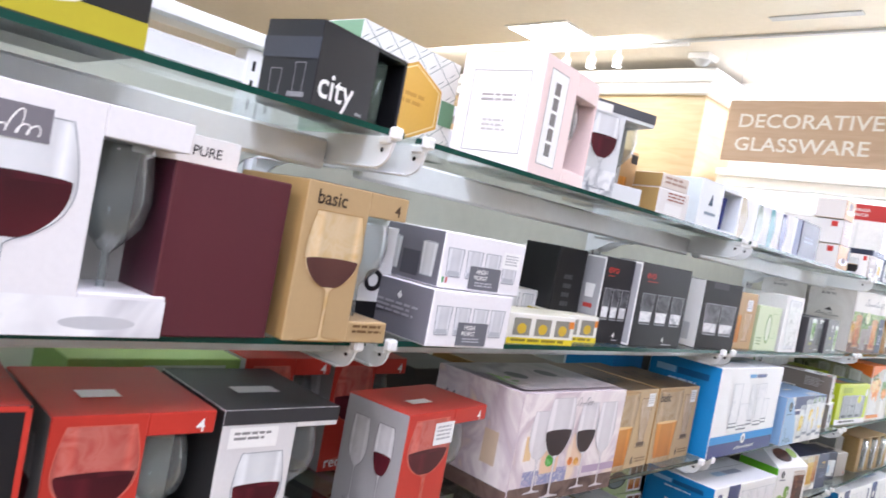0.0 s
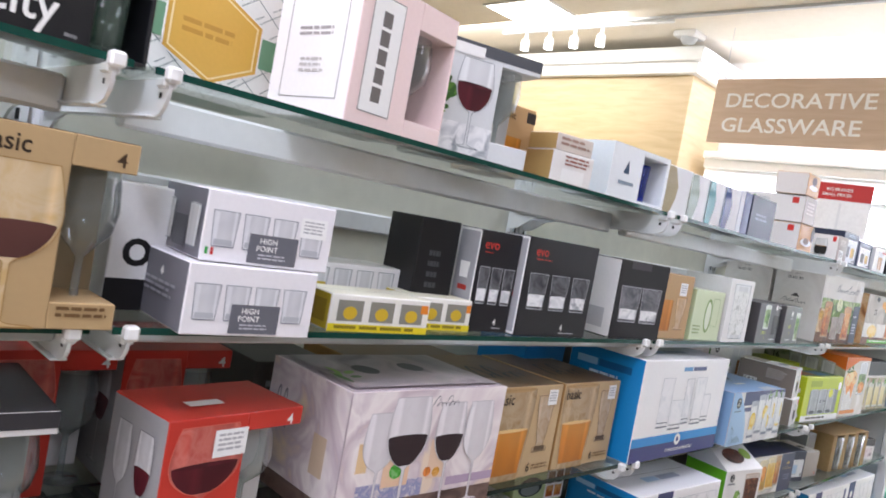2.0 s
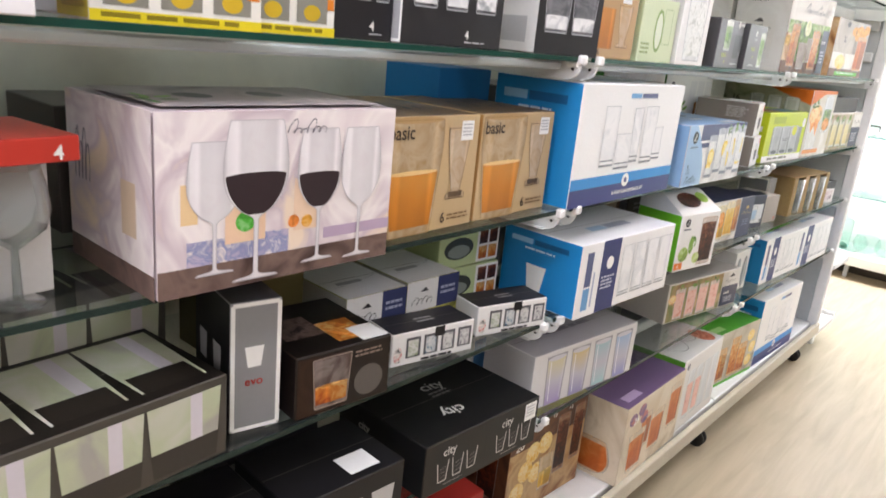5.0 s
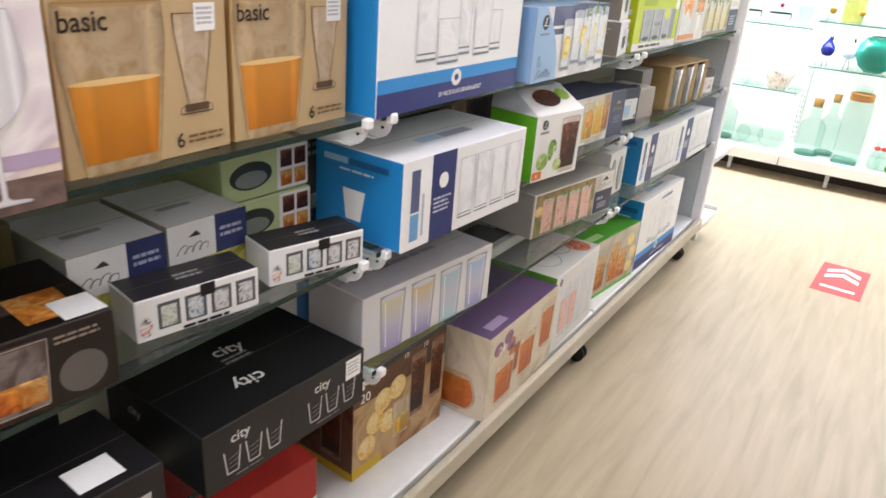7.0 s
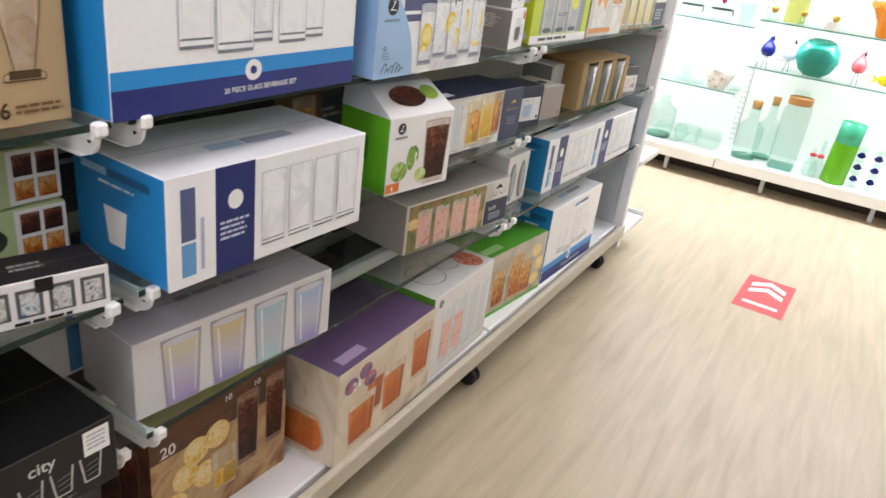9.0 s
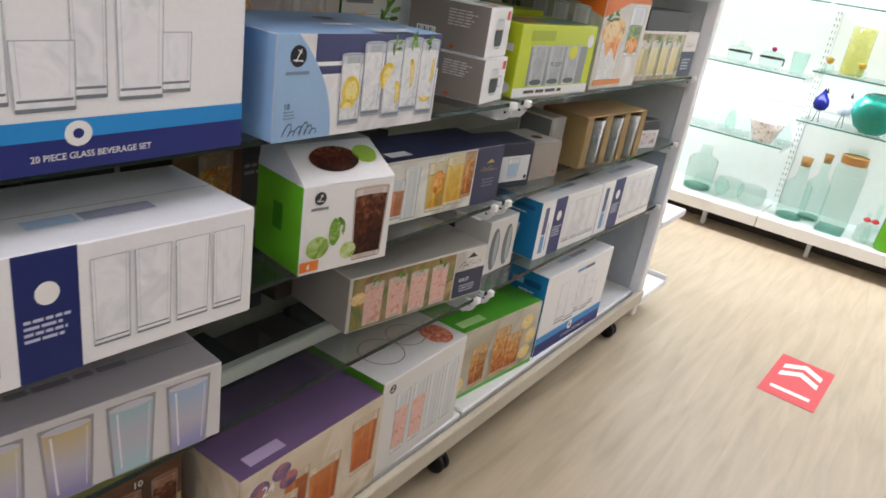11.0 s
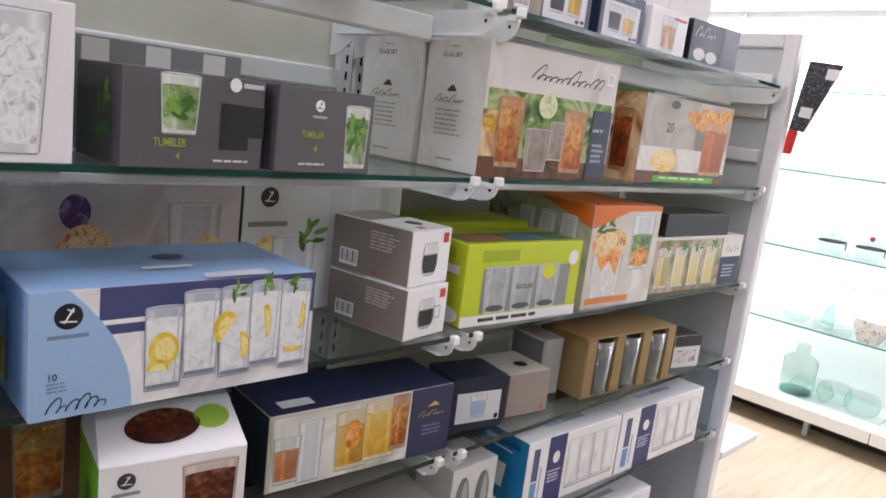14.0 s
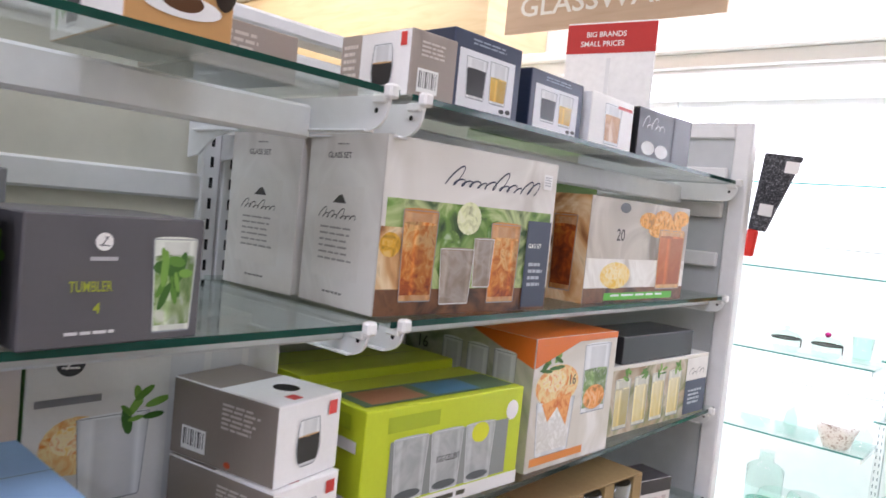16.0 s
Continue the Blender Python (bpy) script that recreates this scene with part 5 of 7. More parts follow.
# tall cartons behind it
c = Carton("beverage_set_box", "tall carton with grapefruit picture behind the blue one", -1.005, 2.40, LO1, 0.365, 0.17, 0.265, 0, "CDC2BA", "3C7A2A", "CDC6BE")
c.rect("F", 0, 0, 1, 1, photo("print_wood_wall", ("C9BDB4", "DAD1CA", "BBAEA4"), 7), "photo_panel").disc("F", 0.28, 0.72, 0.06, 0.1, card("5A3A6E"), "printed_fruit").lemon("F", 0.32, 0.45, 0.12, 0.2, "D86A4A").glass("F", "high", 0.78, 0.05, 0.24, 0.72, PEACH, 0.5, pale="DED6D0").lemon("F", 0.85, 0.42, 0.1, 0.14, "E08A3A").bars("F", 0.04, 0.85, 0.3, 0.92, 1, OFFW, 2, 0.8).done()
c = Carton("beverage_set_box", "tall white carton with round mark and orange drink", -1.0, 2.768, LO1, 0.355, 0.17, 0.262, 0, "DEDDDA", "3F8A2A", "E4E4E2")
leaf_mark(c, "F", 0.14, 0.82, 0.05, card("3A3C40"))
c.rect("F", 0.03, 0.62, 0.25, 0.655, card("8A8C90"), "brand_mark").lemon("F", 0.17, 0.42, 0.12, 0.14, "E08A3A").glass("F", "tumbler", 0.3, 0.12, 0.26, 0.42, None).leaves("F", 0.4, 0.56, 0.1, 0.12, 8, 2)
for k in range(3):
    c.rect("F", 0.5 + 0.17 * k, 0.05, 0.64 + 0.17 * k, 0.9, card("D2D2D2"), "printed_glass")
c.done()
coffee_box("white and taupe carton with glass mug picture, lower of two", -0.775, 2.962, LO1, 0.116, 0.092, 9, True, d=0.19)
coffee_box("white and taupe carton with coffee glass picture, upper of two", -0.783, 2.966, LO1 + 0.0935, 0.114, 0.1, 10, False, d=0.185)
c = Carton("mug_box", "brown carton end behind the mug boxes", -0.96, 3.0, LO1, 0.1, 0.1, 0.17, 0, "A8703A", "9A642E", "8A5A2A")
c.done()
# lime coloured set
for x, y, ang, front in ((-0.792, 3.116, -4, True), (-0.955, 3.13, -3, False)):
    c = Carton("tumbler_box", "bright lime carton with four glass windows" if front else "bright lime carton in the second row", x, y, LO1, 0.335, 0.15, 0.162 if front else 0.172, ang, "C6D62E", "C2D22E", "C9D83A", group="lime tumbler cartons")
    if front:
        c.rect("F", 0.0, 0, 1, 0.13, OFFW, "white_band").bars("F", 0.14, 0.04, 0.66, 0.09, 1, card("4A4A3A"), 3, 0.9).rect("F", 0.14, 0.15, 0.9, 0.7, card("8F9592"), "window").rect("F", 0.12, 0.78, 0.42, 0.92, card("A8BC28"), "brand_mark")
        for k in range(3):
            c.glass("F", "tumbler", 0.26 + 0.22 * k, 0.15, 0.2, 0.56, None, ink="DDE1E2", pale="B4BABA").disc("F", 0.26 + 0.22 * k, 0.2, 0.075, 0.04, card("5A6062"), "printed_glass")
        c.disc("F", 0.7, 0.62, 0.06, 0.1, card("D8DC2A"), "printed_egg").disc("F", 0.92, 0.78, 0.045, 0.1, OFFW, "round_mark").word("F", "EGG-CELLENT", 0.42, 0.42, 0.06, BLACK, squeeze=0.6)
        c.rect("T", 0.03, 0.1, 0.97, 0.6, card("5E7A5A"), "window").rect("T", 0.08, 0.15, 0.4, 0.55, card("B07A5A")).rect("T", 0.45, 0.15, 0.75, 0.55, card("5A8AA8")).rect("S", 0.1, 0.62, 0.9, 0.72, OFFW).rect("S", 0.1, 0.8, 0.8, 0.93, card("A8BC28"), "brand_mark").disc("S", 0.75, 0.12, 0.2, 0.1, OFFW)
    c.done()
# orange topped set
c = Carton("beverage_set_box", "tall carton with orange lid and iced drink picture", -0.778, 3.49, LO1, 0.265, 0.32, 0.236, -3, "D9D4CA", "B5B0A2", "E0742A")
c.rect("F", 0, 0, 1, 1, photo("print_pale_bar", ("E2DED6", "D6D0C4", "ECE9E4"), 8), "photo_panel").glass("F", "high", 0.75, 0.36, 0.34, 0.55, LIME_ICE, 0.6).glass("F", "tumbler", 0.28, 0.1, 0.44, 0.42, photo("print_ice", ("EDEDEA", "D8D6D0", "F6F6F4"), 60), 0.8)
c.lemon("F", 0.28, 0.63, 0.25, 0.16, "E8873A").poly("F", [(0.12, 0.5), (0.2, 0.36), (0.3, 0.46), (0.42, 0.3), (0.46, 0.56)], photo("print_splash", ("E8873A", "F2B06A", "D8702A"), 50), "printed_patch").leaves("F", 0.2, 0.8, 0.16, 0.08, 6, 5).disc("F", 0.75, 0.48, 0.14, 0.1, card("E89A4A"), "printed_fruit").rect("F", 0.04, 0.04, 0.66, 0.1, card("E08A3A"), "orange_label").word("F", "16", 0.4, 0.62, 0.08, card("6A5A4A"))
c.rect("F", 0, 0.95, 1, 1, card("E0742A"), "orange_lid_edge").poly("F", [(0, 0.95), (0, 0.78), (0.5, 0.95)], card("E0742A"), "orange_lid_edge")
c.rect("S", 0, 0, 1, 1, photo("print_pale_shelf", ("A8A896", "C2C2B2", "7E8A6A"), 9), "photo_panel").word("S", "16", 0.1, 0.72, 0.1, card("4A4A44")).poly("S", [(0.5, 1), (1, 0.78), (1, 1)], card("E0742A"), "orange_lid_edge")
for k in range(3):
    c.glass("S", "high", 0.4 + 0.2 * k, 0.1, 0.16, 0.75, LIME_ICE, 0.6)
c.done()
c = Carton("glass_set_box", "long carton with lemonade row and navy panel", -0.80, 3.79, LO1, 0.48, 0.14, 0.148, -4, "DCD6CC", "E6E3DE", "E9E8E4", group="stone glass set cartons")
c.rect("F", 0.02, 0.0, 0.98, 0.95, photo("print_terrace", ("9C8266", "C9BBA4", "7E8454", "B29C7C"), 9), "photo_panel")
for k in range(4):
    c.glass("F", "high", 0.16 + 0.16 * k, 0.08, 0.13, 0.72, LEMONADE, 0.8, pale="DAD8C6").leaves("F", 0.18 + 0.16 * k, 0.84, 0.05, 0.12, 7, k)
c.rect("F", 0.76, 0.02, 0.99, 0.58, card("3A4258"), "navy_panel").rect("F", 0.76, 0.58, 0.99, 0.95, STONE).bars("F", 0.8, 0.15, 0.95, 0.42, 4, card("AEB2BE"), 4).scrawl("F", 0.79, 0.68, 0.96, 0.78, card("4A4744"), 4, 0.0016).done()
c = Carton("glass_box", "flat black carton lying on the lemonade carton", -0.80, 3.86, LO1 + 0.1485, 0.32, 0.12, 0.06, -4, "2C2B2F", "232226", "3A393D")
c.rect("S", 0.2, 0.2, 0.8, 0.8, card("8A8A8E")).done()

# -- second shelf --
for k in range(2):
    c = Carton("stemless_glass_box", "dark carton with pale stemless wine glass windows, " + ("upper row" if k else "lower row"), -0.742 - 0.19 * k, 0.80 + 0.02 * k, LO2, 0.335, 0.19, 0.112 + 0.075 * k, 4, "4C4841", "38342E", "1E1A16", group="dark stemless glass cartons")
    for j in range(3):
        u = 0.2 + 0.31 * j
        c.poly("F", [(u - 0.13, 0.05), (u + 0.13, 0.05), (u + 0.15, 0.9), (u - 0.15, 0.9)], photo("print_pale_wine", ("C9C6BC", "B8BFA0", "A8A49C"), 10), "printed_glass").poly("F", [(u - 0.13, 0.05), (u + 0.13, 0.05), (u + 0.14, 0.35), (u - 0.14, 0.35)], card("3A3530"), "printed_drink").rect("F", u + 0.02, 0.35, u + 0.07, 0.9, card("D0C9D0"), "printed_shine")
        c.poly("T", [(u - 0.13, 0.1), (u + 0.13, 0.1), (u + 0.15, 0.92), (u - 0.15, 0.92)], MATS["print_pale_wine"], "printed_glass").rect("T", u - 0.12, 0.1, u + 0.12, 0.34, card("2A2520"), "printed_drink").rect("T", u + 0.02, 0.34, u + 0.08, 0.92, card("C9C2C9"), "printed_shine")
    c.done()
c = Carton("stemless_glass_box", "dark carton with stemless glasses beside its twin", -0.74, 0.44, LO2, 0.335, 0.19, 0.112, 4, "4C4841", "38342E", "1E1A16", group="dark stemless glass cartons")
c.done()
c = Carton("rocks_glass_box", "slim black carton with grey framed end", -0.797, 1.158, LO2, 0.072, 0.135, 0.19, -12, "8E8E90", "1C1B1D", "4A494C", group="black rocks glass cartons")
c.frame_line("F", 0.05, 0.02, 0.95, 0.98, 0.006, OFFW).poly("F", [(0.34, 0.5), (0.6, 0.5), (0.66, 0.66), (0.28, 0.66)], OFFW, "printed_glass").word("F", "evo", 0.28, 0.36, 0.07, card("A8322C"))
for u in (0.25, 0.65):
    c.poly("S", [(u - 0.08, 0.4), (u + 0.1, 0.4), (u + 0.12, 0.62), (u - 0.1, 0.62)], card("B5B5B8"), "printed_glass")
c.done()
c = Carton("whisky_glass_box", "dark brown carton with flame coloured whisky picture", -0.768, 1.245, LO2, 0.168, 0.18, 0.098, -6, "221A16", "1C1513", "140F0D")
c.rect("F", 0.02, 0.02, 0.5, 0.95, photo("print_whisky", ("1A110D", "352015", "150E0B"), 14), "photo_panel").glass("F", "tumbler", 0.36, 0.1, 0.4, 0.8, AMBER, 0.4, ink="A89A90", pale="5A4A44").disc("F", 0.76, 0.35, 0.16, 0.26, card("5E5854"), "window").bars("F", 0.6, 0.75, 0.9, 0.88, 2, card("8A7A70"), 3)
c.rect("T", 0.5, 0.1, 0.85, 0.5, AMBER, "printed_drink").rect("T", 0.1, 0.3, 0.5, 0.7, photo("print_ember", ("3A2A26", "6E5A54", "1E1614"), 30), "photo_panel").rect("T", 0.7, 0.02, 0.98, 0.3, card("E6E6E4"), "price_sticker").done()
c = Carton("glass_box", "olive picture carton in the second row", -0.99, 1.26, LO2, 0.17, 0.12, 0.13, 0, "7A7048", "6A6040", "8A8258")
c.rect("F", 0.1, 0.1, 0.9, 0.5, BLUR_WARM).done()
for y in (1.438, 1.585):
    c = Carton("shot_set_box", "white lidded shot glass carton with navy label", -0.885, y, LO2, 0.138, 0.17, 0.105, -3, "9C9A62", "B5B5AC", "F0F1F2", group="white and navy shot cartons")
    c.rect("F", 0, 0.42, 1, 1, card("E6E6E6"), "lid_front").rect("F", 0.58, 0.42, 1, 1, card("323A66"), "navy_label").bars("F", 0.64, 0.6, 0.94, 0.8, 2, card("AEB4CC"), 3).scrawl("F", 0.1, 0.55, 0.5, 0.68, card("3A3A3E"), 4, 0.0016).poly("F", [(0.24, 0.78), (0.4, 0.78), (0.34, 0.86)], card("3A3A3E"), "brand_mark").rect("F", 0, 0, 1, 0.42, photo("print_grass", ("A8A24A", "C9C26A", "7A7A3A"), 40), "photo_panel")
    c.line("T", 0.1, 0.3, 0.9, 0.45, 0.001, card("B5B6B8"), "flap_seam").rect("T", 0.2, 0.35, 0.6, 0.42, card("AEB0B4"), "brand_mark").done()
for k in range(2):
    c = Carton("teapot_box", "pale green carton with rounded window, stacked", -0.945, 1.735, LO2 + 0.082 * k, 0.185, 0.17, 0.08, -5 + 2 * k, "C6D49C", "B2C48A", "CBD8A6", group="pale green stacked cartons")
    c.disc("F", 0.32, 0.5, 0.24, 0.3, card("3A3E38"), "window").disc("F", 0.32, 0.42, 0.18, 0.18, card("8A928A"), "window").rect("F", 0.62, 0.03, 1, 0.97, OFFW, "white_panel")
    for a in range(2):
        c.rect("F", 0.66 + 0.17 * a, 0.1, 0.8 + 0.17 * a, 0.45, AMBER, "printed_drink").rect("F", 0.66 + 0.17 * a, 0.52, 0.8 + 0.17 * a, 0.9, COLA, "printed_drink")
    c.disc("T", 0.15, 0.3, 0.04, 0.05, card("3A5A3A"), "round_mark").done()
for x, y, ang, w in ((-0.805, 1.472, -11, 0.178), (-0.80, 1.695, -15, 0.172)):
    c = Carton("shot_glass_box", "black and white carton with four shot glass windows", x, y, LO2, w, 0.075, 0.06, ang, "E9E8E6", "D9D8D6", "2A282B", group="black and white shot cartons")
    for k, ink in enumerate(("8A9A6A", "2E6A8A", "77787C", "3A2A4A")):
        u = 0.25 + 0.21 * k
        c.rect("F", u - 0.085, 0.2, u + 0.085, 0.82, card("5A5A5E"), "window").rect("F", u - 0.06, 0.24, u + 0.06, 0.74, photo("print_shot_" + ink, (ink, "D9D9D6", ink), 80), "printed_glass")
    c.disc("F", 0.07, 0.35, 0.05, 0.25, photo("print_confetti", ("C23A34", "F0EAE4", "2A2A2E"), 90), "printed_patch").rect("F", 0.5, 0.7, 0.62, 1.0, BLACK, "black_tab").bars("F", 0.35, 0.04, 0.75, 0.12, 1, BLACK, 3, 0.9).bars("T", 0.4, 0.3, 0.62, 0.6, 2, card("A8A6A4"), 3).done()
real_set_box("long white and blue carton with navy band and tall glasses", -0.73, 1.93, LO2, 0.395, 0.205, 0.162, -3, wide=True)
# gabled soda glass carton
c = Carton("soda_glass_box", "white and lime green gabled carton with cola picture", -0.748, 2.455, LO2, 0.188, 0.135, 0.155, -9, "EFEEEB", "6FBE2A", "EFEEEB")
c.glass("F", "tumbler", 0.74, 0.06, 0.4, 0.84, COLA, 0.88, pale="D9C9BC", ink="9A8A7E").leaves("F", 0.42, 0.5, 0.07, 0.16, 5, 3).disc("F", 0.18, 0.3, 0.12, 0.13, card("9CBF5A"), "printed_fruit").disc("F", 0.35, 0.45, 0.06, 0.16, card("7AA83A"), "printed_fruit").disc("F", 0.52, 0.2, 0.09, 0.1, card("B2C86A"), "printed_fruit")
leaf_mark(c, "F", 0.17, 0.86, 0.06, card("3A3C40"))
c.rect("F", 0.08, 0.73, 0.26, 0.76, card("8A8C90"), "brand_mark").rect("F", 0.0, 0.04, 0.2, 0.16, card("E8803A"), "orange_label").word("F", "4", 0.07, 0.06, 0.07, OFFW).rect("S", 0.4, 0.4, 0.6, 0.7, card("3F8A1A"), "window")
bm = bmesh.new()
w, d, h = c.w, c.d, c.h
v = [bm.verts.new(p) for p in ((0, 0, h), (w, 0, h), (w, d, h), (0, d, h), (0.006, 0.075, h + 0.047), (w - 0.006, 0.075, h + 0.047), (w - 0.006, d, h + 0.047), (0.006, d, h + 0.047))]
for f in ((0, 1, 5, 4), (1, 2, 6, 5), (2, 3, 7, 6), (3, 0, 4, 7), (4, 5, 6, 7)):
    bm.faces.new([v[i] for i in f])
part("gable", bm, card("F1F0EE"), c.ob)
for nm, cx, cy, rx, ry, mt in (("printed_cola_top", 0.45, 0.55, 0.28, 0.34, card("E9E6E2")), ("printed_cola_top", 0.45, 0.55, 0.26, 0.31, COLA), ("printed_lime", 0.8, 0.6, 0.13, 0.22, card("9CC24A"))):
    bm = bmesh.new()
    k = {"E9E6E2": 0.0006}.get(mt.name[-6:], 0.0012)
    bm.faces.new([bm.verts.new((w * (cx + rx * math.cos(a)), 0.075 * (cy + ry * math.sin(a)), h + 0.047 * (cy + ry * math.sin(a)) + k)) for a in [2 * math.pi * i / 24 for i in range(24)]])
    part(nm, bm, mt, c.ob)
c.done()
c = Carton("beverage_set_box", "carton with amber drink picture in the second row", -0.95, 2.36, LO2, 0.14, 0.15, 0.17, 0, "6A4A34", "4A3A34", "8A7A6A")
c.glass("F", "high", 0.6, 0.1, 0.5, 0.8, AMBER, 0.8, pale="9A7A5A").done()
c = Carton("glass_set_box", "navy carton with orange juice glasses", -0.815, 2.735, LO2, 0.38, 0.15, 0.134, -5, "C9C4BC", "2E3350", "2C3150", group="navy drink boxes")
c.rect("F", 0.02, 0.02, 0.74, 0.96, photo("print_bright_bar", ("D6D2CC", "EDEBE6", "B9B2AA"), 9), "photo_panel").rect("F", 0.74, 0, 1, 1, card("353A58"), "navy_panel").glass("F", "high", 0.42, 0.08, 0.19, 0.8, JUICE, 0.75, pale="E8D9B0").glass("F", "high", 0.57, 0.12, 0.19, 0.82, JUICE, 0.8, pale="E8D9B0").glass("F", "high", 0.68, 0.2, 0.1, 0.76, AMBER, 0.8, pale="B58A5A").glass("F", "high", 0.2, 0.06, 0.12, 0.8, None).glass("F", "tumbler", 0.09, 0.1, 0.13, 0.6, PEACH, 0.7)
c.disc("F", 0.42, 0.55, 0.05, 0.2, card("E8952A"), "printed_fruit").poly("F", [(0.84, 0.72), (0.92, 0.72), (0.885, 0.79)], card("C9A45A"), "brand_mark").scrawl("F", 0.79, 0.58, 0.96, 0.66, card("B59A6A"), 5, 0.0016).bars("F", 0.82, 0.28, 0.94, 0.45, 3, card("6E7290"), 3)
c.rect("T", 0.08, 0.12, 0.24, 0.3, card("E6E6E4"), "price_sticker").done()
c = Carton("glass_box", "navy carton with a pale mug picture", -0.825, 3.16, LO2, 0.135, 0.1, 0.115, -12, "252A40", "1E2236", "2A3048")
c.rect("F", 0.1, 0.15, 0.92, 0.72, card("D9DCE0"), "white_panel").glass("F", "tumbler", 0.5, 0.24, 0.3, 0.42, card("A8C2DA"), 0.7).disc("F", 0.86, 0.22, 0.04, 0.05, BLACK).done()
c = Carton("mug_box", "taupe mug carton with a pale lid", -0.815, 3.325, LO2, 0.125, 0.13, 0.098, -8, "9A8F87", "8E837B", "D6D2CE", group="taupe mug boxes")
c.disc("T", 0.6, 0.4, 0.14, 0.12, BLACK).disc("F", 0.85, 0.15, 0.04, 0.05, card("C4542E"), "red_mark").done()
# kraft carrier with clear tumblers
kc = thing("tumbler_carrier", "kraft cardboard carrier holding clear glass tumblers", "carrier", pose(-0.795, 3.575, LO2, 0, 0, 85))
KRAFT = surface("kraft_board", "9A8156", 0.7, vary=0.12, grain=80)
part("top", block(0, 0, 0.146, 0.37, 0.15, 0.15, bevel=0.001), KRAFT, kc)
part("base", block(0, 0, 0.0, 0.37, 0.15, 0.003), KRAFT, kc)
part("back", block(0, 0.07, 0.003, 0.37, 0.15, 0.146), KRAFT, kc)
for k in range(4):
    part("divider", block(0.002 + 0.11 * k, -0.002, 0.003, 0.036 + 0.11 * k, 0.055, 0.146), KRAFT, kc)
part("end_flap", block(-0.002, 0.0, 0.003, 0.0, 0.15, 0.146), KRAFT, kc)
for k in range(3):
    tumbler(kc, 0.073 + 0.11 * k, 0.022, 0.004, 0.135, 0.036)
c = Carton("clear_glass_box", "white edged clear plastic box of glasses", -0.86, 3.50, LO2, 0.06, 0.12, 0.14, -8, "B5B8BA", "8E9294", "A8ACAE")
c.frame_line("S", 0.03, 0.03, 0.97, 0.97, 0.006, OFFW).done()
c = Carton("candle_box", "small black and white carton set askew", -0.80, 4.03, LO2, 0.11, 0.09, 0.095, -14, "E0DEDC", "2E2C30", "4A484C")
c.rect("F", 0, 0.66, 1, 1, card("343236")).rect("F", 0.12, 0.15, 0.85, 0.55, photo("print_pink_cloth", ("C9B5B8", "E6DEDE", "8A7A80"), 50)).done()

# -- third shelf --
for x, y in ((-0.735, 1.22), (-0.745, 0.99), (-0.93, 1.20)):
    c = Carton("shot_glass_box", "black carton with white shot cup shapes and price sticker", x, y, LO3, 0.215, 0.16, 0.125, -4, "1E1D1F", "151416", "161517", group="black cup cartons")
    for k in range(3):
        u = 0.2 + 0.3 * k
        c.poly("F", [(u - 0.07, 0.12), (u + 0.07, 0.12), (u + 0.11, 0.72), (u - 0.11, 0.72)], card("BDBCBA"), "printed_cup").rect("F", u - 0.04, 0.34, u + 0.05, 0.46, card("77767A"), "printed_cup")
    c.rect("T", 0.55, 0.1, 0.82, 0.4, card("DEDEDC"), "price_sticker").done()
c = Carton("tumbler_box", "large black carton with white lettering and line-drawn glasses", -0.737, 1.507, LO3, 0.322, 0.24, 0.105, -3, "242323", "151516", "0F0F10")
for k in range(2):
    u = 0.5 * k
    c.word("F", "city", u + 0.14, 0.68, 0.17, card("D9D8D4"))
    for j in range(3):
        a = u + 0.1 + 0.12 * j
        for p in ((a, 0.58, a + 0.015, 0.2), (a + 0.015, 0.2, a + 0.075, 0.2), (a + 0.075, 0.2, a + 0.09, 0.58)):
            c.line("F", *p, 0.0026, card("C2C1BE"), "printed_glass_outline")
        for q in range(3):
            c.line("F", a + 0.025, 0.28 + 0.08 * q, a + 0.075, 0.31 + 0.08 * q, 0.0012, card("8A8986"), "printed_glass_outline")
    c.bars("F", u + 0.16, 0.09, u + 0.36, 0.13, 1, card("8A8986"), 2)
c.line("F", 0.5, 0, 0.5, 1, 0.0015, BLACK, "flap_seam").sticker("F", 0.86, 0.58, 0.11, 0.36).word("S", "city", 0.25, 0.6, 0.16, card("B5B4B0"))
c.word("T", "city", 0.42, 0.62, 0.12, card("C9C8C4"), turn=-6).bars("T", 0.42, 0.48, 0.58, 0.57, 2, card("8A8986"), 3).word("T", "city", 0.5, 0.3, 0.12, card("C9C8C4"), turn=174).done()
c = Carton("glass_box", "white divided carton of blue glasses in the second row", -0.97, 1.79, LO3, 0.3, 0.12, 0.12, 0, "DAD8D4", "C9C7C2", "BDBBB8")
c.rect("F", 0.45, 0.05, 0.6, 0.9, card("4A7AA8"), "window").rect("F", 0.75, 0.05, 0.9, 0.9, card("6A94B8"), "window").done()
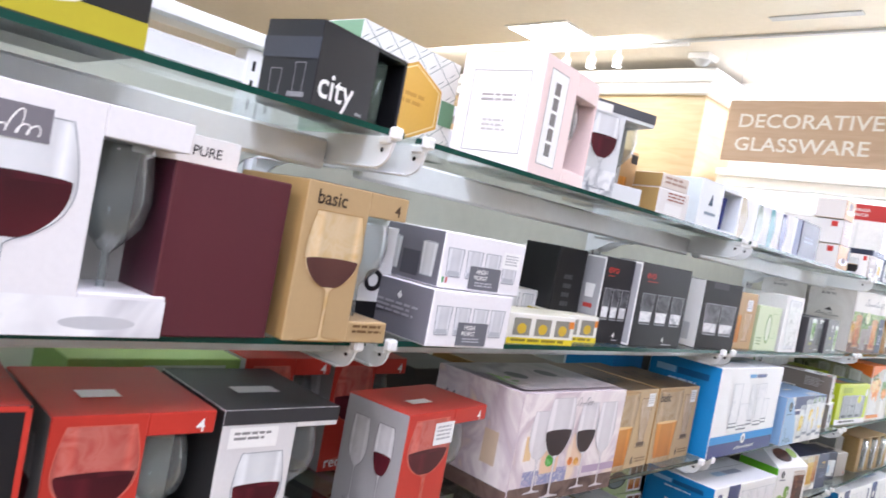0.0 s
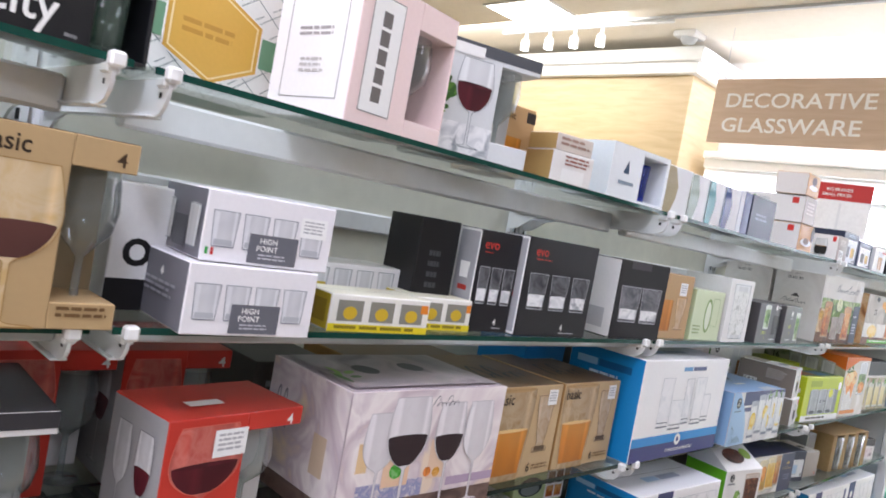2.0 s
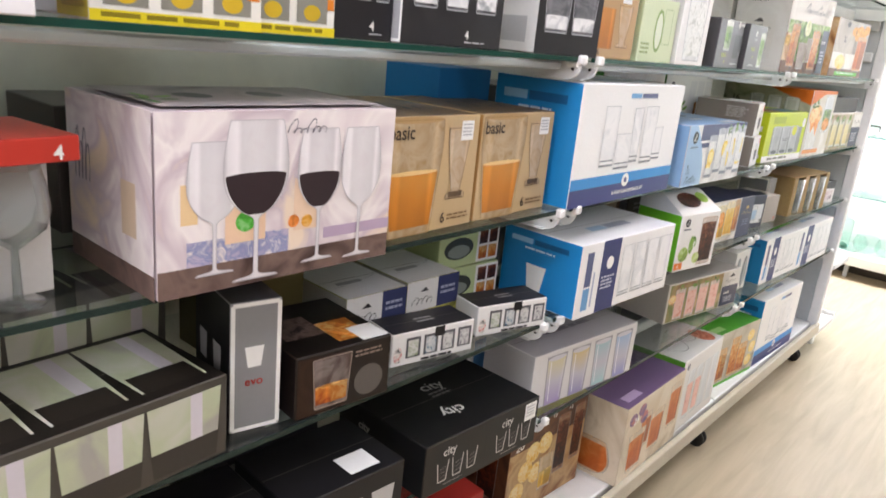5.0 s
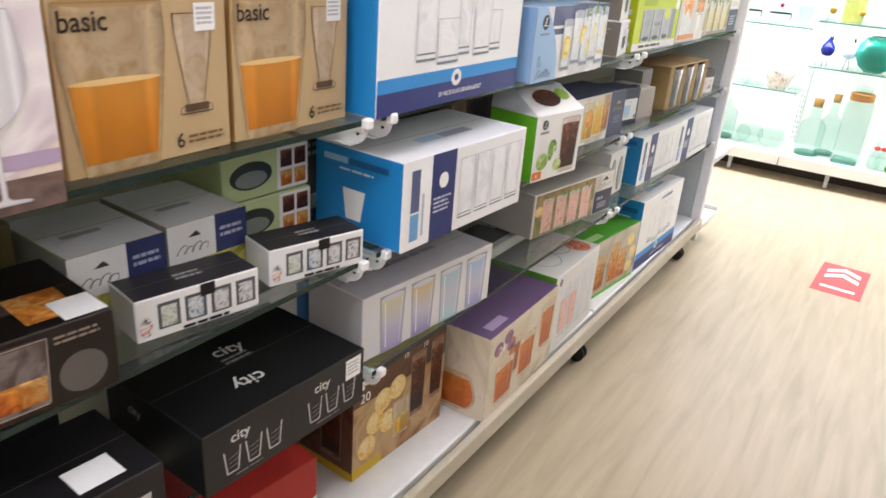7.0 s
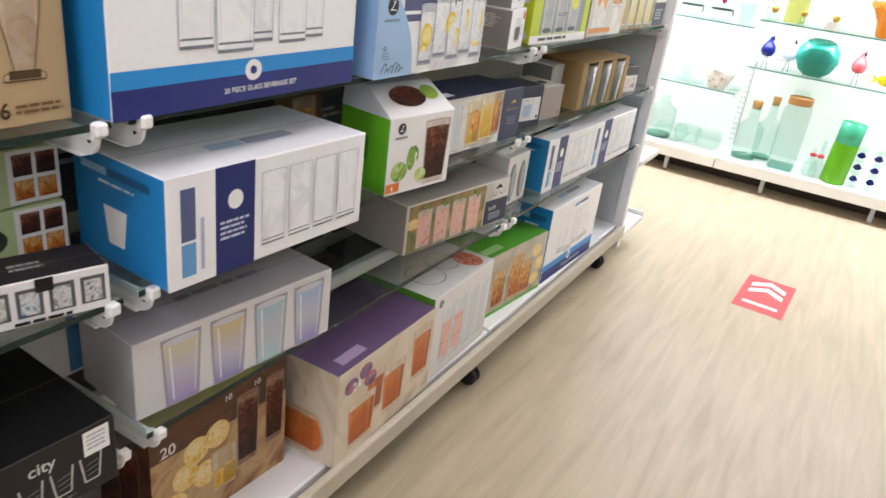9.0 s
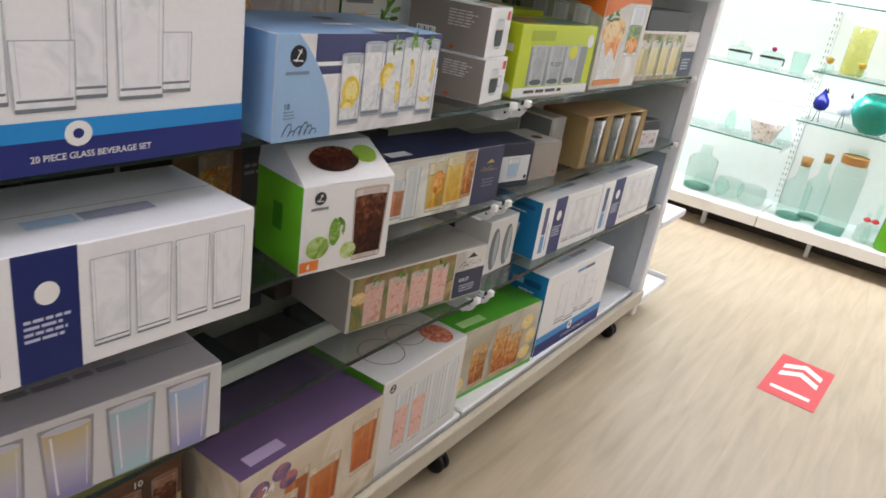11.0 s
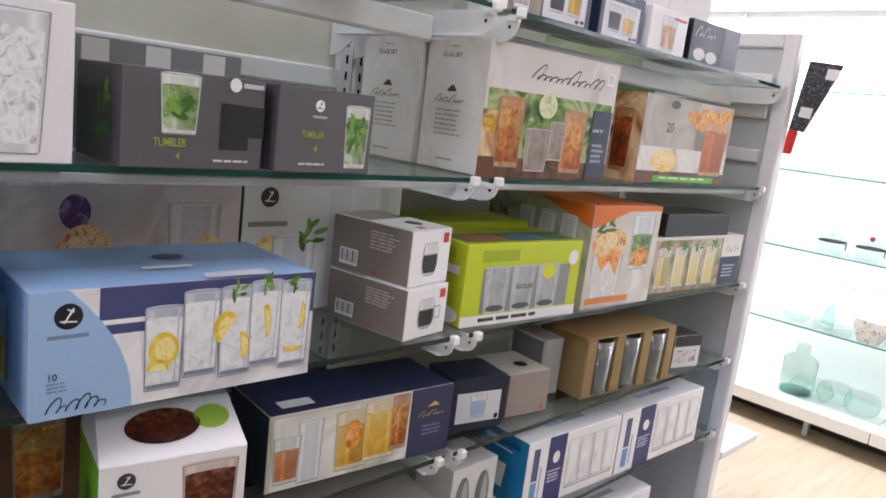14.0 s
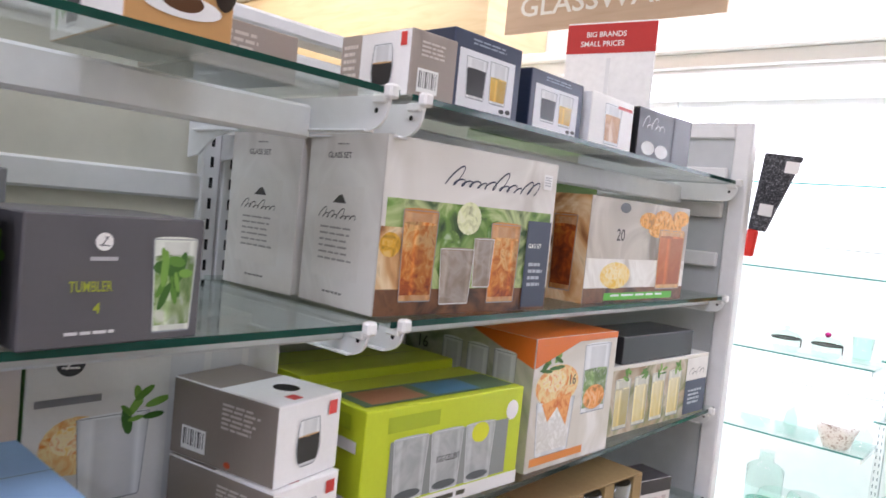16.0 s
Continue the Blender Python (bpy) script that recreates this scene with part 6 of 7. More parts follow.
# gradient tumblers in their tray
c = Carton("gradient_glass_box", "lilac grey tray carton with four gradient glasses", -0.795, 1.915, LO3, 0.4, 0.15, 0.135, -6, "DEDCDD", "C6C4C6", "B9B6BE")
for k, (lo, hi) in enumerate((("A894C8", "D8CE9A"), ("8A80B8", "D2BA7A"), ("A8D2D4", "9CC6CC"), ("8A8CC8", "9CBCDC"))):
    u = 0.2 + 0.22 * k
    c.poly("F", [(u - 0.075, 0.0), (u + 0.075, 0.0), (u + 0.09, 0.92), (u - 0.09, 0.92)], card("A09EA6"), "window")
    c.poly("F", [(u - 0.065, 0.02), (u + 0.065, 0.02), (u + 0.08, 0.86), (u - 0.08, 0.86)], photo("print_fade_" + lo, (lo, "C2C0CC", hi), 9, rise=0.9), "gradient_glass")
    c.line("F", u - 0.04, 0.08, u - 0.052, 0.8, 0.003, card("ECEAF0"), "printed_shine").line("F", u + 0.055, 0.08, u + 0.066, 0.8, 0.0018, card("DAD8E0"), "printed_shine").disc("F", u, 0.86, 0.08, 0.045, card("D2D0D8"), "printed_shine")
c.bars("T", 0.3, 0.4, 0.75, 0.55, 1, card("8E8A94"), 7, 0.6).done()
c = Carton("glass_set_box", "stone carton with pink drinks and navy panel", -0.84, 2.695, LO3, 0.42, 0.2, 0.128, -9, "D9D4CC", "C2BDB6", "A8A39C", group="stone glass set cartons")
c.rect("F", 0.02, 0.02, 0.74, 0.97, photo("print_patio", ("8A6A4A", "A8905E", "6E7A44", "C9A478"), 10), "photo_panel")
for k in range(4):
    c.glass("F", "high", 0.16 + 0.155 * k, 0.06, 0.13, 0.76, photo("print_pink_drink", ("E2A89A", "EBC6BA", "D8907E"), 60), 0.85, pale="DCC2B4").leaves("F", 0.18 + 0.155 * k, 0.86, 0.05, 0.1, 4, k + 9)
c.lemon("F", 0.06, 0.6, 0.05, 0.12, "E0703A").rect("F", 0.75, 0.04, 0.99, 0.58, card("3A3F55"), "navy_panel").rect("F", 0.75, 0.58, 0.99, 0.98, STONE, "stone_panel").word("F", "GLASS SET", 0.79, 0.36, 0.07, OFFW, squeeze=0.62).bars("F", 0.8, 0.12, 0.93, 0.28, 3, card("AEB2BE"), 3).poly("F", [(0.83, 0.82), (0.92, 0.82), (0.88, 0.92)], card("3A3836"), "brand_mark").scrawl("F", 0.78, 0.66, 0.96, 0.76, card("4A4744"), 5, 0.0016).scrawl("T", 0.2, 0.5, 0.6, 0.62, card("6A655E"), 6, 0.002).done()
c = Carton("carafe_box", "white carton with grey glass shapes", -0.82, 3.19, LO3, 0.14, 0.11, 0.15, 0, "DAD9D7", "C9C8C6", "CFCECC")
for u in (0.25, 0.7):
    c.disc("F", u, 0.45, 0.16, 0.4, card("6E7478"), "window").disc("F", u + 0.05, 0.45, 0.07, 0.34, card("A8B0B4"), "window")
c.done()
real_set_box("white and blue carton with navy band on the glass shelf", -0.79, 3.40, LO3, 0.355, 0.15, 0.172, -3, "1E7EB4", wide=True)
real_set_box("white carton with navy band beside its blue twin", -0.772, 3.76, LO3, 0.42, 0.15, 0.172, -2, "1E7EB4", wide=True)

# -- base deck --
c = Carton("tumbler_box", "red carton pushed back on the base deck", -0.86, 1.50, DECK, 0.33, 0.2, 0.2, -6, "B0302C", "982824", "C43A34")
c.scrawl("F", 0.3, 0.6, 0.8, 0.85, OFFW, 6, 0.003).poly("F", [(0.5, 0), (1, 0), (1, 0.55), (0.75, 0.45)], OFFW).done()
c = Carton("beverage_set_box", "tall carton with cola and lemon picture and yellow lid", -0.872, 1.99, DECK, 0.325, 0.16, 0.272, -3, "7A4A2C", "5A3826", "B5A63A")
c.rect("F", 0, 0, 1, 1, photo("print_brown_table", ("A87C50", "C9A87A", "8A5A38"), 9), "photo_panel").rect("F", 0, 0.7, 1, 1, photo("print_brown_shade", ("4A3024", "6A4630", "3A241C"), 9), "photo_panel").rect("F", 0, 0, 0.3, 0.1, card("D2B02E"), "yellow_band")
for u, v in ((0.3, 0.62), (0.45, 0.66), (0.22, 0.45), (0.36, 0.38), (0.14, 0.25)):
    c.lemon("F", u, v, 0.09, 0.11, "E3B02E")
c.glass("F", "high", 0.68, 0.25, 0.17, 0.62, COLA, 0.88, pale="8A5A3A").glass("F", "high", 0.9, 0.3, 0.15, 0.6, COLA, 0.85, pale="8A5A3A").glass("F", "tumbler", 0.5, 0.15, 0.2, 0.36, JUICE, 0.5, pale="D2B48A").word("F", "20", 0.06, 0.72, 0.09, OFFW).word("F", "10", 0.5, 0.9, 0.05, OFFW).word("F", "10", 0.72, 0.9, 0.05, OFFW)
c.rect("S", 0, 0, 1, 1, MATS["print_brown_shade"], "photo_panel").glass("S", "high", 0.6, 0.15, 0.4, 0.6, COLA, 0.85, pale="6A4030").rect("S", 0, 0, 1, 0.08, card("D2B02E"), "yellow_band").done()
c = Carton("beverage_set_box", "purple topped carton with orange iced tea glasses", -0.755, 2.362, DECK, 0.395, 0.235, 0.24, 1, "C9B9A2", "C2B49C", "6A5478")
c.rect("F", 0, 0, 1, 1, photo("print_cream_boards", ("D2C2A8", "DED2BE", "BBA98E"), 7), "photo_panel")
for u, v0, gw, gh in ((0.36, 0.3, 0.17, 0.45), (0.24, 0.08, 0.27, 0.5), (0.56, 0.16, 0.24, 0.52), (0.86, 0.28, 0.22, 0.6)):
    c.glass("F", "tumbler", u, v0, gw, gh, ORANGE, 0.82, pale="DCC6A8")
for u, v in ((0.12, 0.8), (0.25, 0.86), (0.3, 0.74)):
    c.disc("F", u, v, 0.06, 0.08, photo("print_plum", ("5A4A78", "8A6A8A", "C9786A"), 30), "printed_fruit")
c.word("F", "24", 0.13, 0.72, 0.1, OFFW).rect("T", 0.1, 0.08, 0.32, 0.2, card("B5A2C2"), "label_bar")
c.rect("S", 0, 0, 1, 1, MATS["print_cream_boards"], "photo_panel").glass("S", "stemless", 0.5, 0.05, 0.76, 0.44, ORANGE, 0.86, pale="D8B48A").rect("S", 0.3, 0.5, 0.5, 0.95, card("C9C2B4"), "printed_glass").done()
c = Carton("beverage_set_box", "white carton with round top drawings and pink drinks", -0.77, 2.765, DECK, 0.33, 0.235, 0.255, 1, "E4E2DF", "5A9A2E", "D6D4D2")
leaf_mark(c, "F", 0.1, 0.9, 0.035, card("55575C"))
for k in range(4):
    c.glass("F", "high", 0.24 + 0.2 * k, 0.14, 0.16, 0.66, MATS["print_pink_drink"] if k < 2 else None, 0.7)
for u, v, r in ((0.3, 0.4, 0.17), (0.62, 0.45, 0.15)):
    for k in range(20):
        a, b = 2 * math.pi * k / 20, 2 * math.pi * (k + 1) / 20
        c.line("T", u + r * math.cos(a), v + r * 1.4 * math.sin(a), u + r * math.cos(b), v + r * 1.4 * math.sin(b), 0.003, card("8A8684"), "printed_rim")
c.disc("T", 0.82, 0.25, 0.12, 0.2, card("C4684A"), "printed_fruit").done()
c = Carton("beverage_set_box", "bright green topped carton with orange drinks", -0.825, 3.11, DECK, 0.41, 0.2, 0.215, -6, "C2B49A", "C9C24A", "4FA02E")
c.rect("F", 0, 0, 1, 1, photo("print_grey_boards", ("B5AC98", "CBC4B4", "9C9480"), 8), "photo_panel").rect("F", 0, 0, 1, 0.06, card("5FB03A"), "green_band")
for u, gh in ((0.32, 0.6), (0.56, 0.72), (0.72, 0.55)):
    c.glass("F", "high", u, 0.1, 0.18, gh, AMBER, 0.8, pale="D8A86A")
for u, v in ((0.12, 0.22), (0.88, 0.25), (0.92, 0.5), (0.85, 0.75)):
    c.lemon("F", u, v, 0.07, 0.11, "E3C23A")
c.rect("T", 0.15, 0.1, 0.4, 0.25, card("A8D28A"), "label_bar").done()
real_set_box("tall white and blue carton standing on the base deck", -0.785, 3.54, DECK, 0.445, 0.14, 0.28, -2, "1E86C8")

# second rows that fill the lower shelves' depth, in dark inks that stand for shade
rnd = random.Random(5)
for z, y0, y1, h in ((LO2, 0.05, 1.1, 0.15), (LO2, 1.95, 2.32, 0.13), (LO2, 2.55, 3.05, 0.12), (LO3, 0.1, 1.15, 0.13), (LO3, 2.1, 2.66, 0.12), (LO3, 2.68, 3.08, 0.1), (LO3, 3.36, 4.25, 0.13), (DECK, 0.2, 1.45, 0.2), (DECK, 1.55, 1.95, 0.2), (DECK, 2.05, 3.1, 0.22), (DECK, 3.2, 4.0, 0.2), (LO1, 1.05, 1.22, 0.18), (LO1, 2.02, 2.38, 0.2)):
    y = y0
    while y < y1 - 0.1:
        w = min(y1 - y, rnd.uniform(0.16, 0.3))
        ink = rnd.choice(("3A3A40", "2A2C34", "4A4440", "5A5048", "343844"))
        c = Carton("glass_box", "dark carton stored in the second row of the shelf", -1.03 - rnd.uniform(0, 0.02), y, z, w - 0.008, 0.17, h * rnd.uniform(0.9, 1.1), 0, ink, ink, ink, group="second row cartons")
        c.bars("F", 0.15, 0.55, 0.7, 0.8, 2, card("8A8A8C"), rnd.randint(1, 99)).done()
        y += w

# ---- signs and small fittings near the gondola ----
def board(name, label, category, m, w, h, t, material):
    ob = thing(name, label, category, m)
    part("board", block(-w / 2, -t / 2, 0, w / 2, t / 2, h, bevel=0.002), material, ob)
    return ob


def lettering(parent, s, x, z, size, y, material, squeeze=1.0):
    vs, fs = letters(s)
    me = bpy.data.meshes.new("lettering")
    me.from_pydata([(x + size * 1.35 * a * squeeze, y, z + size * 1.35 * b) for a, b in vs], [], fs)
    me.materials.append(material)
    new("lettering", me).parent = parent


SIGNX, SIGNY = -2.055, 5.8
sign = board("hanging_sign", "tan wood-look hanging sign with white capital letters", "sign", pose(SIGNX, SIGNY, 2.49), 1.27, 0.5, 0.02, SIGN_WOOD)
lettering(sign, "DECORATIVE", -0.54, 0.28, 0.115, -0.012, OFFW, 1.15)
lettering(sign, "GLASSWARE", -0.54, 0.09, 0.115, -0.012, OFFW, 1.15)
for s in (-0.58, 0.58):
    part("hanger", lathe([(0.002, 0.5), (0.002, CEIL - 2.49)], 6, (s, 0, 0)), GREY_STEEL, sign)

red = thing("shelf_sign", "red and white price sign in a clear holder", "sign", pose(-1.18, 4.34, 1.775, 0, 0, 8))
part("stem", block(-0.006, -0.004, 0, 0.006, 0.004, 0.17), WHITE_STEEL, red)
part("board", block(-0.135, -0.003, 0.0, 0.135, 0.003, 0.275, bevel=0.001), surface("sign_paper", "F7F7F6", 0.5), red)
part("red_panel", block(-0.135, -0.0045, 0.185, 0.135, -0.0032, 0.27), card("C23330"), red)
lettering(red, "BIG BRANDS", -0.075, 0.232, 0.016, -0.0055, OFFW)
lettering(red, "SMALL PRICES", -0.09, 0.205, 0.016, -0.0055, OFFW)

# floor arrow decal
decal = thing("floor_decal", "red square floor sticker with white arrows", "sticker", pose(-0.117, 4.49, 0.0005, 0, 0, -2))
part("sheet", block(-0.1, -0.19, 0, 0.1, 0.19, 0.0012), surface("decal_red", "D2474C", 0.45, vary=0.1), decal)
for k in range(2):
    bm = bmesh.new()
    y = 0.03 + 0.075 * k
    for s in (-1, 1):
        f = [(0, y + 0.055), (s * 0.07, y), (s * 0.07, y - 0.042), (0, y + 0.013)]
        bm.faces.new([bm.verts.new((a, b, 0.0018)) for a, b in (f if s < 0 else f[::-1])])
    part("arrow", bm, OFFW, decal)
part("caption_bar", block(-0.07, -0.13, 0.0014, 0.07, -0.105, 0.0019), OFFW, decal)

# scrapers hung on the outside of the end panel
sp = thing("marble_board", "speckled dark stone board with red handle, hung on the end panel", "serving board", pose(-0.712, 4.392, 1.395, 0, 6, 0))
bm = block(-0.047, -0.006, 0.09, 0.047, 0.006, 0.29, bevel=0.003)
for vert in bm.verts:
    vert.co.x = -0.047 + (vert.co.x + 0.047) * (0.46 + 0.54 * (vert.co.z - 0.09) / 0.2)
part("slab", bm, photo("speckled_stone", ("2A2B2E", "3A3B3F", "8A8C90"), 160), sp)
part("handle", block(-0.047, -0.008, 0.02, -0.02, 0.008, 0.092, bevel=0.005), card("D8352A"), sp, "red plastic handle")
for z in (0.13, 0.245):
    part("price_sticker", block(-0.03 + (z - 0.13) * 0.35, -0.0078, z, 0.004 + (z - 0.13) * 0.35, -0.0064, z + 0.03), OFFW, sp)
# side shelf on the end of the gondola
es = thing("end_shelf", "low white shelf on the outside of the gondola end", "shelf", pose(-1.0, END + 0.03, 0))
for z in (0.13, 0.46):
    part("tray", block(-0.24, 0, z - 0.03, 0.26, 0.28, z, bevel=0.004), WHITE_STEEL, es)
part("front_lip", block(-0.24, 0.28, 0.1, 0.26, 0.29, 0.15, bevel=0.003), WHITE_STEEL, es)
for y, z in ((0.1, 0.13), (0.2, 0.13)):
    o = thing("black_knob", "small black rubber stopper on the end shelf", "stopper", pose(-0.83, END + 0.05 + y * 0.6, z))
    part("cap", lathe([(0.02, 0), (0.024, 0.01), (0.02, 0.03), (0.001, 0.034)], 14), RUBBER, o)
    part("stem", lathe([(0.01, 0.03), (0.012, 0.06), (0.001, 0.062)], 12), RUBBER, o)

# ceiling track with spots, sensor and vent slots
tr = thing("track_light", "white ceiling track with four spot heads", "lamp", pose(-3.9, 5.5, CEIL))
part("rail", block(-0.9, -0.02, -0.03, 0.9, 0.02, 0.0, bevel=0.004), WHITE_STEEL, tr)
GLOW = bpy.data.materials.new("spot_glow")
GLOW.use_nodes = True
GLOW.node_tree.nodes["Principled BSDF"].inputs["Emission Color"].default_value = (1, 0.95, 0.86, 1)
GLOW.node_tree.nodes["Principled BSDF"].inputs["Emission Strength"].default_value = 14
for k in range(4):
    bm = lathe([(0.015, 0), (0.018, -0.05), (0.04, -0.07), (0.045, -0.16), (0.04, -0.16)], 16, (-0.6 + 0.28 * k, 0, -0.03))
    h = part("spot_head", bm, WHITE_STEEL, tr)
    part("bulb", lathe([(0.001, -0.185), (0.038, -0.188), (0.038, -0.18), (0.001, -0.178)], 16, (-0.6 + 0.28 * k, 0, 0)), GLOW, h, "glowing bulb")
cl = thing("ceiling_light", "bright recessed ceiling light panel", "lamp", pose(-4.1, 5.05, CEIL))
part("frame", block(-0.34, -0.26, -0.014, 0.34, 0.26, 0, bevel=0.004), WHITE_STEEL, cl)
part("diffuser", block(-0.31, -0.23, -0.017, 0.31, 0.23, -0.0145), GLOW, cl, "glowing diffuser")
t2 = thing("ceiling_track", "slim white ceiling track rail", "rail", pose(-0.2, 5.43, CEIL))
part("rail", block(-3.2, -0.02, -0.022, 3.5, 0.02, 0, bevel=0.003), GREY_STEEL, t2)
sn = thing("ceiling_sensor", "small white ceiling sensor", "sensor", pose(-3.04, 5.85, CEIL))
part("base", block(-0.1, -0.1, -0.05, 0.1, 0.1, 0, bevel=0.01), WHITE_STEEL, sn)
part("dome", lathe([(0.001, -0.1), (0.05, -0.09), (0.07, -0.05)], 18), GREY_STEEL, sn)
v = thing("ceiling_vent", "narrow ceiling vent slot", "vent", pose(-1.9, 5.1, CEIL))
part("frame", block(-0.3, -0.04, -0.01, 0.3, 0.04, 0, bevel=0.003), GREY_STEEL, v)

# ---- lit glassware wall ----
FY, BY = 6.0, 6.44
LX = (-2.93, -1.905, -0.69, 0.525, 1.74, 2.955)
lw = thing("wall_shelving", "white lit wall shelving with slotted uprights", "shelving", pose(0, BY, 0))


def lpart(name, bm, mat, label=""):
    bm.transform(Matrix.Translation((0, -BY, 0)))
    return part(name, bm, mat, lw, label)


for a, b in zip(LX, LX[1:]):
    for z0, z1 in ((0.1, 0.75), (0.754, 1.45), (1.454, 2.2)):
        lpart("back_panel", block(a + 0.02, BY, z0, b - 0.02, BY + 0.02, z1, bevel=0.002), WALL_BRIGHT)
    bm = block(a + 0.002, FY, 0.095, b - 0.002, FY + 0.014, 0.165, bevel=0.004)
    put_box(bm, a + 0.002, FY + 0.014, 0.145, b - 0.002, BY, 0.165, bevel=0.003)
    lpart("base_deck", bm, WALL_BRIGHT)
    for x in (a + 0.3, b - 0.3):
        lpart("foot", block(x - 0.012, FY + 0.06, 0, x + 0.012, FY + 0.09, 0.1), GREY_STEEL)
for x in LX:
    lpart("upright", block(x - 0.018, BY - 0.02, 0.1, x + 0.018, BY + 0.02, 2.2, bevel=0.002), WALL_BRIGHT)
    bm = bmesh.new()
    for k in range(50):
        for s in (-0.008, 0.008):
            put_box(bm, x + s - 0.002, BY - 0.0215, 0.2 + k * 0.035, x + s + 0.002, BY - 0.0198, 0.216 + k * 0.035)
    lpart("slots", bm, surface("slot_grey", "8E9496", 0.6))
lpart("kick_plate", block(LX[0], FY + 0.2, 0, LX[-1], FY + 0.22, 0.1), KICK)
WALL_SHEET = clear("wall_shelf_glass", "F6FCFA", 0.03, 1.4, 0.02, "DDE6E2", 3.0)
AQ_EDGE = clear("aqua_edge", "7CC4BC", 0.05, 1.5, 0.5, "6FBFB4")
for i, (a, b) in enumerate(zip(LX, LX[1:])):
    levels = (0.545, 0.94, 1.34, 1.75) if i < 2 else (0.72, 0.99, 1.34, 1.74)
    for z in levels:
        sh = thing("glass_shelf", "clear glass wall shelf with aqua edge", "shelf", pose((a + b) / 2, BY - 0.02, z), "glass shelves of the lit wall")
        w = (b - a) / 2 - 0.01
        part("pane", block(-w, -0.31, -0.008, w, 0, 0), WALL_SHEET, sh)
        part("edge", block(-w, -0.313, -0.008, w, -0.3105, -0.0002), AQ_EDGE, sh)
        for s in (-1, 1):
            part("bracket", block(s * (w - 0.012) - 0.003, -0.29, -0.04, s * (w - 0.012) + 0.003, 0.0, -0.0085, bevel=0.002), WALL_BRIGHT, sh)


def vase(name, label, x, y, z, profile, material, category="vase", seg=24):
    o = thing(name, label, category, pose(x, y, z), "glassware on the lit wall")
    part("vessel", lathe(profile, seg), material, o)
    return o


AQUA = clear("aqua_clear_glass", "F5FFFC", 0.02, 1.7, 0.0, "DDF6EF", 5.0)
TEAL = clear("teal_glass", "4CB8A8", 0.04, 1.45, 0.55, "2FA896")
COBALT = clear("cobalt_glass", "2A3A9A", 0.04, 1.45, 0.6, "1E2A80")
PINKG = clear("pink_glass", "E89AA0", 0.04, 1.45, 0.5, "D8707A")
AMBG = clear("amber_glass", "F0B45A", 0.04, 1.45, 0.5, "E09A38")
YEL = clear("pale_yellow_glass", "F0EFB8", 0.04, 1.45, 0.3, "E6E29A")
CORK = surface("cork", "C9965A", 0.8, vary=0.25, grain=120)
DKMETAL = surface("dark_wire", "3A3432", 0.4, metal=0.6)


def bird(x, z, body, h=0.13, y=6.22):
    o = thing("glass_bird", "blown glass bird figurine on thin wire legs", "figurine", pose(x, y, z), "glass birds")
    s = h / 0.13
    bm = lathe([(0.001, 0.06 * s), (0.03 * s, 0.068 * s), (0.042 * s, 0.095 * s), (0.036 * s, 0.125 * s), (0.018 * s, 0.15 * s), (0.006 * s, 0.172 * s), (0.001, 0.185 * s)], 16)
    part("body", bm, body, o)
    part("beak", lathe([(0.01 * s, 0), (0.001, 0.03 * s)], 8, (0.012 * s, 0, 0.16 * s)), DKMETAL, o)
    for k in (-1, 1):
        bm = lathe([(0.0018, 0), (0.0018, 0.075 * s)], 6)
        bm.transform(pose(k * 0.014 * s, 0, 0, 0, k * -8, 0))
        put_box(bm, k * 0.014 * s - 0.003, -0.02, 0, k * 0.014 * s + 0.003, 0.006, 0.002)
        part("leg", bm, DKMETAL, o)


bird(-0.60, 0.72, COBALT)
bird(-0.475, 0.72, clear("white_blue_glass", "C8DCE8", 0.04, 1.45, 0.6, "D6E2EC"))
bird(-0.10, 0.72, PINKG)
bird(-0.42, 1.34, PINKG, 0.15)
vase("teal_globe_vase", "round teal swirled glass vase", -0.325, 6.22, 0.72, [(0.05, 0), (0.09, 0.03), (0.118, 0.09), (0.112, 0.15), (0.075, 0.2), (0.05, 0.21), (0.07, 0.19), (0.1, 0.14), (0.1, 0.08), (0.04, 0.02)], TEAL)
o = thing("glass_fish", "yellow glass fish figurine", "figurine", pose(0.06, 6.2, 0.72))
bm = bmesh.new()
bmesh.ops.create_uvsphere(bm, u_segments=14, v_segments=8, radius=0.04, matrix=Matrix.Translation((0, 0, 0.05)) @ Matrix.Diagonal((1.3, 0.5, 0.8, 1)))
part("body", bm, clear("yellow_glass", "E8E03A", 0.04, 1.45, 0.6, "DDD226"), o)
for s in (0, 1):
    bm = bmesh.new()
    vs = [bm.verts.new(p) for p in ((-0.045, -0.006, 0.05), (-0.085, -0.003, 0.085 if s else 0.01), (-0.07, 0.003, 0.05), (-0.045, 0.006, 0.05))]
    bm.faces.new(vs)
    part("fin", bm, MATS["yellow_glass"], o)


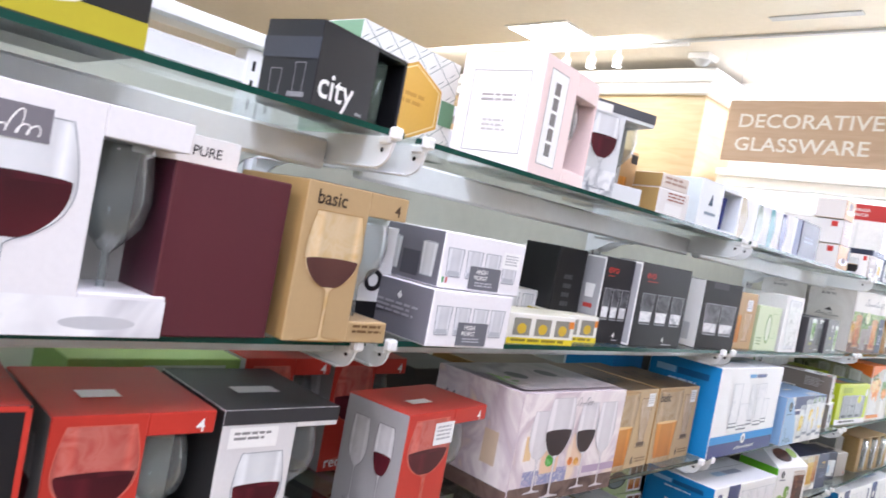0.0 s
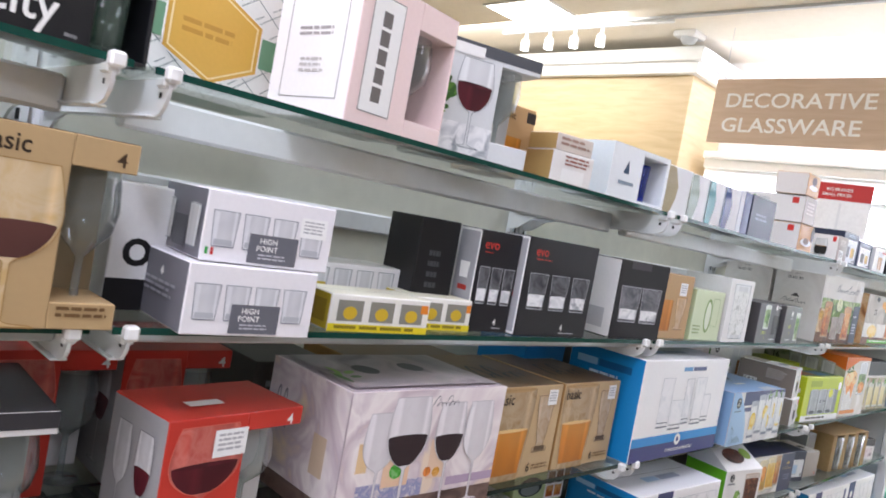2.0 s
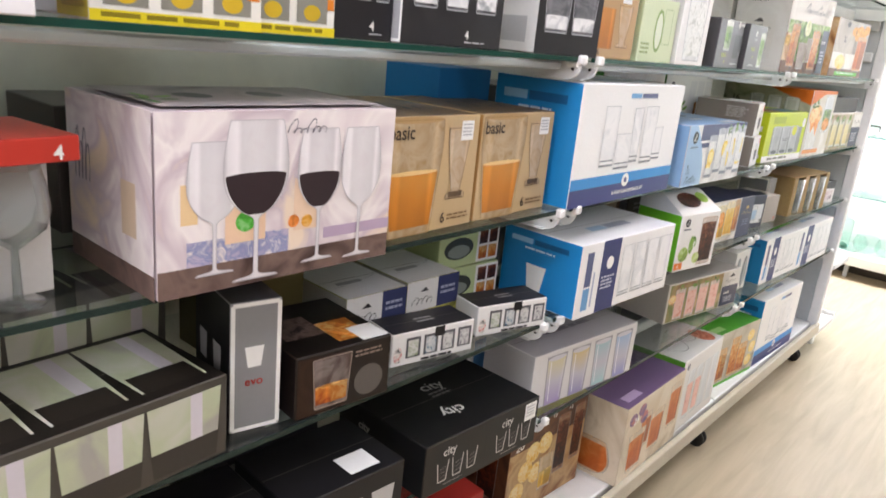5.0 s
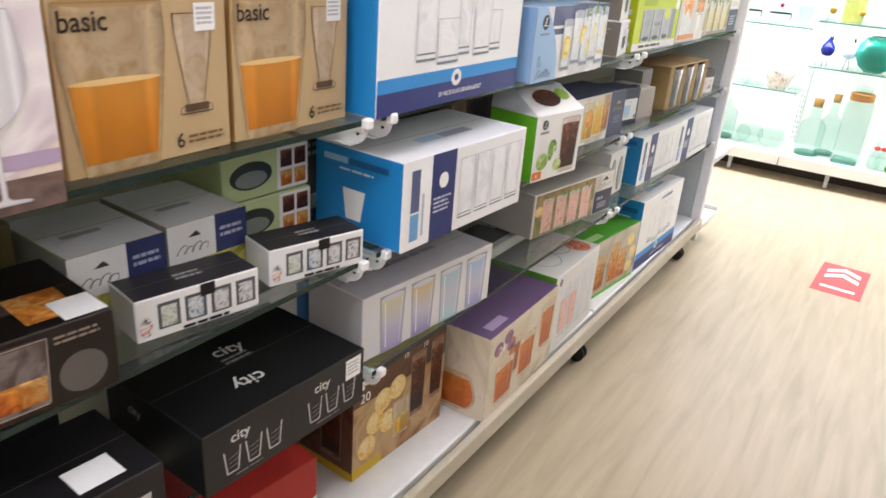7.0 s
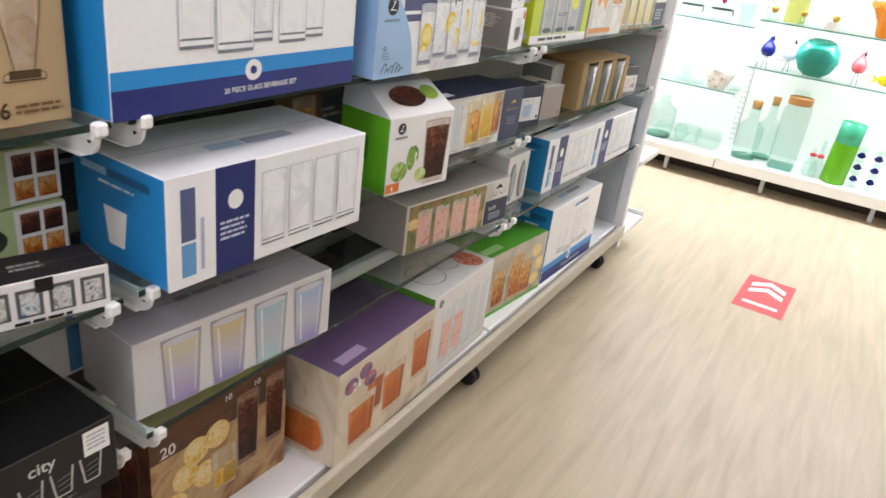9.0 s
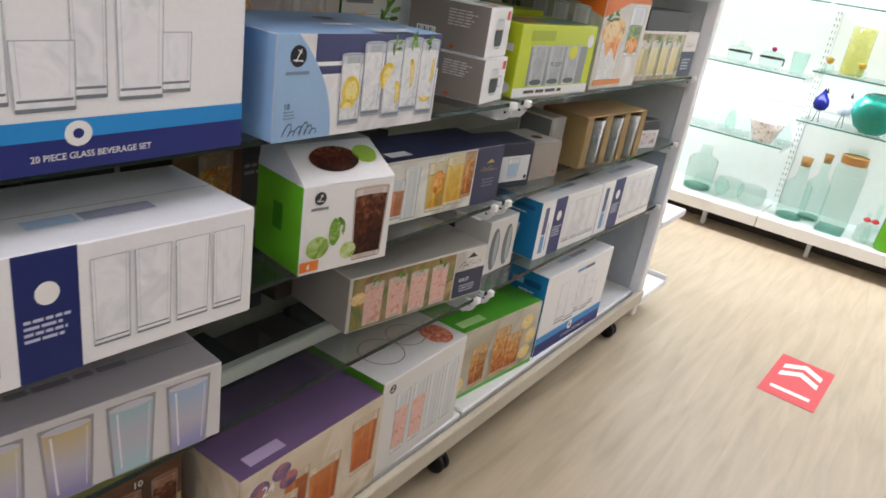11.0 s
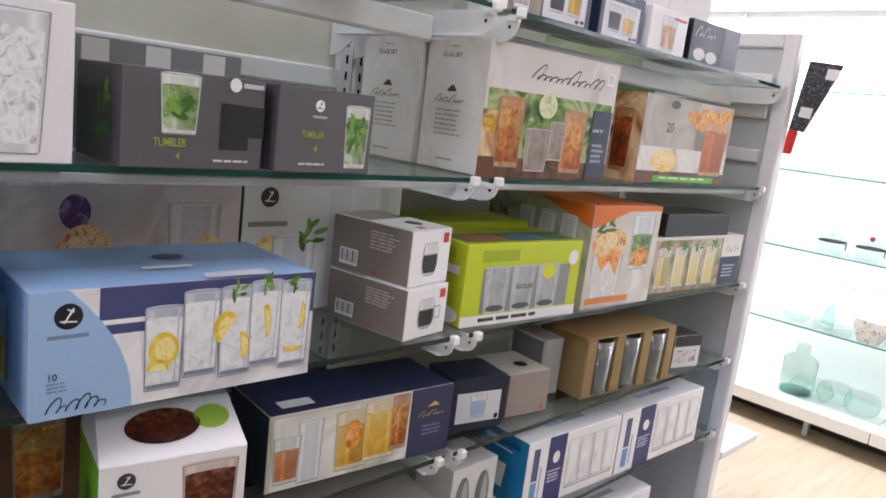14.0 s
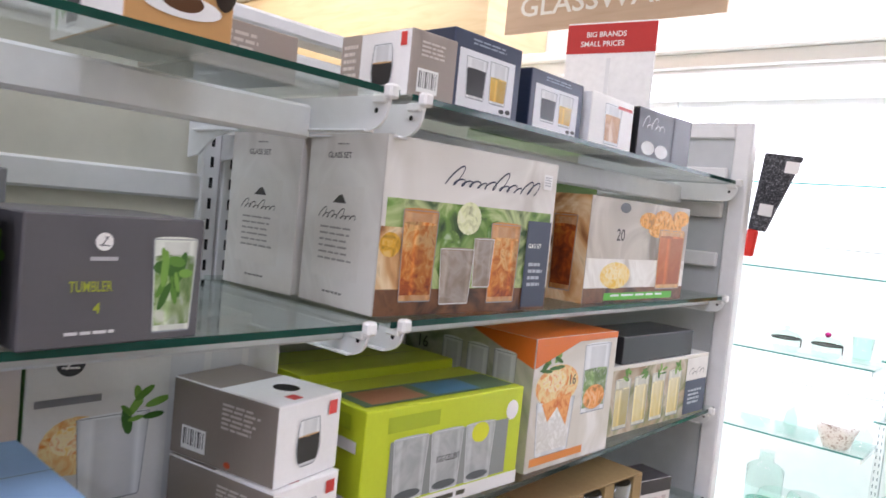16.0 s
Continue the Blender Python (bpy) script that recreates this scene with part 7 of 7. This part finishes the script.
def bottle(x, y, z, h, r, sq=False, cork=True, neck=0.35, mat=AQUA, label="tall clear glass bottle with cork stopper"):
    o = thing("glass_bottle", label, "bottle", pose(x, y, z, 0, 0, 45 if sq else 0), "glassware on the lit wall")
    b = h * (1 - neck)
    part("vessel", lathe([(r * 0.96, 0), (r, 0.01), (r, b * 0.92), (r * 0.8, b), (r * 0.4, b + h * neck * 0.25), (r * 0.38, h), (r * 0.45, h)], 4 if sq else 22), mat, o)
    part("base", lathe([(r * 0.9, 0.004), (r * 0.9, 0.022), (0.001, 0.02)], 4 if sq else 22), clear("aqua_thick", "D2F4EC", 0.03, 1.1, 0.08, "B8ECE2"), o)
    if cork:
        part("cork", lathe([(r * 0.34, h - 0.02), (r * 0.4, h + 0.03), (0.001, h + 0.03)], 14), CORK, o)


bottle(-0.56, 6.16, 0.165, 0.33, 0.075)
bottle(-0.47, 6.26, 0.165, 0.36, 0.06)
bottle(-1.12, 6.2, 0.165, 0.27, 0.085, cork=False, neck=0.25, label="squat clear glass jug on the base deck")
o = thing("square_bottle", "tall square aqua glass bottle with rope at its neck", "bottle", pose(-0.33, 6.13, 0.165, 0, 0, 45))
part("vessel", lathe([(0.1, 0), (0.105, 0.01), (0.105, 0.36), (0.09, 0.385), (0.06, 0.39), (0.06, 0.47), (0.065, 0.475)], 4), AQUA, o)
part("base", lathe([(0.095, 0.004), (0.095, 0.025), (0.001, 0.022)], 4), MATS["aqua_thick"], o)
bm = bmesh.new()
for k in range(5):
    lathe([(0.064, 0.392 + k * 0.009), (0.07, 0.3965 + k * 0.009), (0.064, 0.401 + k * 0.009)], 16, bm=bm)
part("rope", bm, CORK, o, "wound natural rope")
part("tag", lathe([(0.001, -0.001), (0.012, 0), (0.001, 0.002)], 14, (-0.02, -0.08, 0.33)), OFFW, o)
for dx, dy in ((0, 0), (0.14, -0.02)):
    o = vase("glass_bowl", "low clear glass bowl on the base deck", -0.93 + dx, 6.2 + dy, 0.165, [(0.03, 0), (0.07, 0.02), (0.085, 0.06), (0.075, 0.1), (0.06, 0.115)], AQUA, "bowl")
# two-tone green vase
o = thing("tall_vase", "tall cylinder vase fading from teal to bright green", "vase", pose(-0.035, 6.1, 0.165, 0, 3, 0))
part("lower_body", lathe([(0.062, 0), (0.068, 0.01), (0.068, 0.2), (0.067, 0.24)], 26), clear("leaf_green_glass", "7CC81E", 0.04, 1.45, 0.75, "6CC21A"), o)
part("upper_body", lathe([(0.067, 0.241), (0.066, 0.36), (0.062, 0.36), (0.06, 0.25)], 26), clear("mint_glass", "5CC8A4", 0.04, 1.45, 0.7, "4CC49C"), o)
for x, hgt in ((-0.17, 0.16), (-0.13, 0.22)):
    o = vase("bud_vase", "small clear bud vase with red flower", x, 6.12, 0.165, [(0.03, 0), (0.042, 0.02), (0.035, 0.08), (0.012, 0.11), (0.01, hgt), (0.014, hgt + 0.005)], AQUA)
    part("flower", lathe([(0.001, 0), (0.02, 0.008), (0.018, 0.02), (0.001, 0.028)], 12, (0, -0.03, 0.12)), card("D8444E"), o, "red glass flower")
for x in (0.07, 0.16):
    o = thing("striped_candlestick", "clear and blue striped glass candlestick", "candlestick", pose(x, 6.1, 0.165))
    for k in range(7):
        part("bead", lathe([(0.012, k * 0.035), (0.026, k * 0.035 + 0.012), (0.012, k * 0.035 + 0.03)], 14), COBALT if k % 2 else AQUA, o)
o = vase("patterned_cup", "small white cup with brown leaf pattern", -0.83, 6.18, 0.545, [(0.05, 0), (0.06, 0.012), (0.08, 0.07), (0.105, 0.125), (0.098, 0.125), (0.055, 0.014)], photo("leaf_pattern", ("EDEAE4", "F2F0EC", "A58A7A"), 60), "cup")
vase("clear_carafe", "small clear glass carafe", -0.98, 6.2, 0.545, [(0.06, 0), (0.085, 0.05), (0.075, 0.11), (0.03, 0.15), (0.026, 0.2), (0.034, 0.21)], AQUA, "carafe")
vase("clear_carafe", "clear glass bottle with narrow neck", -0.735, 6.25, 0.545, [(0.04, 0), (0.042, 0.06), (0.015, 0.11), (0.015, 0.17), (0.02, 0.175)], AQUA, "carafe")
vase("clear_carafe", "clear glass vase with pale tint", -1.06, 6.22, 0.545, [(0.045, 0), (0.05, 0.07), (0.03, 0.12), (0.035, 0.14)], AQUA, "carafe")
vase("pale_yellow_vase", "tall pale yellow glass vase", -0.52, 6.3, 0.99, [(0.055, 0), (0.06, 0.01), (0.06, 0.25), (0.055, 0.25)], YEL)
for x, w in ((-0.62, 0.03), (-0.46, 0.026), (-0.29, 0.024)):
    o = vase("perfume_bottle", "small clear scent bottle with gold stopper", x, 6.16, 0.99, [(0.026, 0), (0.032, 0.012), (0.028, 0.035), (0.01, 0.045)], AQUA, "bottle")
    part("stopper", lathe([(0.008, 0.045), (0.018, 0.055), (0.02, 0.075), (0.001, 0.08)], 12), surface("brass", "C9A24A", 0.3, metal=0.8), o, "gold stopper")
part("card", block(-0.03, -0.05, 0, 0.03, -0.048, 0.045), OFFW, thing("price_card", "small white price card on glass shelf", "card", pose(-0.3, 6.16, 0.99)))


def frill_vase(x, z, mat, label):
    o = thing("frilled_vase", label, "vase", pose(x, 6.2, z))
    bm, rings = bmesh.new(), []
    for r, h in ((0.05, 0), (0.06, 0.01), (0.07, 0.08), (0.095, 0.15), (0.11, 0.17)):
        rings.append([bm.verts.new(((r * (1 + 0.18 * (h / 0.17) ** 2 * math.sin(8 * a))) * math.cos(a), (r * (1 + 0.18 * (h / 0.17) ** 2 * math.sin(8 * a))) * math.sin(a), h + 0.02 * (h / 0.17) ** 2 * math.cos(8 * a))) for a in [2 * math.pi * i / 48 for i in range(48)]])
    for p, q in zip(rings, rings[1:]):
        for i in range(48):
            bm.faces.new((p[i], p[(i + 1) % 48], q[(i + 1) % 48], q[i])).smooth = True
    bm.faces.new(rings[0][::-1])
    part("vessel", bm, mat, o)


frill_vase(-0.02, 0.99, AMBG, "amber frilled glass vase")
frill_vase(-0.27, 1.74, clear("honey_glass", "EBD2A0", 0.04, 1.45, 0.4, "E2C083"), "honey coloured frilled glass bowl")
vase("glass_dome", "clear glass dome with pink knob", -0.16, 6.2, 1.34, [(0.08, 0), (0.082, 0.05), (0.05, 0.09), (0.001, 0.1)], AQUA, "dome")
part("stem", block(-0.09, -0.01, 0, 0.09, 0.01, 0.006, bevel=0.002), AQUA, thing("glass_tray", "thin clear glass tray", "tray", pose(-1.0, 6.2, 0.94)))
for x in (-1.1, -0.92):
    o = vase("lidded_jar", "clear glass jar with dark wire handle and a small knob", x, 6.2, 0.946, [(0.05, 0), (0.062, 0.02), (0.064, 0.06), (0.068, 0.064), (0.05, 0.085), (0.006, 0.095)], AQUA, "jar")
    part("wire", lathe([(0.066, 0.056), (0.07, 0.059), (0.066, 0.062)], 24), DKMETAL, o, "dark wire band")
    part("handle", block(0.065, -0.003, 0.022, 0.07, 0.003, 0.06, bevel=0.001), DKMETAL, o)
    part("knob", lathe([(0.006, 0.094), (0.014, 0.104), (0.012, 0.114), (0.001, 0.118)], 12), clear("magenta_glass", "D85AA0", 0.04, 1.45, 0.6, "C83A88") if x > -1 else AQUA, o, "small glass knob")
vase("glass_jug", "round clear glass jug with short neck", -1.2, 6.22, 0.545, [(0.04, 0), (0.07, 0.03), (0.072, 0.09), (0.035, 0.13), (0.04, 0.15)], AQUA, "jug")
vase("clear_tumbler", "plain clear glass tumbler on a glass shelf", -0.78, 6.24, 0.94, [(0.035, 0), (0.037, 0.01), (0.045, 0.12), (0.042, 0.12), (0.034, 0.014)], AQUA, "glass")
vase("glass_bowl", "low clear glass bowl on the base deck", -1.02, 6.12, 0.165, [(0.04, 0), (0.09, 0.03), (0.11, 0.07), (0.09, 0.11), (0.085, 0.115)], AQUA, "bowl")
